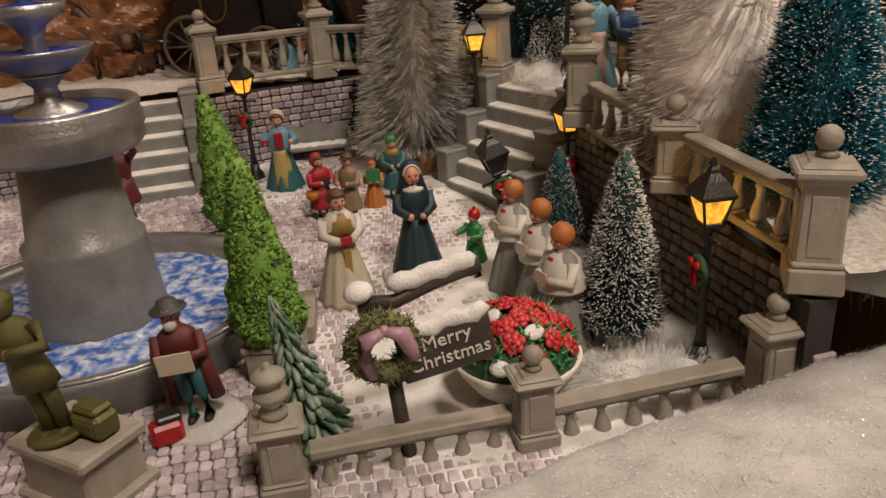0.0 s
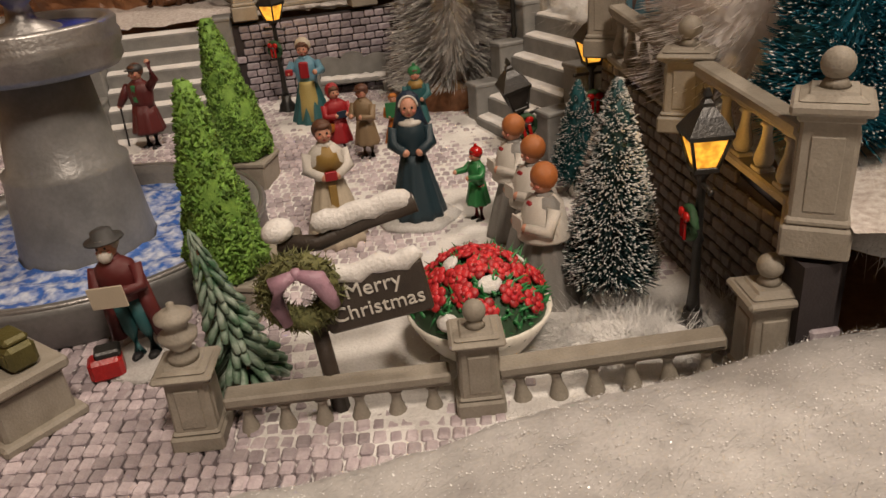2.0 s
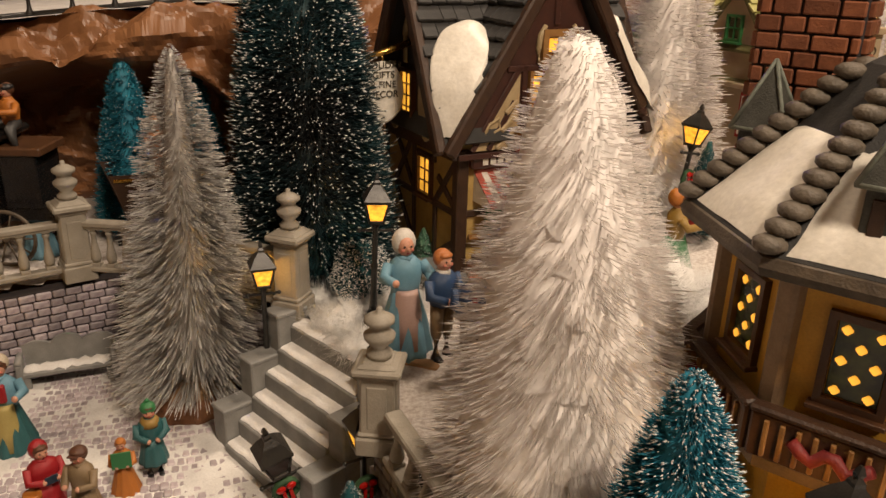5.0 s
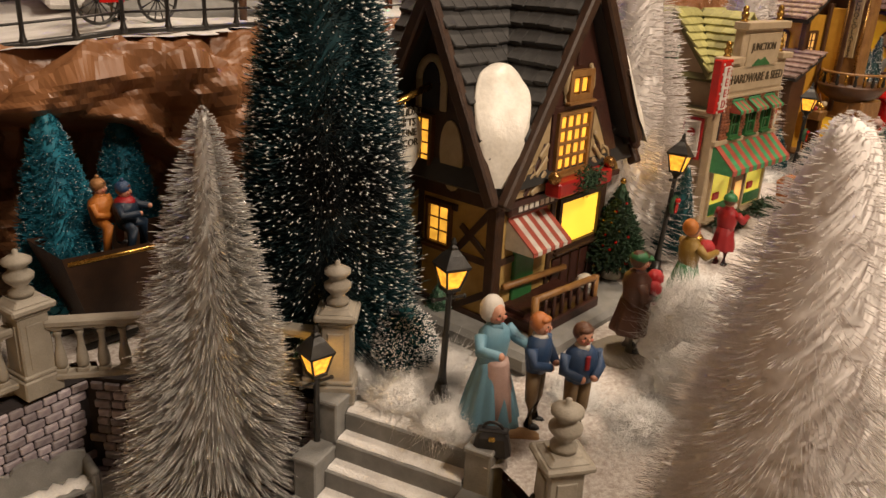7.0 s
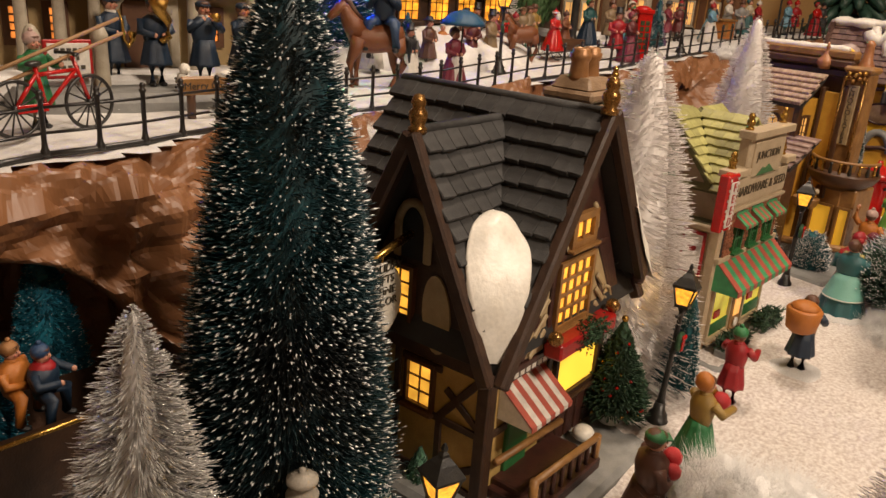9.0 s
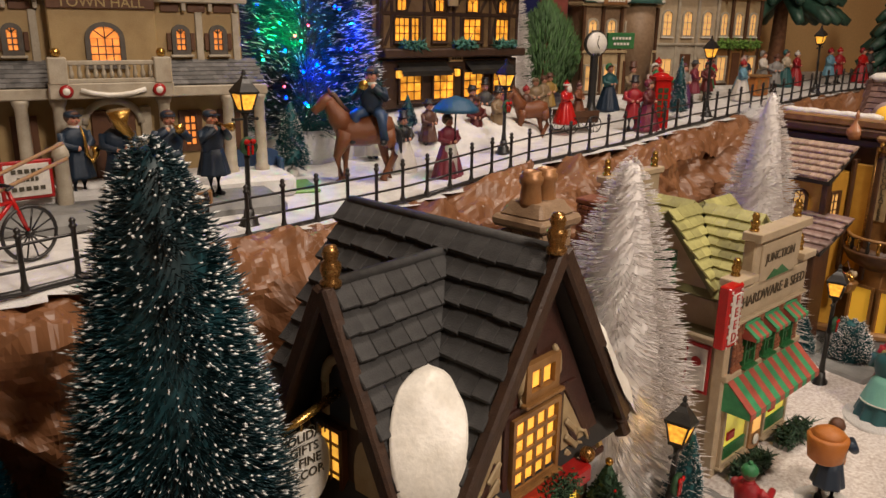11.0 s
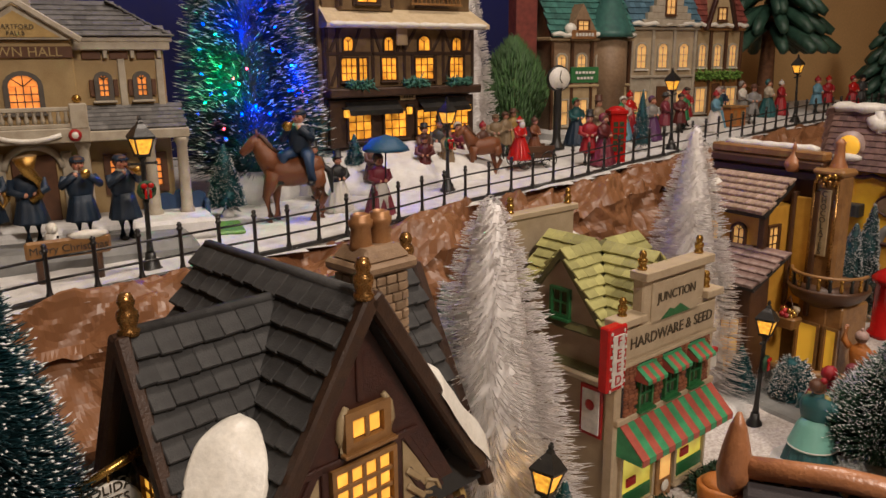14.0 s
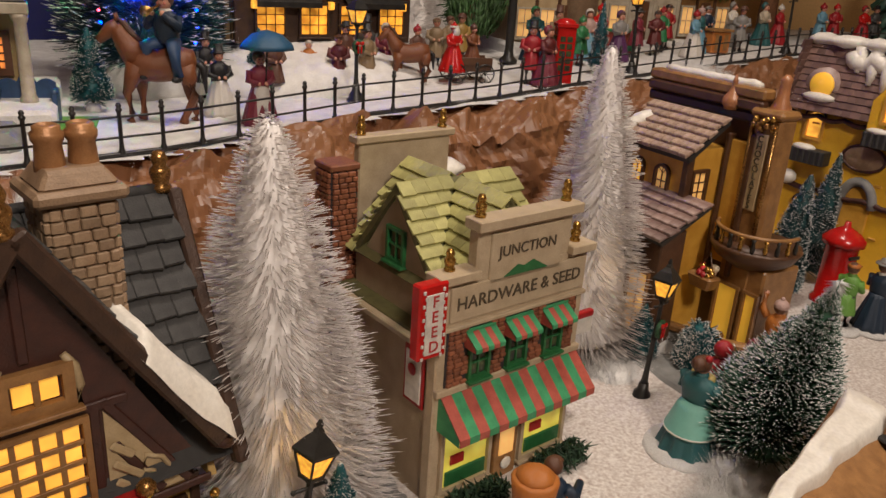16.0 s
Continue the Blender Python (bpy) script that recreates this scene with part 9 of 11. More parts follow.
for k in range(8):
    x, y = oc(0.0702, k)
    part("corner_post", Solid().box((0, 0, 0.158), (0.008, 0.009, 0.080), "stone_tan", 0.0015, m=Matrix.Translation((x, y, 0)) @ Matrix.Rotation((k + 0.5) * math.pi / 4, 4, "Z")), g)
    a = (k + 1) * math.pi / 4
    r = 0.070 * math.cos(math.pi / 8)
    fo = Matrix.Translation((r * math.cos(a), r * math.sin(a), 0)) @ Matrix.Rotation(a + math.pi / 2, 4, "Z")
    w = window(g, fo, 0, 0.151, 0.019, 0.032, 1, 1, "window_dark", "choc_brown", border=0.003)
    for i in range(3):
        for j in range(5):
            if (i + j) % 2 == 0:
                q = fo @ Matrix.Translation((-0.0058 + i * 0.0058, -0.0012, 0.1545 + j * 0.0062)) @ Matrix.Rotation(radians(45), 4, "Y")
                part("lit_pane", Solid().box((0, 0, 0), (0.0034, 0.0012, 0.0034), "window_lit", 0.0008), w, m=q)
    part("balcony_panel", Solid().box((0, -0.010, 0.131), (0.0612, 0.004, 0.020), "choc_brown", 0.001, fo).box((0, -0.010, 0.1425), (0.0625, 0.007, 0.003), "timber", 0.001, fo), g)
    for q in range(9):
        part("balcony_post", Solid().box((-0.024 + q * 0.006, -0.0125, 0.131), (0.0020, 0.002, 0.016), "choc_light", 0.0004, fo), g)
    s = Solid().tube([fo @ Vector((-0.014 + q * 0.004, -0.0145, 0.132 + 0.003 * math.cos(q * 1.8))) for q in range(8)], 0.0026, "crimson_dull", 7)
    part("swag", s, g, "dark red swag")
    part("lower_window", Solid().box((0, -0.003, 0.074), (0.024, 0.004, 0.050), "choc_brown", 0.001, fo), g)
reg("eave_brown", (0.10, 0.075, 0.05), 0.6, col2=(0.05, 0.036, 0.025), scale=160, bump=0.5)
reg("hip_stone", (0.15, 0.125, 0.095), 0.6, col2=(0.07, 0.055, 0.04), scale=160, bump=0.6)
reg("dormer_dark", (0.060, 0.062, 0.052), 0.55, col2=(0.025, 0.025, 0.02), scale=160, bump=0.5)
reg("dormer_edge", (0.20, 0.22, 0.185), 0.55, col2=(0.10, 0.115, 0.09), scale=160, bump=0.5)
rf = part("roof", Solid().lathe([(0.090, 0.200), (0.0895, 0.206), (0.055, 0.240), (0.030, 0.268), (0.004, 0.284)], "slate_board", 8, m=Matrix.Rotation(math.pi / 8, 4, "Z"), smooth=False), g, "dark tiled octagonal roof")
part("eave", Solid().lathe([(0.066, 0.1995), (0.091, 0.1985), (0.0925, 0.202), (0.091, 0.2055), (0.080, 0.2075)], "eave_brown", 8, m=Matrix.Rotation(math.pi / 8, 4, "Z"), smooth=False), rf, "dark stone eave")
R = rng(44)
for k in range(8):
    a, b = Vector((*oc(0.090, k), 0.2085)), Vector((*oc(0.032, k), 0.268))
    for q in range(11):
        p = a.lerp(b, (q + 0.3) / 11)
        part("hip_tile", Solid().ball(tuple(p), 0.0066, "hip_stone", 8, (1, 1, 0.55)), rf)
# smooth snow along the lower half of each slope
for k in range(8):
    V, s = [], Solid()
    for j in range(9):
        for i in range(7):
            u, v = i / 6, j / 8
            rr = 0.0885 - 0.036 * v
            p = Vector((*oc(rr, k), 0)).lerp(Vector((*oc(rr, k + 1), 0)), 0.09 + 0.82 * u)
            top = 1.0 if 0 < i < 6 and 0 < j < 8 else 0.25
            V.append((p.x, p.y, 0.2065 + 0.0355 * v + top * (0.0045 - 0.002 * abs(2 * u - 1)) + 0.001 * noise.noise((p.x * 60, p.y * 60, k))))
    s.add(V, [(j * 7 + i, j * 7 + i + 1, j * 7 + 8 + i, j * 7 + 7 + i) for j in range(8) for i in range(6)], "snow_paint", True)
    part("roof_snow", s, g, "smooth cream snow on the roof")
# square dormers with pyramid caps
for k in (4, 2):
    a = (k + 1) * math.pi / 4
    q = Matrix.Translation((0.0655 * math.cos(a), 0.0655 * math.sin(a), 0.063)) @ Matrix.Rotation(a + math.pi / 2, 4, "Z") @ Matrix.Scale(0.70, 4)
    d = part("dormer", Solid().box((0, 0, 0.228), (0.025, 0.025, 0.036), "dormer_dark", 0.001), g, "small dark dormer with grey-green pyramid cap", m=q)
    part("cap", Solid().add([(-0.0165, -0.0165, 0.246), (0.0165, -0.0165, 0.246), (0.0165, 0.0165, 0.246), (-0.0165, 0.0165, 0.246), (0, 0, 0.287)], [(3, 2, 1, 0), (0, 1, 4), (1, 2, 4), (2, 3, 4), (3, 0, 4)], "dormer_dark"), d)
    for sx, sy in ((-1, -1), (1, -1), (1, 1), (-1, 1)):
        part("cap_edge", Solid().tube([(sx * 0.0165, sy * 0.0165, 0.246), (0, 0, 0.288)], [0.0017, 0.0012], "dormer_edge", 6), d)
        part("cap_rim", Solid().tube([(sx * 0.0165, sy * 0.0165, 0.246), (-sy * 0.0165, sx * 0.0165, 0.246)], 0.0014, "dormer_edge", 6), d)
    for sx in (-1, 1):
        part("panel", Solid().box((sx * 0.0052, -0.0128, 0.229), (0.0070, 0.0014, 0.022), "timber", 0.0005), d)
# brick stack with a rounded coping and a corner finial
q = Matrix.Translation((-0.0235, 0.0600, 0)) @ Matrix.Rotation(radians(-44), 4, "Z")
chm = part("chimney", Solid().box((0, 0, 0.262), (0.044, 0.020, 0.136), "mortar", 0.001), g, "red brick stack", m=q)
for deg, cx, cy, hw in ((0, 0, -0.0104, 0.022), (-90, -0.0224, 0, 0.0098), (90, 0.0224, 0, 0.0098)):
    stones(chm, face(cx, cy, 0, deg), -hw, hw, 0.215, 0.327, 0.0125, 0.0072, "brick_red_joined", 0, name="brickwork", seed=deg + 99)
cp = part("coping", Solid().tube([(-0.022, 0, 0.333), (0.0, 0, 0.334), (0.040, 0, 0.331)], 0.0031, "copper_paint", 12), chm, "round terracotta coping")
for k in range(9):
    part("coping_post", Solid().tube([(-0.018 + 0.0065 * k, 0, 0.318), (-0.018 + 0.0065 * k, 0, 0.332)], 0.0012, "stone_tan", 6), chm)
part("finial", Solid().lathe([(0.0040, 0.326), (0.0046, 0.332), (0.0036, 0.338), (0.0022, 0.344), (0.0006, 0.348)], "copper_paint", 8, (-0.0245, 0, 0)), chm)

# ---------------------------------------------------------------- thatched house at the street's edge
g = thing("thatched_house", "ochre house with a brown thatched roof and thick snow", "house", at(0.690, 0.690, 0.115, 26))
part("body", Solid().box((-0.070, -0.055, 0.045), (0.150, 0.085, 0.092), "orange_wall", 0.002), g)


def thatch_z(x, y):
    """Height of the thatch, from its ridge down the slope."""
    q = clamp01(-y / 0.125)
    return 0.126 - 0.062 * q ** 1.35 + 0.0016 * noise.noise((x * 40, y * 160, 1)) + 0.004 * clamp01((x + 0.03) / 0.05) ** 2


V, F = [], []
NX, NY = 44, 36
for i in range(NX):
    x = -0.165 + 0.183 * i / (NX - 1)
    for j in range(NY):
        y = 0.010 - 0.135 * j / (NY - 1)
        V.append((x, y, thatch_z(x, min(y, 0)) - (0.020 * (y / 0.010) ** 2 if y > 0 else 0)))
for i in range(NX - 1):
    for j in range(NY - 1):
        p = i * NY + j
        F.append((p, p + 1, p + NY + 1, p + NY))
o = len(V)
V += [(x, y, z - 0.014) for x, y, z in V]
rim = [(i * NY, (i + 1) * NY) for i in range(NX - 1)] + [(i * NY + NY - 1, (i + 1) * NY + NY - 1) for i in range(NX - 1)] + [(j, j + 1) for j in range(NY - 1)] + [((NX - 1) * NY + j, (NX - 1) * NY + j + 1) for j in range(NY - 1)]
F += [(a, b, b + o, a + o) for a, b in rim]
part("roof", Solid().add(V, F, "thatch", True), g, "combed brown thatch")
V, F = [], []
NX, NY = 60, 26
for i in range(NX):
    u = i / (NX - 1)
    x = -0.160 + 0.180 * u
    y0, y1 = 0.004 - 0.003 * noise.noise((x * 30, 0, 2)), -0.007 - 0.020 * clamp01((x + 0.115) / 0.13) - 0.006 * noise.noise((x * 28, 0, 7))
    for j in range(NY):
        v = j / (NY - 1)
        y = y0 + (y1 - y0) * v
        edge = min(1.0, 9 * min(u, 1 - u), 7 * min(v, 1 - v))
        V.append((x, y, thatch_z(x, y) - 0.002 + 0.0095 * max(0.0, edge) ** 0.5 + 0.0015 * noise.noise((x * 45, y * 45, 4))))
for i in range(NX - 1):
    for j in range(NY - 1):
        p = i * NY + j
        F.append((p, p + 1, p + NY + 1, p + NY))
part("roof_snow", Solid().add(V, F, "snow_paint", True), g, "thick cream snow over the thatch")
window(g, face(0, -0.0985, 0), -0.07, 0.03, 0.03, 0.03, 2, 2, "window_lit", "choc_brown")

# ---------------------------------------------------------------- painted figurines: each one plain mesh
PAINT = {"skin": (0.66, 0.33, 0.22), "blush": (0.62, 0.20, 0.14), "hair_ginger": (0.50, 0.17, 0.05), "hair_brown": (0.12, 0.05, 0.025), "hair_grey": (0.5, 0.46, 0.42), "navy": (0.012, 0.028, 0.055), "nun_blue": (0.016, 0.040, 0.055), "white_cloth": (0.70, 0.66, 0.60), "ivory": (0.60, 0.52, 0.40), "gold_cloth": (0.34, 0.21, 0.05), "maroon": (0.12, 0.018, 0.018), "crimson": (0.36, 0.012, 0.018), "yellow_cloth": (0.48, 0.38, 0.13), "brown_coat": (0.11, 0.045, 0.028), "tan_coat": (0.26, 0.18, 0.10), "grey_cloth": (0.26, 0.25, 0.235), "dark_grey": (0.06, 0.06, 0.06), "teal_cloth": (0.03, 0.13, 0.14), "sky_cloth": (0.16, 0.34, 0.45), "umbrella_blue": (0.02, 0.10, 0.20), "denim": (0.03, 0.07, 0.16), "pink_cloth": (0.50, 0.34, 0.30), "orange_cloth": (0.50, 0.17, 0.03), "green_cloth": (0.03, 0.20, 0.07), "lime_cloth": (0.16, 0.36, 0.06), "black_paint": (0.012, 0.012, 0.014), "purple_cloth": (0.10, 0.03, 0.11), "horse_brown": (0.20, 0.065, 0.022), "plum": (0.22, 0.03, 0.05), "mint": (0.20, 0.48, 0.40)}
for k, c in PAINT.items():
    reg(k, c, 0.42, scale=170, bump=0.3, col2=tuple(min(1, v * 0.68) for v in c), fine=700)


def figurine(x, y, z, h, deg, label, lower, upper, style="robe", hair="hair_brown", hat=None, arms="front", base="snow", name="figurine", extra=None, apron=None, cape=None, lean=0.0, group="figurines", shoe="black_paint", wide=1.0):
    """A painted resin figurine of height h, facing -y before it is turned by deg."""
    s = Solid()
    w = wide
    if base:
        s.lathe([(0.30, 0), (0.31, 0.02), (0.27, 0.045), (0.10, 0.05)], base, 18, fold=0.06, folds=5)
    b = 0.04 if base else 0.0
    if style == "robe":
        s.lathe([(0.225 * w, b), (0.215 * w, b + 0.06), (0.165 * w, 0.28), (0.115 * w, 0.46), (0.098 * w, 0.52)], lower, 40, fold=0.085, folds=11)
    elif style == "seat":
        for sx in (-1, 1):
            s.tube([(sx * 0.05, 0.02, 0.50), (sx * 0.15, -0.12, 0.46), (sx * 0.17, -0.10, 0.20)], [0.075, 0.065, 0.048], lower, 10)
            s.ball((sx * 0.17, -0.13, 0.18), 0.045, shoe, 8, (0.9, 1.6, 0.7))
    else:
        for sx in (-1, 1):
            s.tube([(sx * 0.055, 0, b + 0.02), (sx * 0.056, 0.0, 0.25), (sx * 0.05, 0, 0.50)], [0.042, 0.048, 0.062], lower, 10)
            s.ball((sx * 0.058, -0.03, b + 0.022), 0.042, shoe, 8, (0.9, 1.6, 0.7))
        if style == "coat":
            s.lathe([(0.150 * w, 0.24), (0.148 * w, 0.27), (0.118 * w, 0.42), (0.10 * w, 0.53)], upper, 30, fold=0.08, folds=8)
    s.lathe([(0.096 * w, 0.49), (0.108 * w, 0.56), (0.122 * w, 0.66), (0.112 * w, 0.73), (0.070, 0.775), (0.034, 0.79)], upper, 16, m=Matrix.Diagonal((1.1, 0.82, 1, 1)))
    if apron:
        s.lathe([(0.19 * w, b + 0.07), (0.15 * w, 0.30), (0.11 * w, 0.50), (0.10, 0.53)], apron, 14, m=Matrix.Translation((0, -0.045, 0)) @ Matrix.Diagonal((0.82, 0.86, 1, 1)))
    if cape:
        s.lathe([(0.165, 0.52), (0.150, 0.60), (0.125, 0.72), (0.05, 0.79)], cape, 18, fold=0.05, folds=8)
    s.ball((0, -0.006, 0.862), 0.072, "skin", 14, (0.88, 0.98, 1.12)).ball((0, -0.078, 0.856), 0.014, "skin", 6, (0.8, 1, 1.3))
    for sx in (-1, 1):
        s.ball((sx * 0.026, -0.070, 0.876), 0.0085, "black_paint", 6, (1, 0.6, 1.1)).ball((sx * 0.034, -0.060, 0.846), 0.018, "blush", 6, (1, 0.6, 0.8))
    s.box((0, -0.0745, 0.826), (0.024, 0.008, 0.007), "crimson", 0.002)
    s.tube([(0, 0, 0.76), (0, 0, 0.81)], 0.036, "skin", 8)
    s.lathe([(0.066, 0.762), (0.058, 0.790), (0.040, 0.802)], "white_cloth" if upper in ("navy", "nun_blue", "denim") else upper, 14, fold=0.05, folds=5)
    if hair:
        s.ball((0, -0.030, 0.918), 0.052, hair, 10, (1.15, 0.9, 0.55))
        s.ball((0, 0.014, 0.885), 0.080, hair, 14, (0.98, 0.95, 0.98))
    A = {"front": [((0.125, 0, 0.72), (0.155, -0.03, 0.60), (0.05, -0.13, 0.565))] * 2, "book": [((0.125, 0, 0.72), (0.15, -0.05, 0.58), (0.07, -0.17, 0.61))] * 2, "down": [((0.125, 0, 0.72), (0.165, 0.0, 0.58), (0.165, -0.03, 0.45))] * 2, "up": [((0.125, 0, 0.72), (0.21, -0.02, 0.80), (0.20, -0.03, 0.98)), ((0.125, 0, 0.72), (0.20, -0.02, 0.60), (0.26, -0.05, 0.52))], "out": [((0.125, 0, 0.72), (0.18, -0.06, 0.64), (0.14, -0.22, 0.66))] * 2, "mouth": [((0.125, 0, 0.72), (0.17, -0.05, 0.64), (0.06, -0.13, 0.76))] * 2}[arms]
    for sx, pts in zip((1, -1), A):
        P = [(sx * p[0] * (w if i < 2 else 1), p[1], p[2]) for i, p in enumerate(pts)]
        s.tube(P, [0.048, 0.044, 0.034], upper if cape is None else cape, 10)
        s.ball(P[-1], 0.030, "skin", 8)
    if hat:
        kind, col = hat
        if kind == "cap":
            s.ball((0, 0.006, 0.905), 0.084, col, 12, (1, 1, 0.62)).box((0, -0.075, 0.90), (0.10, 0.06, 0.012), col)
        elif kind == "beanie":
            s.ball((0, 0.008, 0.90), 0.086, col, 12, (1, 1, 0.9)).ball((0, 0.01, 0.985), 0.026, col, 8)
        elif kind == "top":
            s.lathe([(0.105, 0.915), (0.105, 0.925), (0.068, 0.928), (0.070, 1.03), (0.066, 1.035)], col, 16)
        elif kind == "brim":
            s.lathe([(0.125, 0.908), (0.122, 0.920), (0.074, 0.925), (0.066, 0.975), (0.03, 0.99)], col, 16)
        elif kind == "bonnet":
            s.ball((0, 0.036, 0.900), 0.095, col, 14, (0.95, 0.80, 0.95))
        elif kind == "veil":
            s.lathe([(0.135, 0.70), (0.108, 0.78), (0.090, 0.86), (0.078, 0.93), (0.03, 0.965)], col, 16, (0, 0.052, 0), m=None).ball((0, -0.022, 0.755), 0.088, "white_cloth", 12, (1, 0.75, 0.36)).tube([(0.066 * math.cos(a), -0.026, 0.870 + 0.078 * math.sin(a)) for a in [k * math.pi / 12 for k in range(13)]], 0.009, "white_cloth", 6)
        elif kind == "hood":
            s.ball((0, 0.040, 0.882), 0.096, col, 14, (0.98, 0.88, 1.10))
    for e in extra or ():
        if e[0] == "box":
            s.box(*e[1:])
        elif e[0] == "ball":
            s.ball(*e[1:])
        elif e[0] == "tube":
            s.tube(*e[1:])
        elif e[0] == "lathe":
            s.lathe(*e[1:])
    m = at(x, y, z, deg, lean) @ Matrix.Scale(h, 4)
    return single(name, s, label, "figurine", m, group)


BOOK = ("box", (0, -0.19, 0.62), (0.13, 0.012, 0.10), "white_cloth", 0.003)
REDBOOK = ("box", (0.0, -0.15, 0.575), (0.09, 0.03, 0.07), "crimson", 0.006)
PAPER = ("box", (0, -0.20, 0.60), (0.24, 0.012, 0.15), "ivory", 0.004)
BASKET = ("lathe", [(0.06, 0.40), (0.085, 0.42), (0.09, 0.50), (0.075, 0.50)], "orange_cloth", 14, (-0.17, -0.08, 0))
STICK = ("tube", [(-0.27, -0.06, 0.02), (-0.26, -0.05, 0.54)], 0.011, "black_paint", 6)
SAX = ("tube", [(0.0, -0.12, 0.80), (0.0, -0.17, 0.70), (0.02, -0.16, 0.50), (0.06, -0.18, 0.42), (0.10, -0.20, 0.50), (0.10, -0.21, 0.58)], [0.010, 0.014, 0.022, 0.026, 0.034, 0.055], "brass", 10)
TUBA = ("tube", [(0.0, -0.14, 0.50), (0.09, -0.15, 0.56), (0.09, -0.16, 0.72), (0.0, -0.17, 0.82), (-0.02, -0.18, 0.98)], [0.04, 0.045, 0.05, 0.07, 0.125], "brass", 12)
HORN = ("tube", [(0, -0.09, 0.83), (0, -0.20, 0.80), (0.01, -0.32, 0.79)], [0.010, 0.016, 0.052], "brass", 10)
FLOWERS = ("ball", (0.0, -0.17, 0.62), 0.085, "red_flower", 10)
GREENS = ("ball", (0.04, -0.16, 0.56), 0.07, "green_gloss", 8)
F = figurine
# the lower court
F(-0.031, 0.505, 0.001, 0.088, 12, "nun figurine in a dark blue habit with white collar", "nun_blue", "nun_blue", hair=None, hat=("veil", "navy"), base="snow", group="carollers", wide=0.9)
F(-0.079, 0.475, 0.0, 0.083, 25, "priest figurine in ivory robe with a red book", "ivory", "white_cloth", hair="hair_brown", arms="front", base=None, extra=[REDBOOK, ("box", (0.0, -0.135, 0.35), (0.06, 0.03, 0.30), "gold_cloth", 0.004), ("lathe", [(0.125, 0.60), (0.105, 0.72), (0.06, 0.775)], "gold_cloth", 16)], group="carollers")
for x, y, d in ((0.036, 0.478, -62), (0.049, 0.438, -58), (0.056, 0.396, -60)):
    F(x, y, 0.0, 0.079, d, "choirboy figurine with ginger hair, white surplice and red bow", "grey_cloth", "grey_cloth", hair="hair_ginger", arms="book", base=None, cape="white_cloth", extra=[BOOK, ("lathe", [(0.175, 0.50), (0.178, 0.515), (0.150, 0.60), (0.12, 0.68)], "white_cloth", 20), ("box", (0, -0.10, 0.70), (0.06, 0.03, 0.10), "crimson", 0.01), ("ball", (0, 0.004, 0.90), 0.089, "hair_ginger", 14)], wide=1.05, group="choirboys")
F(0.010, 0.500, 0.001, 0.052, -50, "small child figurine in green coat and red cap", "crimson", "green_gloss", "coat", hat=("beanie", "red_gloss"), hair="hair_brown", arms="out", base=None, group="carollers")
F(-0.116, 0.624, 0.003, 0.063, 40, "girl figurine in a red coat and hood with a book", "dark_grey", "crimson", "coat", hat=("hood", "crimson"), arms="book", base="snow", extra=[("box", (0, -0.18, 0.62), (0.13, 0.012, 0.09), "navy", 0.003), BASKET], wide=1.15, group="carollers")
F(-0.090, 0.613, 0.003, 0.066, -20, "boy figurine in a tan coat and cap", "tan_coat", "tan_coat", "coat", hat=("cap", "brown_coat"), arms="book", base="snow", group="carollers")
F(-0.056, 0.657, 0.006, 0.064, 20, "child figurine in blue coat, green hat and orange scarf", "grey_cloth", "teal_cloth", "coat", hat=("beanie", "green_cloth"), arms="front", base="snow", extra=[("lathe", [(0.11, 0.70), (0.10, 0.76), (0.07, 0.79)], "gold_cloth", 12)], group="carollers")
F(-0.073, 0.643, 0.004, 0.048, 10, "small fox-coloured figurine with a green songbook", "orange_cloth", "orange_cloth", "robe", hair="orange_cloth", arms="book", base=None, extra=[("box", (0, -0.18, 0.72), (0.26, 0.02, 0.26), "green_cloth", 0.004)], group="carollers")
F(-0.163, 0.702, 0.007, 0.081, 8, "woman figurine with yellow apron, red scarf and bonnet", "teal_cloth", "sky_cloth", hat=("bonnet", "ivory"), apron="yellow_cloth", arms="out", base="snow", extra=[("box", (0, -0.10, 0.66), (0.10, 0.05, 0.18), "crimson", 0.015), ("box", (-0.14, -0.22, 0.67), (0.08, 0.05, 0.07), "crimson", 0.01)], group="carollers")
F(-0.294, 0.648, 0.005, 0.082, -10, "bearded man figurine in maroon coat raising his hat arm", "dark_grey", "maroon", "coat", hat=("cap", "dark_grey"), arms="up", base="snow", extra=[STICK, ("box", (0, -0.09, 0.66), (0.06, 0.03, 0.18), "green_cloth", 0.01)], wide=1.1, group="carollers")
F(-0.139, 0.338, 0.0, 0.074, 6, "bearded man figurine in open maroon coat reading a paper", "teal_cloth", "maroon", "legs", hat=("brim", "dark_grey"), hair="hair_grey", arms="book", base="snow", lean=-5, extra=[PAPER, ("ball", (0, -0.055, 0.82), 0.05, "white_cloth", 10), ("tube", [(-0.115, 0.01, 0.62), (-0.135, 0.0, 0.40), (-0.15, 0.01, 0.20)], [0.05, 0.05, 0.055], "maroon", 10), ("tube", [(0.115, 0.01, 0.62), (0.135, 0.0, 0.40), (0.15, 0.01, 0.20)], [0.05, 0.05, 0.055], "maroon", 10), ("box", (0, 0.075, 0.40), (0.22, 0.05, 0.42), "maroon", 0.02)], wide=1.05, group="carollers")
single("parcel", Solid().box((0, 0, 0.006), (0.016, 0.011, 0.012), "red", 0.002).box((0.002, 0.001, 0.0135), (0.012, 0.010, 0.004), "black", 0.001), "small red and black parcel on the cobbles", "parcel", at(-0.152, 0.322, 0.001, 30))

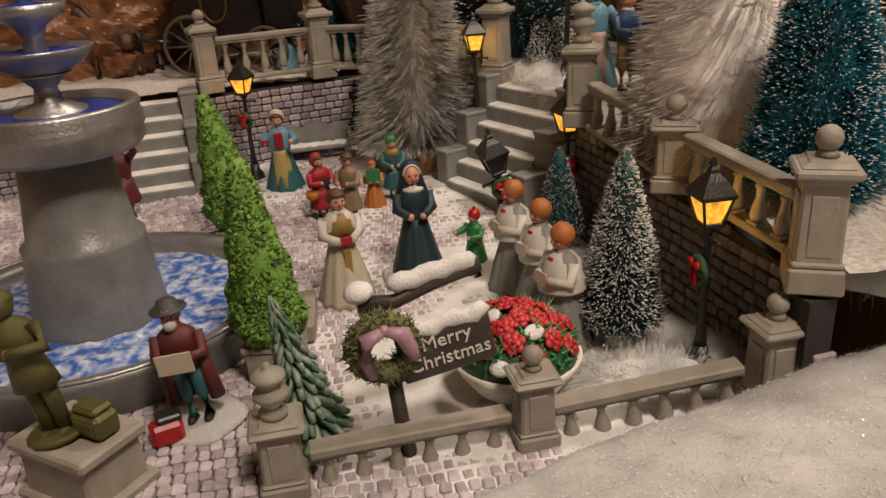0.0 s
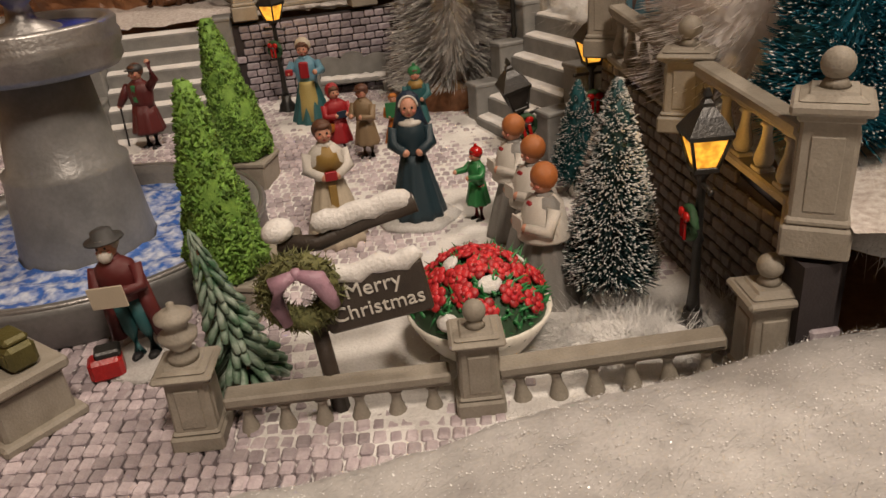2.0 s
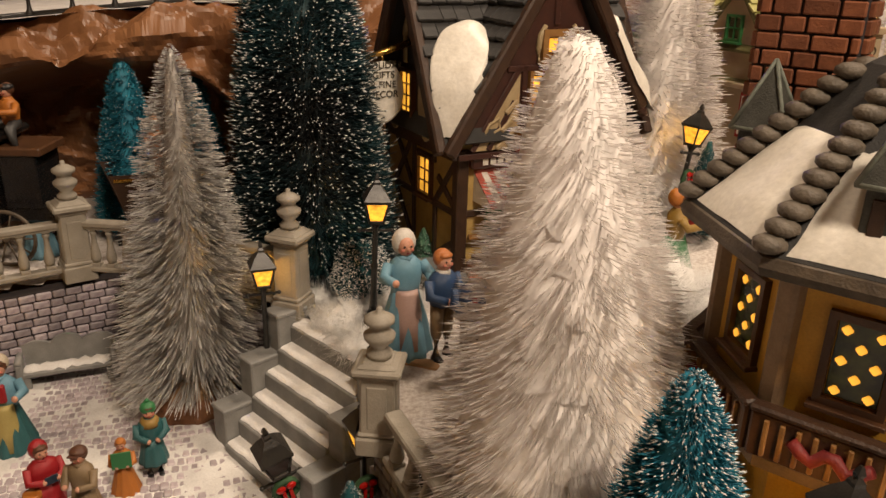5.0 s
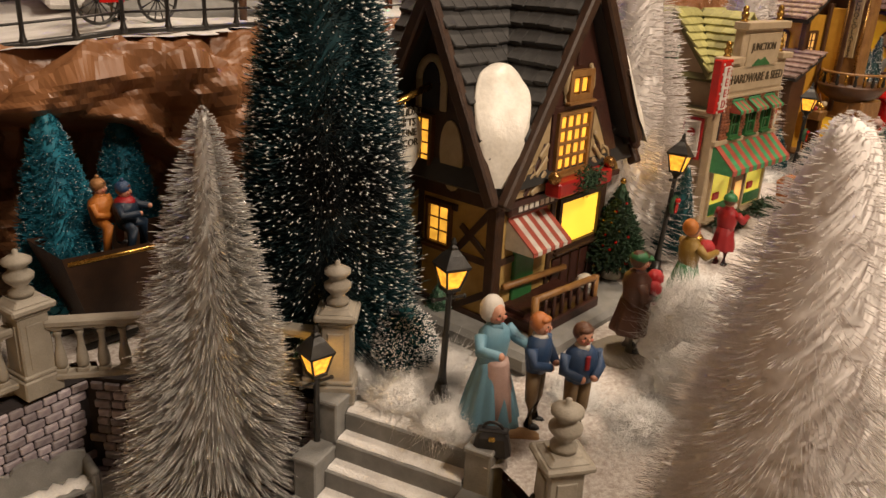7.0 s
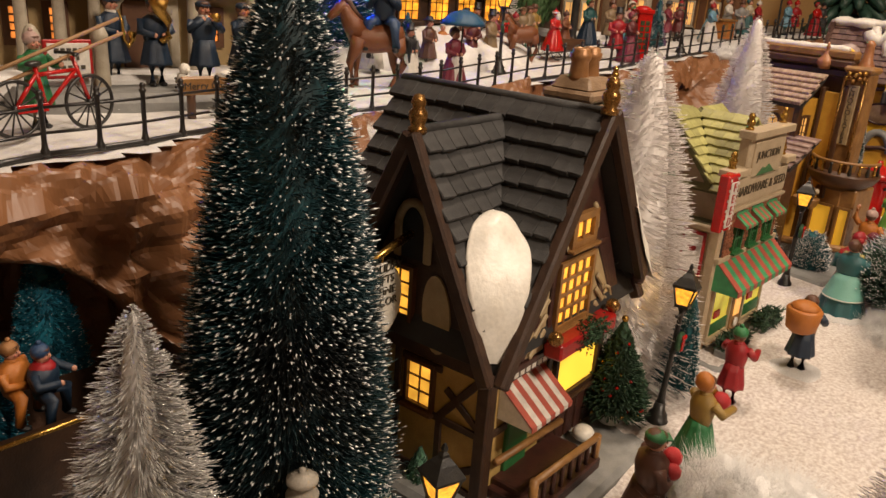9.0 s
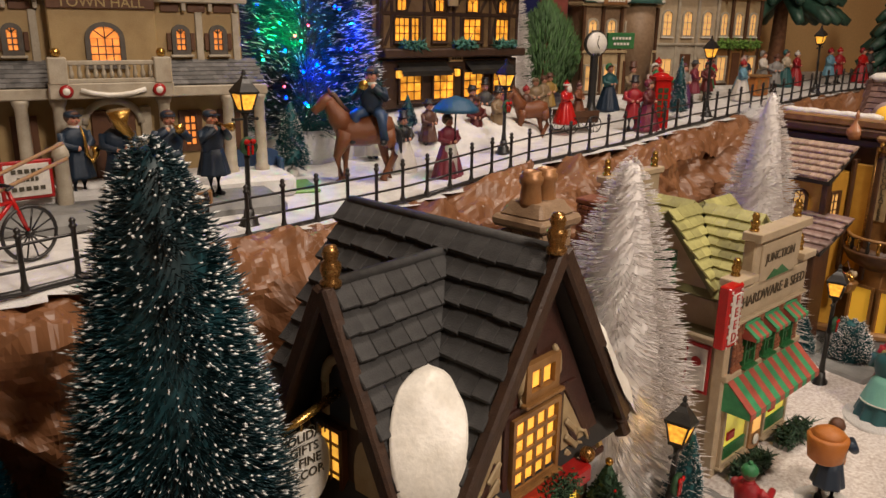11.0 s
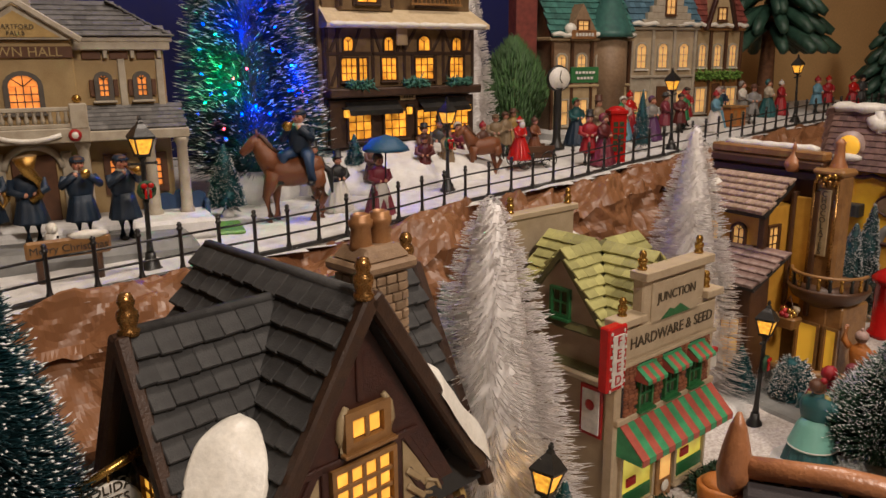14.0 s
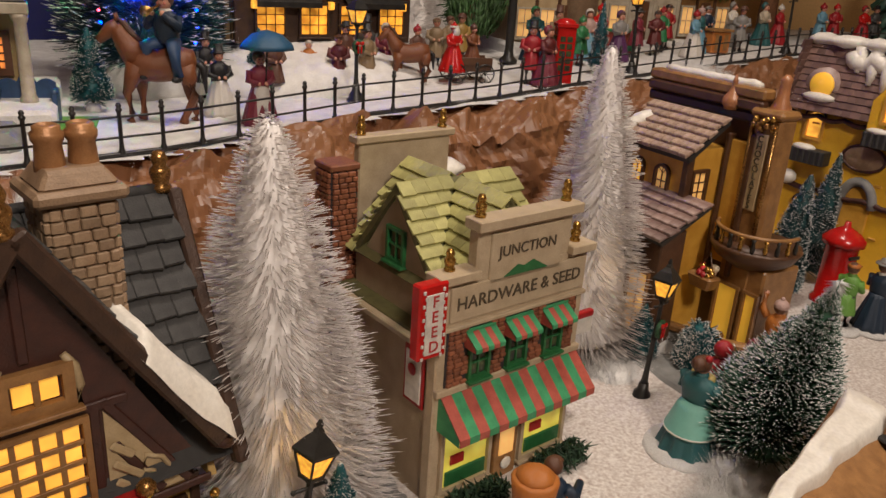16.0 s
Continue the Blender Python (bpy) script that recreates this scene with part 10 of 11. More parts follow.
# bronze statue on its plinth
s = Solid()
for sx in (-1, 1):
    s.tube([(sx * 0.05, 0, 0.03), (sx * 0.05, 0.0, 0.26), (sx * 0.05, 0, 0.5)], [0.045, 0.05, 0.066], "bronze_green", 10).ball((sx * 0.055, -0.03, 0.02), 0.042, "bronze_green", 8, (0.9, 1.6, 0.7))
s.lathe([(0.13, 0.34), (0.115, 0.45), (0.10, 0.52), (0.125, 0.66), (0.11, 0.74), (0.06, 0.785), (0.035, 0.80)], "bronze_green", 16, m=Matrix.Diagonal((1.1, 0.85, 1, 1)))
s.ball((0, -0.005, 0.87), 0.078, "bronze_green", 12, (0.95, 1, 1.1)).ball((0, 0.01, 0.90), 0.082, "bronze_green", 10, (1, 1, 0.8))
for sx in (-1, 1):
    s.tube([(sx * 0.125, 0, 0.72), (sx * 0.19, -0.06, 0.60), (-sx * 0.02, -0.14, 0.62)], [0.05, 0.045, 0.036], "bronze_green", 10)
s.lathe([(0.19, 0), (0.19, 0.03), (0.17, 0.035)], "bronze_green", 16)
single("statue", s, "green bronze statue of a standing man with folded arms", "statue", at(-0.184, 0.289, 0.0325, 0, -9) @ Matrix.Scale(0.074, 4))
single("bronze_chest", Solid().box((0, 0, 0.006), (0.018, 0.013, 0.012), "bronze_green", 0.002).box((0, 0, 0.0135), (0.015, 0.011, 0.004), "bronze_green", 0.0015).box((0, -0.0066, 0.006), (0.012, 0.001, 0.006), "bronze_green", 0.0004), "small green bronze chest on the plinth", "chest", at(-0.166, 0.287, 0.0325, -27))
t = thing("statue_plinth", "worn grey stone plinth under the statue", "plinth", at(-0.178, 0.290, 0.0, -27) @ Matrix.Diagonal((0.82, 0.78, 0.93, 1)))
part("plinth_block", Solid().box((0, 0, 0.014), (0.054, 0.042, 0.028), "stone", 0.002, taper=0.96), t)
part("plinth_cap", Solid().box((0, 0, 0.0312), (0.060, 0.047, 0.0065), "stone", 0.0016), t)
part("plinth_foot", Solid().box((0, 0, 0.003), (0.063, 0.050, 0.006), "stone", 0.0016), t)

# the street
F(0.120, 0.657, 0.097, 0.090, 10, "woman figurine with white headscarf, pink apron and blue skirt", "sky_cloth", "sky_cloth", hat=("hood", "white_cloth"), apron="pink_cloth", arms="out", base=None, hair=None, group="street trio")
single("figure_stand", Solid().box((0, 0, 0.002), (0.060, 0.030, 0.004), "wood_cut", 0.0012), "thin wooden stand under the street trio", "stand", at(0.122, 0.652, 0.094, -35))
t = thing("travelling_bag", "black travelling bag on the street beside the trio", "bag", at(0.100, 0.622, 0.0985, -38))
part("bag_body", Solid().box((0, 0, 0.0085), (0.024, 0.013, 0.017), "black_paint", 0.003, taper=0.82), t)
part("bag_top", Solid().box((0, 0, 0.0175), (0.019, 0.006, 0.003), "black_paint", 0.001), t)
part("bag_handle", Solid().tube([(0.006 * math.cos(a), 0, 0.018 + 0.005 * math.sin(a)) for a in [k * math.pi / 8 for k in range(9)]], 0.0010, "black_paint", 6), t)
part("bag_clasp", Solid().box((0, -0.0058, 0.0145), (0.004, 0.0015, 0.003), "brass", 0.0004), t)
F(0.143, 0.640, 0.097, 0.084, 30, "boy figurine in blue jacket with ginger hair", "tan_coat", "denim", "legs", hair="hair_ginger", arms="front", base=None, group="street trio")
F(0.160, 0.619, 0.097, 0.083, -10, "boy figurine in blue jacket with brown hair and red tie", "tan_coat", "denim", "legs", arms="front", base=None, extra=[("box", (0, -0.10, 0.68), (0.04, 0.02, 0.12), "crimson", 0.008)], group="street trio")
F(0.252, 0.671, 0.109, 0.086, 60, "man figurine in brown coat carrying red flowers", "ivory", "brown_coat", "coat", hat=("cap", "green_cloth"), arms="front", base="stone", extra=[("ball", (0.02, -0.15, 0.72), 0.075, "red_flower", 10), ("ball", (-0.07, -0.13, 0.66), 0.065, "red_flower", 10), ("ball", (0.08, -0.14, 0.60), 0.06, "red_flower", 10), GREENS], wide=1.2, group="street figurines")
F(0.338, 0.703, 0.116, 0.080, 80, "flower seller figurine in green dress", "green_cloth", "gold_cloth", hat=("bonnet", "orange_cloth"), arms="out", base="plum", extra=[("ball", (0, -0.2, 0.66), 0.09, "red_flower", 8), ("ball", (0.1, -0.15, 0.72), 0.07, "brass", 8)], group="street figurines")
F(0.425, 0.742, 0.126, 0.072, 100, "child figurine in red coat and green hat", "crimson", "crimson", "coat", hat=("beanie", "green_cloth"), arms="out", base=None, extra=[GREENS], group="street figurines")
F(0.520, 0.744, 0.132, 0.078, 120, "man figurine in navy jacket with an orange basket", "dark_grey", "navy", "coat", hair="hair_brown", arms="out", base="snow", extra=[("lathe", [(0.11, 0.58), (0.16, 0.62), (0.19, 0.84), (0.17, 0.86)], "orange_cloth", 16, (0.05, 0.20, 0)), ("ball", (0.05, 0.20, 0.86), 0.16, "orange_cloth", 10, (1, 1, 0.5)), ("ball", (0.0, -0.26, 0.40), 0.13, "orange_cloth", 10)], lean=0, group="street figurines")
F(0.688, 0.805, 0.132, 0.088, 104, "lady figurine in teal gown with mint overskirt and yellow shawl", "teal_cloth", "teal_cloth", hair="hair_brown", arms="front", base=None, extra=[("lathe", [(0.40, 0), (0.41, 0.02), (0.37, 0.05), (0.1, 0.06)], "snow", 22), ("lathe", [(0.238, 0.235), (0.230, 0.25), (0.160, 0.46), (0.12, 0.53)], "mint", 40, (0, 0.01, 0)), ("tube", [(0.240 * math.cos(a), 0.01 + 0.240 * math.sin(a), 0.25) for a in [k * math.pi / 10 for k in range(20)]], 0.007, "white_cloth", 5, None, True), ("box", (0, -0.125, 0.60), (0.13, 0.05, 0.30), "yellow_cloth", 0.02), ("tube", [(-0.10, 0.0, 0.76), (0, -0.08, 0.72), (0.10, 0.0, 0.76)], 0.036, "yellow_cloth", 8), ("ball", (-0.05, 0.02, 0.95), 0.035, "crimson", 8), ("ball", (0, 0.07, 0.90), 0.07, "hair_brown", 10)], wide=1.25, group="street figurines")
F(0.723, 0.823, 0.133, 0.084, 150, "lady figurine in a dark red gown", "plum", "crimson", hat=("bonnet", "crimson"), arms="front", base=None, wide=1.1, group="street figurines")
F(0.765, 0.828, 0.133, 0.076, 120, "lady figurine in a rose gown", "plum", "pink_cloth", hat=("bonnet", "plum"), arms="front", base=None, group="street figurines")
F(0.838, 0.872, 0.134, 0.082, 110, "figurine in orange coat with a pink scarf, arm raised", "orange_cloth", "orange_cloth", "coat", hat=("beanie", "pink_cloth"), arms="up", base=None, group="street figurines")
F(1.000, 0.928, 0.135, 0.080, 100, "figurine in lime green coat and orange cap", "dark_grey", "lime_cloth", "coat", hat=("cap", "orange_cloth"), arms="front", base="snow", group="street figurines")
F(1.030, 0.915, 0.135, 0.084, 100, "figurine in navy coat with white bonnet and red scarf", "navy", "navy", hat=("brim", "grey_cloth"), arms="front", base="snow", group="street figurines")
F(1.075, 0.925, 0.135, 0.070, 100, "child figurine in red and teal", "teal_cloth", "crimson", "coat", hat=("beanie", "orange_cloth"), arms="front", base="snow", group="street figurines")
F(1.12, 0.93, 0.135, 0.084, 100, "figurine under a red bonnet in grey coat", "grey_cloth", "dark_grey", "robe", hat=("bonnet", "crimson"), arms="front", base="snow", group="street figurines")

# pillar box
t = thing("pillar_box", "glossy red pillar box in the street", "post box", at(1.050, 0.985, 0.134))
part("body", Solid().lathe([(0.022, 0), (0.022, 0.006), (0.018, 0.009), (0.018, 0.070), (0.021, 0.074)], "red_gloss", 20), t)
part("cap", Solid().lathe([(0.0235, 0.074), (0.0235, 0.080), (0.017, 0.086), (0.011, 0.090), (0.004, 0.094), (0.003, 0.100)], "red_gloss", 20), t)
part("slot", Solid().box((0, -0.0182, 0.062), (0.016, 0.002, 0.004), "black", 0.0005), t)

# small red parasol far down the street
t = thing("parasol", "red parasol at the street's end", "parasol", at(1.20, 1.02, 0.135))
part("pole", Solid().tube([(0, 0, 0), (0, 0, 0.11)], 0.0018, "black", 6), t)
part("canopy", Solid().lathe([(0.040, 0.088), (0.036, 0.098), (0.020, 0.110), (0.002, 0.116)], "red", 12, smooth=False), t)

F(-0.181, 0.880, 0.095, 0.066, 20, "small figurine in pale blue behind the terrace balustrade", "sky_cloth", "teal_cloth", hat=("hood", "sky_cloth"), arms="front", base=None, group="terrace figurines")

# terrace: sleigh with two children, and coach
t = thing("sleigh", "dark wooden sleigh on the terrace", "sleigh", at(-0.060, 0.898, 0.094, 20) @ Matrix.Diagonal((1.25, 1.25, 1.75, 1)))
part("hull", Solid().add([(-0.035, -0.016, 0.010), (0.035, -0.016, 0.010), (0.035, 0.016, 0.010), (-0.035, 0.016, 0.010), (-0.050, -0.022, 0.046), (0.046, -0.022, 0.042), (0.046, 0.022, 0.042), (-0.050, 0.022, 0.046)], [(3, 2, 1, 0), (0, 1, 5, 4), (1, 2, 6, 5), (2, 3, 7, 6), (3, 0, 4, 7)], "timber"), t, "dark brown hull with a gold line")
part("gold_line", Solid().tube([(-0.047, -0.0218, 0.043), (0.046, -0.0222, 0.040)], 0.0010, "brass", 6), t)
for sy in (-1, 1):
    part("runner", Solid().tube([(-0.045, sy * 0.014, 0.002), (0.030, sy * 0.014, 0.002), (0.050, sy * 0.014, 0.010), (0.054, sy * 0.014, 0.022)], 0.0018, "black", 6), t)
    part("runner_post", Solid().tube([(0.02, sy * 0.014, 0.002), (0.02, sy * 0.014, 0.012)], 0.0014, "black", 6), t)
F(-0.076, 0.900, 0.150, 0.068, 60, "seated child figurine in orange coat and knitted hat", "orange_cloth", "orange_cloth", "seat", hat=("beanie", "terracotta"), arms="front", base=None, group="sleigh riders", wide=1.3)
F(-0.060, 0.893, 0.148, 0.068, 60, "seated child figurine in navy coat, red scarf and blue hat", "navy", "navy", "seat", hat=("beanie", "denim"), arms="out", base=None, wide=1.3, extra=[("lathe", [(0.12, 0.70), (0.11, 0.76), (0.07, 0.80)], "crimson", 12)], group="sleigh riders")


def wheel(parent, p, r, key="choc_light", axis="Y", name="wheel", spokes=10):
    q = Matrix.Translation(p) @ (Matrix.Rotation(math.pi / 2, 4, "X") if axis == "Y" else Matrix.Identity(4))
    w = part(name, Solid().tube([(r * math.cos(a), r * math.sin(a), 0) for a in [k * 2 * math.pi / 28 for k in range(28)]], r * 0.075, key, 6, closed=True), parent, m=q)
    for k in range(spokes):
        a = k * 2 * math.pi / spokes
        part("spoke", Solid().tube([(0, 0, 0), (r * math.cos(a), r * math.sin(a), 0)], r * 0.035, key, 5), w)
    part("hub", Solid().ball((0, 0, 0), r * 0.16, key, 8), w)
    return w


reg("coach_black", (0.008, 0.008, 0.009), 0.25, col2=(0.016, 0.013, 0.012), scale=120, bump=0.15)
reg("coach_gilt", (0.16, 0.095, 0.03), 0.4, 0.5, col2=(0.08, 0.05, 0.02), scale=120)
t = thing("coach", "black horse-drawn coach with gilt trim and painted silvery roof highlights", "coach", at(-0.240, 0.895, 0.095, -8) @ Matrix.Scale(1.2, 4))
part("cabin", Solid().slab([(-0.045, -0.024), (0.035, -0.024), (0.035, 0.024), (-0.045, 0.024)], 0.030, 0.088, "coach_black"), t)
part("roof", Solid().box((-0.005, 0, 0.091), (0.092, 0.056, 0.006), "coach_black", 0.002), t)
# flat silver lumps put in as the black roof's highlights, not snow
part("roof_snow", Solid().ball((-0.018, 0.004, 0.0935), 1.0, "metal_silver", 16, (0.026, 0.018, 0.004)).ball((0.012, -0.004, 0.0935), 1.0, "metal_silver", 16, (0.018, 0.016, 0.003)), t, "silvery patches put on the roof as highlights")
part("roof_rail", Solid().tube([(-0.045, -0.022, 0.102), (-0.02, -0.024, 0.105), (0.02, -0.024, 0.105), (0.036, -0.022, 0.102)], 0.0012, "metal_silver", 6), t)
part("cabin_window", Solid().tube([(-0.006 + 0.012 * math.cos(a), -0.0245, 0.064 + 0.017 * math.sin(a)) for a in [k * 0.3927 for k in range(16)]], 0.0014, "coach_gilt", 6, closed=True), t, "gilt oval window frame")
part("seat", Solid().box((0.052, 0, 0.082), (0.032, 0.042, 0.006), "choc_brown", 0.001).box((0.050, 0, 0.060), (0.026, 0.038, 0.040), "coach_black", 0.001).box((0.052, 0, 0.036), (0.034, 0.034, 0.012), "coach_black", 0.001), t)
for x, r in ((-0.030, 0.026), (0.040, 0.020)):
    for sy in (-1, 1):
        wheel(t, (x, sy * 0.031, r + 0.002), r, "eave_brown")
    part("axle", Solid().tube([(x, -0.031, r + 0.002), (x, 0.031, r + 0.002)], 0.0018, "coach_black", 6), t)
part("shaft_pole", Solid().tube([(-0.05, -0.012, 0.030), (-0.135, -0.012, 0.036)], 0.0016, "coach_black", 6), t)
F(-0.190, 0.887, 0.177, 0.074, -40, "seated coachman figurine in ochre coat", "dark_grey", "orange_cloth", "seat", hat=("cap", "black_paint"), arms="out", base=None, group="coach party")


def horse(x, y, z, k, deg, label, key="horse_brown", group="horses", gait=0.0, name="horse_figurine"):
    s = Solid()
    s.tube([(-0.37, 0, 0.60), (-0.32, 0, 0.63), (-0.20, 0, 0.64), (0.02, 0, 0.60), (0.20, 0, 0.62), (0.31, 0, 0.66)], [0.07, 0.16, 0.19, 0.175, 0.19, 0.11], key, 14)
    s.tube([(0.20, 0, 0.66), (0.32, 0, 0.80), (0.40, 0, 0.94), (0.43, 0, 1.01)], [0.17, 0.125, 0.088, 0.07], key, 12)
    s.tube([(0.39, 0, 1.02), (0.47, 0, 0.97), (0.56, 0, 0.89), (0.61, 0, 0.845)], [0.075, 0.080, 0.055, 0.045], key, 10)
    for sy in (-1, 1):
        s.tube([(0.40, sy * 0.04, 1.06), (0.42, sy * 0.045, 1.14)], [0.024, 0.006], key, 6)
        for xx, kx, fx in ((0.22, 0.06 * sy + gait, 0.10 * gait * sy), (-0.27, -0.06 - 0.05 * sy, 0.08 * sy)):
            s.tube([(xx, sy * 0.09, 0.62), (xx + kx * 0.5, sy * 0.095, 0.46), (xx + kx, sy * 0.09, 0.31), (xx + kx * 0.6 + fx, sy * 0.09, 0.07), (xx + kx * 0.6 + fx + 0.02, sy * 0.09, 0.0)], [0.115, 0.085, 0.052, 0.038, 0.055], key, 8)
    s.tube([(-0.36, 0, 0.68), (-0.46, 0, 0.60), (-0.48, 0, 0.32)], [0.035, 0.05, 0.012], "black_paint", 8)
    s.tube([(0.16, 0, 0.84), (0.27, 0, 0.93), (0.35, 0, 1.05), (0.41, 0, 1.08)], [0.02, 0.04, 0.04, 0.02], "choc_brown", 6)
    return single(name, s, label, "figurine", at(x, y, z, deg) @ Matrix.Scale(k, 4), group)


horse(-0.385, 0.905, 0.095, 0.075, 172, "dark brown coach horse figurine on the terrace", "choc_brown")
horse(-0.375, 0.945, 0.095, 0.075, 172, "dark brown coach horse figurine beside its pair", "choc_brown")

# ---------------------------------------------------------------- the upper town
ZB = 0.327
single("band_pavement", Solid().box((0.09, 1.185, 0.315), (0.27, 0.11, 0.024), "step_stone", 0.008), "snowy pavement before the town hall", "pavement", kind="structure")
for x, y, d, e, lab in ((0.050, 1.198, 30, SAX, "bandsman figurine in navy coat playing a saxophone"), (0.084, 1.178, 10, TUBA, "bandsman figurine in navy coat playing a tuba"), (0.127, 1.170, 10, HORN, "bandsman figurine in navy coat playing a trumpet"), (0.163, 1.162, 30, HORN, "bandsman figurine in navy coat playing a cornet")):
    F(x, y, ZB, 0.084, d, lab, "navy", "navy", "coat", hat=("cap", "navy"), arms="mouth" if e is HORN else "front", base=None, extra=[e], group="brass band", wide=1.15)
s = Solid()
s.tube([(0, 0, 0.0), (0, 0, 0.3), (0, -0.02, 0.62)], [0.30, 0.30, 0.20], "snow_paint", 12).ball((0, -0.08, 0.80), 0.20, "snow_paint", 12).ball((0, -0.26, 0.76), 0.10, "snow_paint", 8)
for k in range(12):
    a = k * 2.4
    s.ball((0.27 * math.cos(a), 0.27 * math.sin(a), 0.1 + 0.04 * k), 0.05, "black_paint", 6)
single("dog_figurine", s, "white spotted dog figurine sitting by the band", "figurine", at(0.099, 1.142, 0.327, 20) @ Matrix.Scale(0.026, 4))
t = thing("plank_sign", "rustic plank sign with snow on two posts", "sign", at(0.112, 1.085, 0.311, 8))
part("plank", Solid().box((0, 0, 0.030), (0.066, 0.005, 0.016), "choc_light", 0.002), t, "rough tan plank")
writing(t, "Merry Christmas", Matrix.Translation((0, -0.0030, 0.030)) @ rx, 0.0088, "sign_brown")
for sx in (-1, 1):
    part("post", Solid().tube([(sx * 0.022, 0.003, 0), (sx * 0.022, 0.003, 0.034)], 0.004, "choc_brown", 8), t)
part("plank_snow", Solid().ball((0.016, 0, 0.039), 0.010, "snow_paint", 10, (1.7, 0.5, 0.4)), t)
t = thing("framed_notice", "red-framed white notice between two stone posts", "sign", at(0.008, 1.175, 0.322, 12))
part("board", Solid().box((0, 0, 0.030), (0.042, 0.003, 0.034), "red", 0.001), t)
part("notice", Solid().box((0, -0.0018, 0.030), (0.036, 0.001, 0.028), "awning_white", 0.0004), t)
for z, w in ((0.038, 0.026), (0.031, 0.018), (0.023, 0.028)):
    bars(t, face(0, -0.0024, 0), 0, z, w, 0.0036, "letters_dark", 5)
for sx in (-1, 1):
    part("post", Solid().lathe([(0.0075, 0), (0.007, 0.004), (0.006, 0.046), (0.0075, 0.048), (0.0068, 0.052), (0.004, 0.058), (0.001, 0.060)], "hall_trim", 14, (sx * 0.029, 0, 0)), t)
# bicycle
t = thing("bicycle", "small red bicycle with wire wheels inside the railings", "bicycle", at(-0.022, 1.043, 0.313, 27))
for x in (-0.030, 0.030):
    wheel(t, (x, 0, 0.021), 0.020, "black_fence", spokes=14)
for a, b in (((-0.030, 0, 0.021), (-0.006, 0, 0.020)), ((-0.006, 0, 0.020), (-0.012, 0, 0.050)), ((-0.006, 0, 0.020), (0.020, 0, 0.046)), ((-0.012, 0, 0.044), (0.020, 0, 0.046)), ((0.030, 0, 0.021), (0.018, 0, 0.056)), ((-0.030, 0, 0.021), (-0.012, 0, 0.044))):
    part("frame_tube", Solid().tube([a, b], 0.0016, "red_gloss", 8), t)
part("handlebar", Solid().tube([(0.012, -0.012, 0.058), (0.019, -0.006, 0.058), (0.019, 0.006, 0.058), (0.012, 0.012, 0.058)], 0.0013, "black", 6), t)
part("saddle", Solid().ball((-0.013, 0, 0.052), 0.005, "black", 8, (1.4, 0.8, 0.5)), t)
part("chain_guard", Solid().box((-0.018, -0.003, 0.021), (0.024, 0.001, 0.006), "red_gloss", 0.0004), t)
F(-0.030, 1.066, 0.313, 0.074, 30, "figurine in green jacket holding two poles beside the bicycle", "tan_coat", "green_cloth", "coat", hat=("beanie", "pink_cloth"), arms="out", base=None, extra=[("tube", [(-0.8, -0.25, 0.45), (0.9, -0.25, 0.95)], 0.02, "wood_cut", 6), ("tube", [(-0.8, -0.30, 0.60), (0.9, -0.20, 1.10)], 0.02, "wood_cut", 6)], group="town figurines")
bench(at(0.226, 1.245, 0.314, -5), "denim", "blue park bench on green turf", 0.050, snow=False)
single("turf", Solid().box((0.0, 0, 0.001), (0.095, 0.060, 0.004), "lime_cloth", 0.002), "green turf patch under the blue bench", "turf", at(0.238, 1.235, 0.312, -5))
# mounted policeman
horse(0.346, 1.236, 0.314, 0.090, 165, "brown trotting horse figurine with a rider", "horse_brown", "mounted pair", 0.06)
F(0.354, 1.230, 0.340, 0.104, -40, "rider figurine in navy uniform blowing a horn", "denim", "navy", "seat", hat=("cap", "navy"), arms="mouth", base=None, extra=[HORN], group="mounted pair")
F(0.404, 1.345, 0.317, 0.072, 10, "waiter figurine in black waistcoat and white apron", "black_paint", "black_paint", "coat", hat=("top", "black_paint"), apron="white_cloth", arms="front", base=None, group="town figurines")
u = F(0.437, 1.203, 0.315, 0.074, 5, "woman figurine in red dress under a blue umbrella", "plum", "plum", "robe", hat=("bonnet", "brown_coat"), apron="white_cloth", arms="front", base=None, extra=[("tube", [(0.05, -0.1, 0.56), (0.10, -0.06, 1.22)], 0.014, "black_paint", 6), ("lathe", [(0.37, 1.02), (0.345, 1.08), (0.21, 1.20), (0.02, 1.26)], "umbrella_blue", 10, (0.09, -0.06, 0))], group="town figurines", wide=1.1)
F(0.532, 1.380, 0.322, 0.060, -20, "boy figurine in an orange-brown jacket", "tan_coat", "orange_cloth", "coat", hair="hair_grey", arms="down", base=None, group="town figurines")
s = Solid().tube([(-0.3, 0, 0.5), (0.2, 0, 0.55)], [0.2, 0.2], "tan_coat", 10).ball((0.36, 0, 0.78), 0.18, "tan_coat", 10).tube([(0.15, 0.08, 0.5), (0.16, 0.08, 0)], 0.06, "tan_coat", 6).tube([(0.15, -0.08, 0.5), (0.16, -0.08, 0)], 0.06, "tan_coat", 6).tube([(-0.25, 0.08, 0.5), (-0.25, 0.08, 0)], 0.06, "tan_coat", 6).tube([(-0.25, -0.08, 0.5), (-0.25, -0.08, 0)], 0.06, "tan_coat", 6)
single("dog_figurine", s, "small tan dog figurine on the snow", "figurine", at(0.508, 1.37, 0.321, 160) @ Matrix.Scale(0.026, 4))
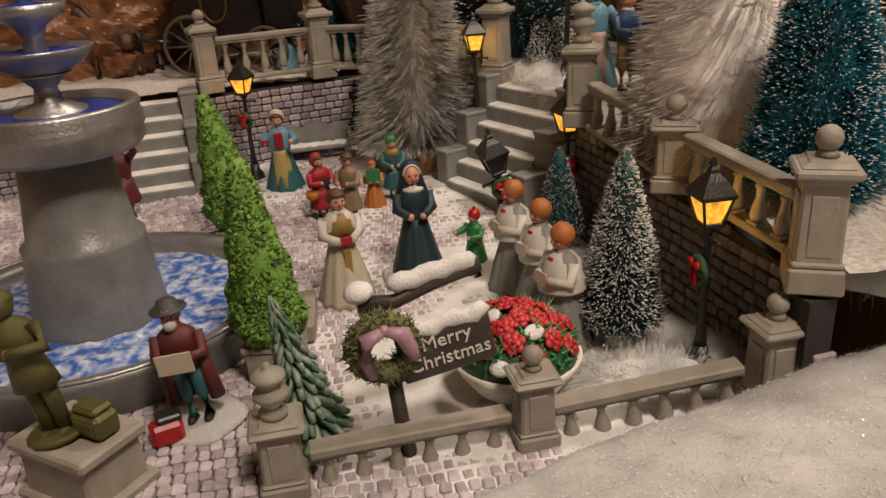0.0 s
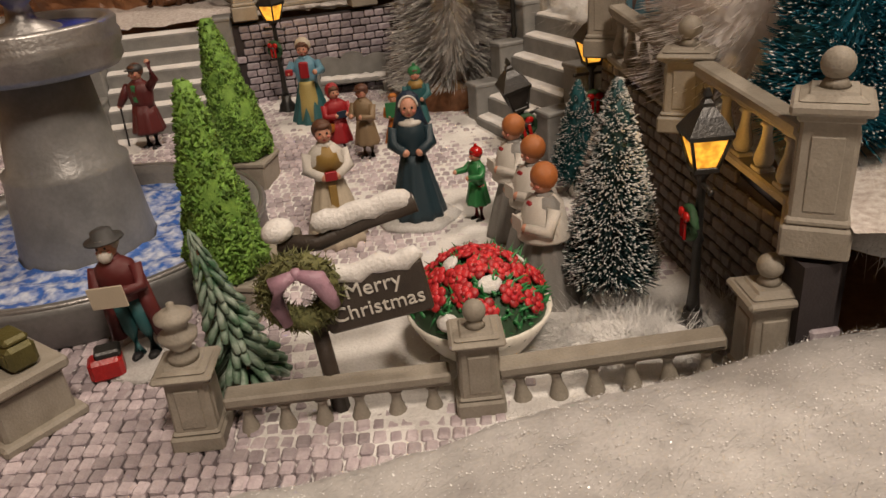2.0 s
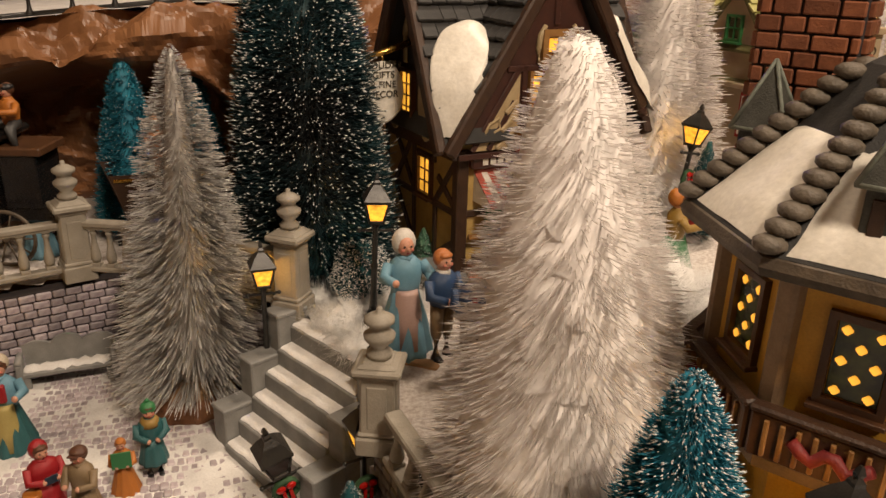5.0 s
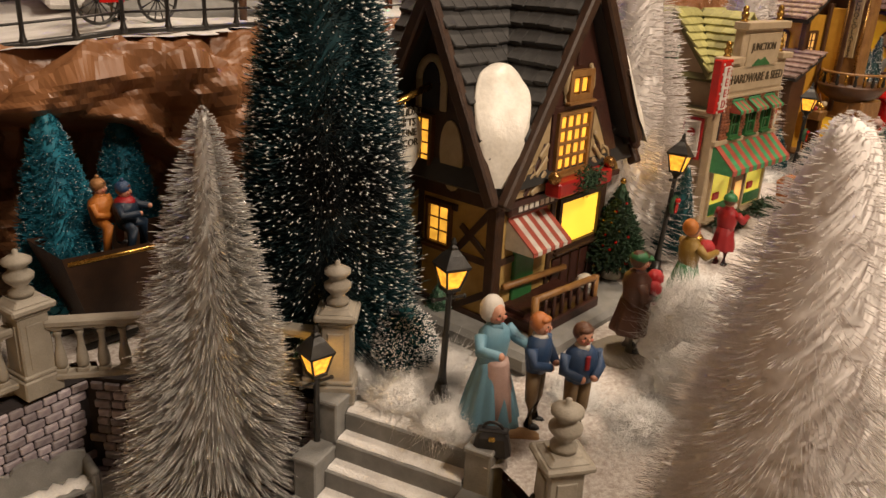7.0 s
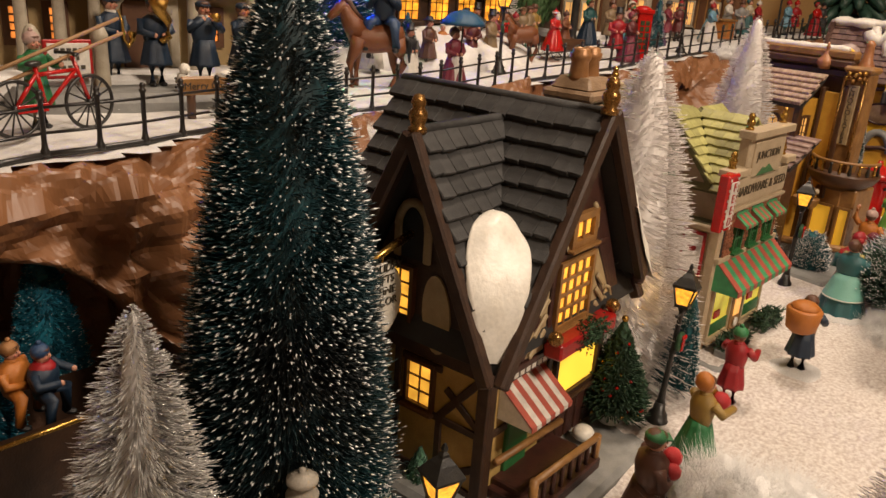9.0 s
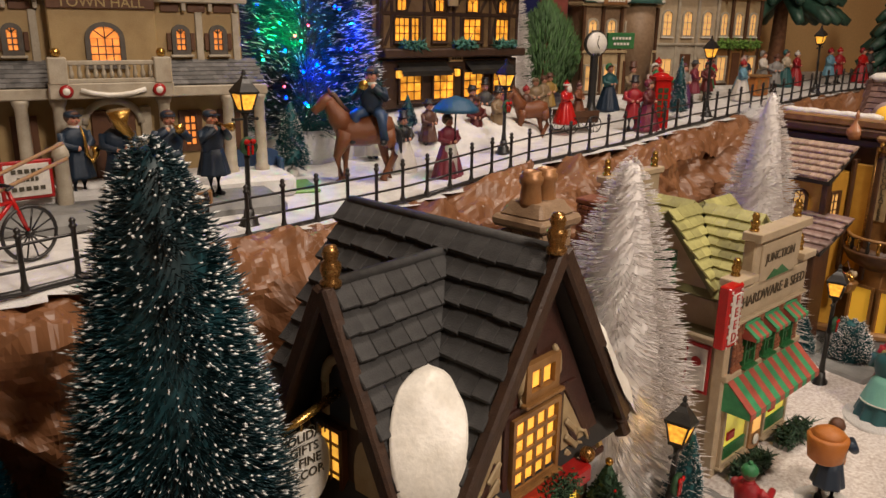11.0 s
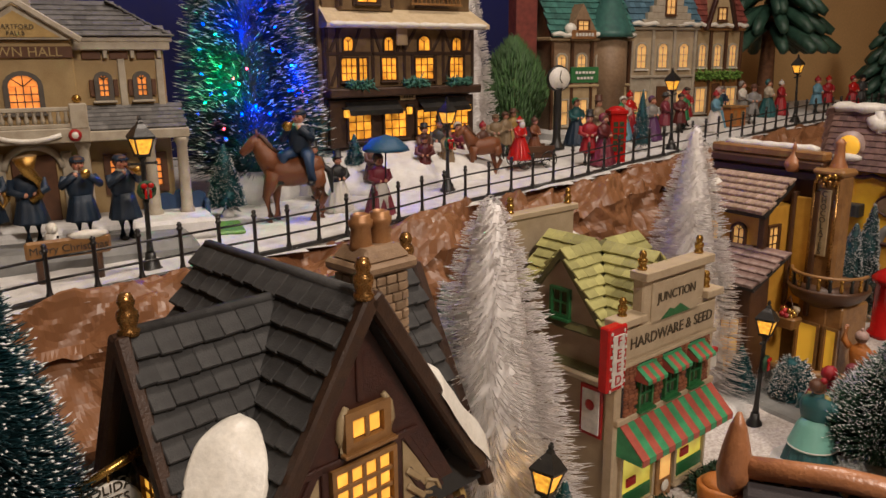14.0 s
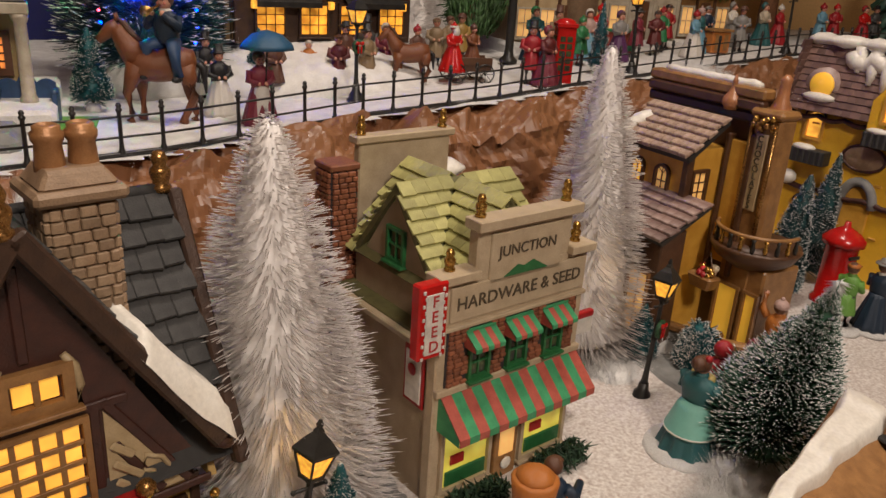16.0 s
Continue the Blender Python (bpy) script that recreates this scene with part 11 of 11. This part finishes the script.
for x, y, d, lo, up, hat, h in ((0.585, 1.400, 20, "dark_grey", "brown_coat", ("brim", "black_paint"), 0.078), (0.622, 1.425, -30, "brown_coat", "dark_grey", ("top", "black_paint"), 0.080), (0.645, 1.455, 30, "tan_coat", "maroon", ("cap", "brown_coat"), 0.072), (0.735, 1.455, -20, "denim", "tan_coat", ("cap", "tan_coat"), 0.075), (0.765, 1.475, 20, "green_cloth", "tan_coat", ("cap", "brown_coat"), 0.075), (0.795, 1.500, 0, "brown_coat", "gold_cloth", ("brim", "brown_coat"), 0.074)):
    F(x, y, z_upper(x), h, d, "townsman figurine in a brown winter coat", lo, up, "coat", hat=hat, arms="front", base=None, group="town figurines", wide=1.1)
horse(0.655, 1.352, 0.328, 0.066, 170, "light brown cart horse figurine", "horse_brown", "cart party")
t = thing("cart", "small dark wooden cart", "cart", at(0.735, 1.350, 0.333, -8))
part("bed", Solid().box((0, 0, 0.020), (0.060, 0.032, 0.010), "choc_brown", 0.001).box((0, -0.016, 0.028), (0.060, 0.002, 0.010), "choc_brown", 0.0004).box((0, 0.016, 0.028), (0.060, 0.002, 0.010), "choc_brown", 0.0004), t)
for x in (-0.018, 0.020):
    for sy in (-1, 1):
        wheel(t, (x, sy * 0.020, 0.013), 0.012, "black", spokes=8)
F(0.712, 1.345, 0.347, 0.062, 20, "seated Santa figurine in red coat with white beard", "red_gloss", "red_gloss", "robe", hat=("beanie", "red_gloss"), arms="front", base=None, extra=[("ball", (0, -0.07, 0.80), 0.085, "white_cloth", 10, (1, 0.7, 1.2)), ("lathe", [(0.24, 0.04), (0.25, 0.08), (0.23, 0.10)], "white_cloth", 16), ("lathe", [(0.098, 0.885), (0.10, 0.90), (0.09, 0.925)], "white_cloth", 14)], wide=1.25, group="cart party")
F(0.748, 1.362, 0.347, 0.060, 20, "seated figurine in brown coat behind the driver", "horse_brown", "horse_brown", "robe", hat=("beanie", "brown_coat"), arms="front", base=None, group="cart party")
# clock on a post, telephone kiosk
t = thing("street_clock", "dark street clock with a white dial and green sign", "clock", at(0.862, 1.470, 0.342, -12))
part("post", Solid().lathe([(0.014, 0), (0.014, 0.004), (0.008, 0.010), (0.0065, 0.02), (0.0065, 0.095), (0.010, 0.100)], "black", 14), t)
part("dial_case", Solid().lathe([(0.020, -0.004), (0.0215, 0), (0.020, 0.004)], "black", 24, m=Matrix.Translation((0, -0.002, 0.115)) @ rx), t)
part("dial", Solid().lathe([(0.0185, 0), (0.018, 0.0012)], "snow_paint", 24, m=Matrix.Translation((0, -0.0058, 0.115)) @ rx), t, "white dial")
for a, L in ((0.2, 0.013), (2.6, 0.009)):
    part("hand_bar", Solid().box((0, 0, L / 2), (0.0016, 0.0006, L), "letters_dark", 0.0002), t, m=Matrix.Translation((0, -0.0074, 0.115)) @ Matrix.Rotation(a, 4, "Y"))
part("side_sign", Solid().box((0.046, 0, 0.120), (0.050, 0.006, 0.026), "frame_green", 0.001), t, "green side sign")
bars(t, face(0.046, -0.0035, 0), 0, 0.124, 0.036, 0.004, "letters", 6)
bars(t, face(0.046, -0.0035, 0), 0, 0.115, 0.030, 0.004, "letters", 5)
t = thing("telephone_kiosk", "bright red telephone kiosk in the snow", "kiosk", at(0.848, 1.298, 0.338, -20))
part("body", Solid().box((0, 0, 0.036), (0.024, 0.024, 0.072), "red_gloss", 0.001), t)
for k in range(4):
    q = Matrix.Rotation(k * math.pi / 2, 4, "Z")
    for i in range(2):
        for j in range(5):
            part("pane", Solid().box((-0.0045 + i * 0.009, -0.0122, 0.022 + j * 0.009), (0.0070, 0.0006, 0.0070), "window_dark", 0.0002, q), t)
part("dome", Solid().box((0, 0, 0.075), (0.027, 0.027, 0.006), "red_gloss", 0.001).ball((0, 0, 0.077), 0.0135, "red_gloss", 14, (1, 1, 0.5)), t)
TOWN = [(0.405, 1.255, 10, "white_cloth", "black_paint", ("top", "black_paint"), "robe", 0.070, "waiter figurine in white apron and black waistcoat"), (0.478, 1.330, 20, "dark_grey", "brown_coat", ("brim", "black_paint"), "coat", 0.074, "man figurine in brown coat before the inn"), (0.560, 1.345, -20, "brown_coat", "maroon", ("cap", "brown_coat"), "coat", 0.070, "porter figurine in maroon before the inn"), (0.598, 1.352, 30, "dark_grey", "tan_coat", ("top", "black_paint"), "coat", 0.076, "man figurine in tan coat and tall hat before the inn"), (0.640, 1.400, -10, "plum", "plum", ("bonnet", "ivory"), "robe", 0.074, "woman figurine in plum gown before the inn"), (0.690, 1.415, 15, "green_cloth", "brown_coat", ("beanie", "crimson"), "coat", 0.068, "boy figurine in brown jacket and red cap"), (0.955, 1.420, 20, "crimson", "green_cloth", ("beanie", "green_cloth"), "coat", 0.072, "figurine in green jacket at the market"), (1.00, 1.47, -20, "sky_cloth", "pink_cloth", ("bonnet", "white_cloth"), "robe", 0.078, "woman figurine in pink and blue at the market"), (1.175, 1.43, 30, "white_cloth", "sky_cloth", ("beanie", "crimson"), "robe", 0.074, "figurine in white and blue by the barrow"), (1.20, 1.53, 0, "dark_grey", "crimson", ("cap", "black_paint"), "coat", 0.078, "man figurine in red coat at the market"), (1.30, 1.46, -30, "brown_coat", "grey_cloth", ("brim", "brown_coat"), "coat", 0.076, "man figurine in grey coat by the railings"), (1.43, 1.54, 10, "teal_cloth", "ivory", ("bonnet", "teal_cloth"), "robe", 0.078, "woman figurine in teal and ivory"), (1.49, 1.56, 20, "crimson", "crimson", ("beanie", "white_cloth"), "robe", 0.074, "figurine in a red cloak and white hat"), (0.820, 1.290, 20, "plum", "maroon", ("bonnet", "plum"), "robe", 0.076, "woman figurine in dark red cloak beside the kiosk"), (0.805, 1.305, -30, "dark_grey", "crimson", ("top", "black_paint"), "coat", 0.078, "man figurine in dark red coat beside the kiosk"), (0.915, 1.490, 0, "navy", "teal_cloth", ("bonnet", "green_cloth"), "robe", 0.082, "lady figurine in wide navy skirt and green bonnet"), (0.935, 1.455, 0, "dark_grey", "tan_coat", ("top", "brown_coat"), "coat", 0.082, "man figurine in tan coat and tall hat"), (1.055, 1.520, 10, "crimson", "red_gloss", ("beanie", "red_gloss"), "robe", 0.080, "Santa figurine in red beside a stall"), (1.030, 1.430, 0, "purple_cloth", "grey_cloth", ("bonnet", "purple_cloth"), "robe", 0.078, "woman figurine in a lilac skirt"), (1.085, 1.460, 40, "grey_cloth", "plum", ("brim", "dark_grey"), "coat", 0.078, "man figurine in plum coat"), (1.130, 1.470, -20, "brown_coat", "maroon", ("cap", "dark_grey"), "coat", 0.074, "man figurine carrying a tray in maroon"), (1.165, 1.500, 0, "teal_cloth", "green_cloth", ("beanie", "crimson"), "coat", 0.074, "child figurine in green coat"), (1.215, 1.465, 30, "sky_cloth", "teal_cloth", ("beanie", "pink_cloth"), "robe", 0.076, "woman figurine in pale blue skirt and pink hat"), (1.26, 1.50, 0, "dark_grey", "navy", ("cap", "grey_cloth"), "coat", 0.076, "man figurine in navy coat"), (1.335, 1.520, 20, "grey_cloth", "white_cloth", ("bonnet", "grey_cloth"), "robe", 0.078, "figurine in pale grey coat"), (1.60, 1.56, 10, "teal_cloth", "sky_cloth", ("beanie", "crimson"), "coat", 0.080, "figurine in blue coat and red hat"), (1.66, 1.58, -10, "dark_grey", "crimson", ("beanie", "red_gloss"), "coat", 0.080, "figurine in red coat"), (1.73, 1.57, 0, "crimson", "red_gloss", ("bonnet", "crimson"), "robe", 0.080, "figurine in a red cloak"), (1.80, 1.60, 0, "navy", "dark_grey", ("brim", "black_paint"), "coat", 0.080, "figurine in dark coat")]
for x, y, d, lo, up, hat, st, h, lab in TOWN:
    F(x, y, z_upper(x), h, d, lab, lo, up, st, hat=hat, arms="front", base=None, group="town figurines", wide=1.1)
for x, y, k1, k2, lab in ((1.085, 1.500, "awning_red", "awning_green", "striped red and green gift stall"), (1.245, 1.455, "orange_cloth", "choc_light", "small wooden barrow with an orange panel")):
    t = thing("stall", lab, "stall", at(x, y, z_upper(x) + 0.001, 5), "stalls")
    part("counter", Solid().box((0, 0, 0.018), (0.042, 0.026, 0.034), k1, 0.0015), t)
    part("counter_top", Solid().box((0, 0, 0.037), (0.048, 0.032, 0.004), k2, 0.001), t)
    for sx in (-1, 1):
        part("panel", Solid().box((sx * 0.010, -0.0135, 0.018), (0.010, 0.001, 0.026), k2, 0.0004), t)

# cliff debris: a sawn log pile near the terrace's left end
reg("hat_black", (0.015, 0.015, 0.016), 0.5, scale=150)
single("snowball", Solid().ball((0, 0, 0.006), 0.0085, "snow_paint", 14, (1, 1, 0.75)), "white round snowball on the shop's slab", "snowball", at(0.284, 0.762, 0.121))
single("top_hat", Solid().lathe([(0.0125, 0), (0.0125, 0.0015), (0.0085, 0.0025), (0.0092, 0.018), (0.0088, 0.019)], "hat_black", 18), "small black top hat on the thatched roof", "hat", at(0.690, 0.690, 0.115, 26) @ at(-0.008, -0.034, 0.117, 0, 14, 10))

# ---------------------------------------------------------------- bricks and cobbles, laid last
R = rng(71)
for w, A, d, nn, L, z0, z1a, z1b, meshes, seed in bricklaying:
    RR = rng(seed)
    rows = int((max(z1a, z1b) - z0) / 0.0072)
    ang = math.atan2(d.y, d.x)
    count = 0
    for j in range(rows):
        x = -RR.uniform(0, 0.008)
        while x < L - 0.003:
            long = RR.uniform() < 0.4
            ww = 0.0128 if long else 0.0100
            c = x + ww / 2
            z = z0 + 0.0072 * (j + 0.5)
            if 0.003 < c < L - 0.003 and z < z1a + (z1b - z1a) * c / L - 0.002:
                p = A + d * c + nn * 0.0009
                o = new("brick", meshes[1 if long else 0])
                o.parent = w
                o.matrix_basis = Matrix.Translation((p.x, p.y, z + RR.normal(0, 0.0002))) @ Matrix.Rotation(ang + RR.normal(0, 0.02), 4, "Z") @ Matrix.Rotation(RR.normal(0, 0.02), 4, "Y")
                count += 1
            x += ww

floor = bpy.data.objects["plaza_floor"]
shapes = [Solid().box((0, 0, 0), (0.0058 * k, 0.0072 * q, 0.0062), "cobble", 0.0010).mesh("cobble") for k, q in ((1, 1), (1.15, 0.95), (0.9, 1.05))]
joined = Solid()
laid = 0
near = lambda x, y: -0.20 < x < -0.075 and 0.16 < y < 0.335
for j in range(112):
    for i in range(130):
        u, v = (i - 88) * 0.0066 + (0.0033 if j % 2 else 0), j * 0.0079
        x, y = u * 0.97 - v * 0.0 - 0.02 + 0.05 * math.sin(v * 3), v - 0.02 + 0.12 * u
        if not inside(x, y, PLAZA) or x < -0.6 or y > 0.83 or (x + 0.240) ** 2 + (y - 0.447) ** 2 < 0.0125 or y < edge_y(x) - 0.03:
            continue
        z = z_plaza(x, y) - 0.0014 + R.normal(0, 0.0003)
        m = Matrix.Translation((x + R.normal(0, 0.0003), y + R.normal(0, 0.0003), z)) @ Euler((R.normal(0, 0.03), R.normal(0, 0.03), 0.12 + R.normal(0, 0.06))).to_matrix().to_4x4()
        if near(x, y) and laid < 300:
            o = new("cobble", shapes[laid % 3])
            o.parent, o.matrix_basis = floor, m
            laid += 1
        else:
            joined.box((0, 0, 0), (0.0058 * R.uniform(0.9, 1.1), 0.0072 * R.uniform(0.92, 1.06), 0.0062), "cobble_joined", 0.0010, m)
o = new("cobblestones", joined.mesh("cobblestones"))
o.parent = floor
tagged(o, kind="stuff")
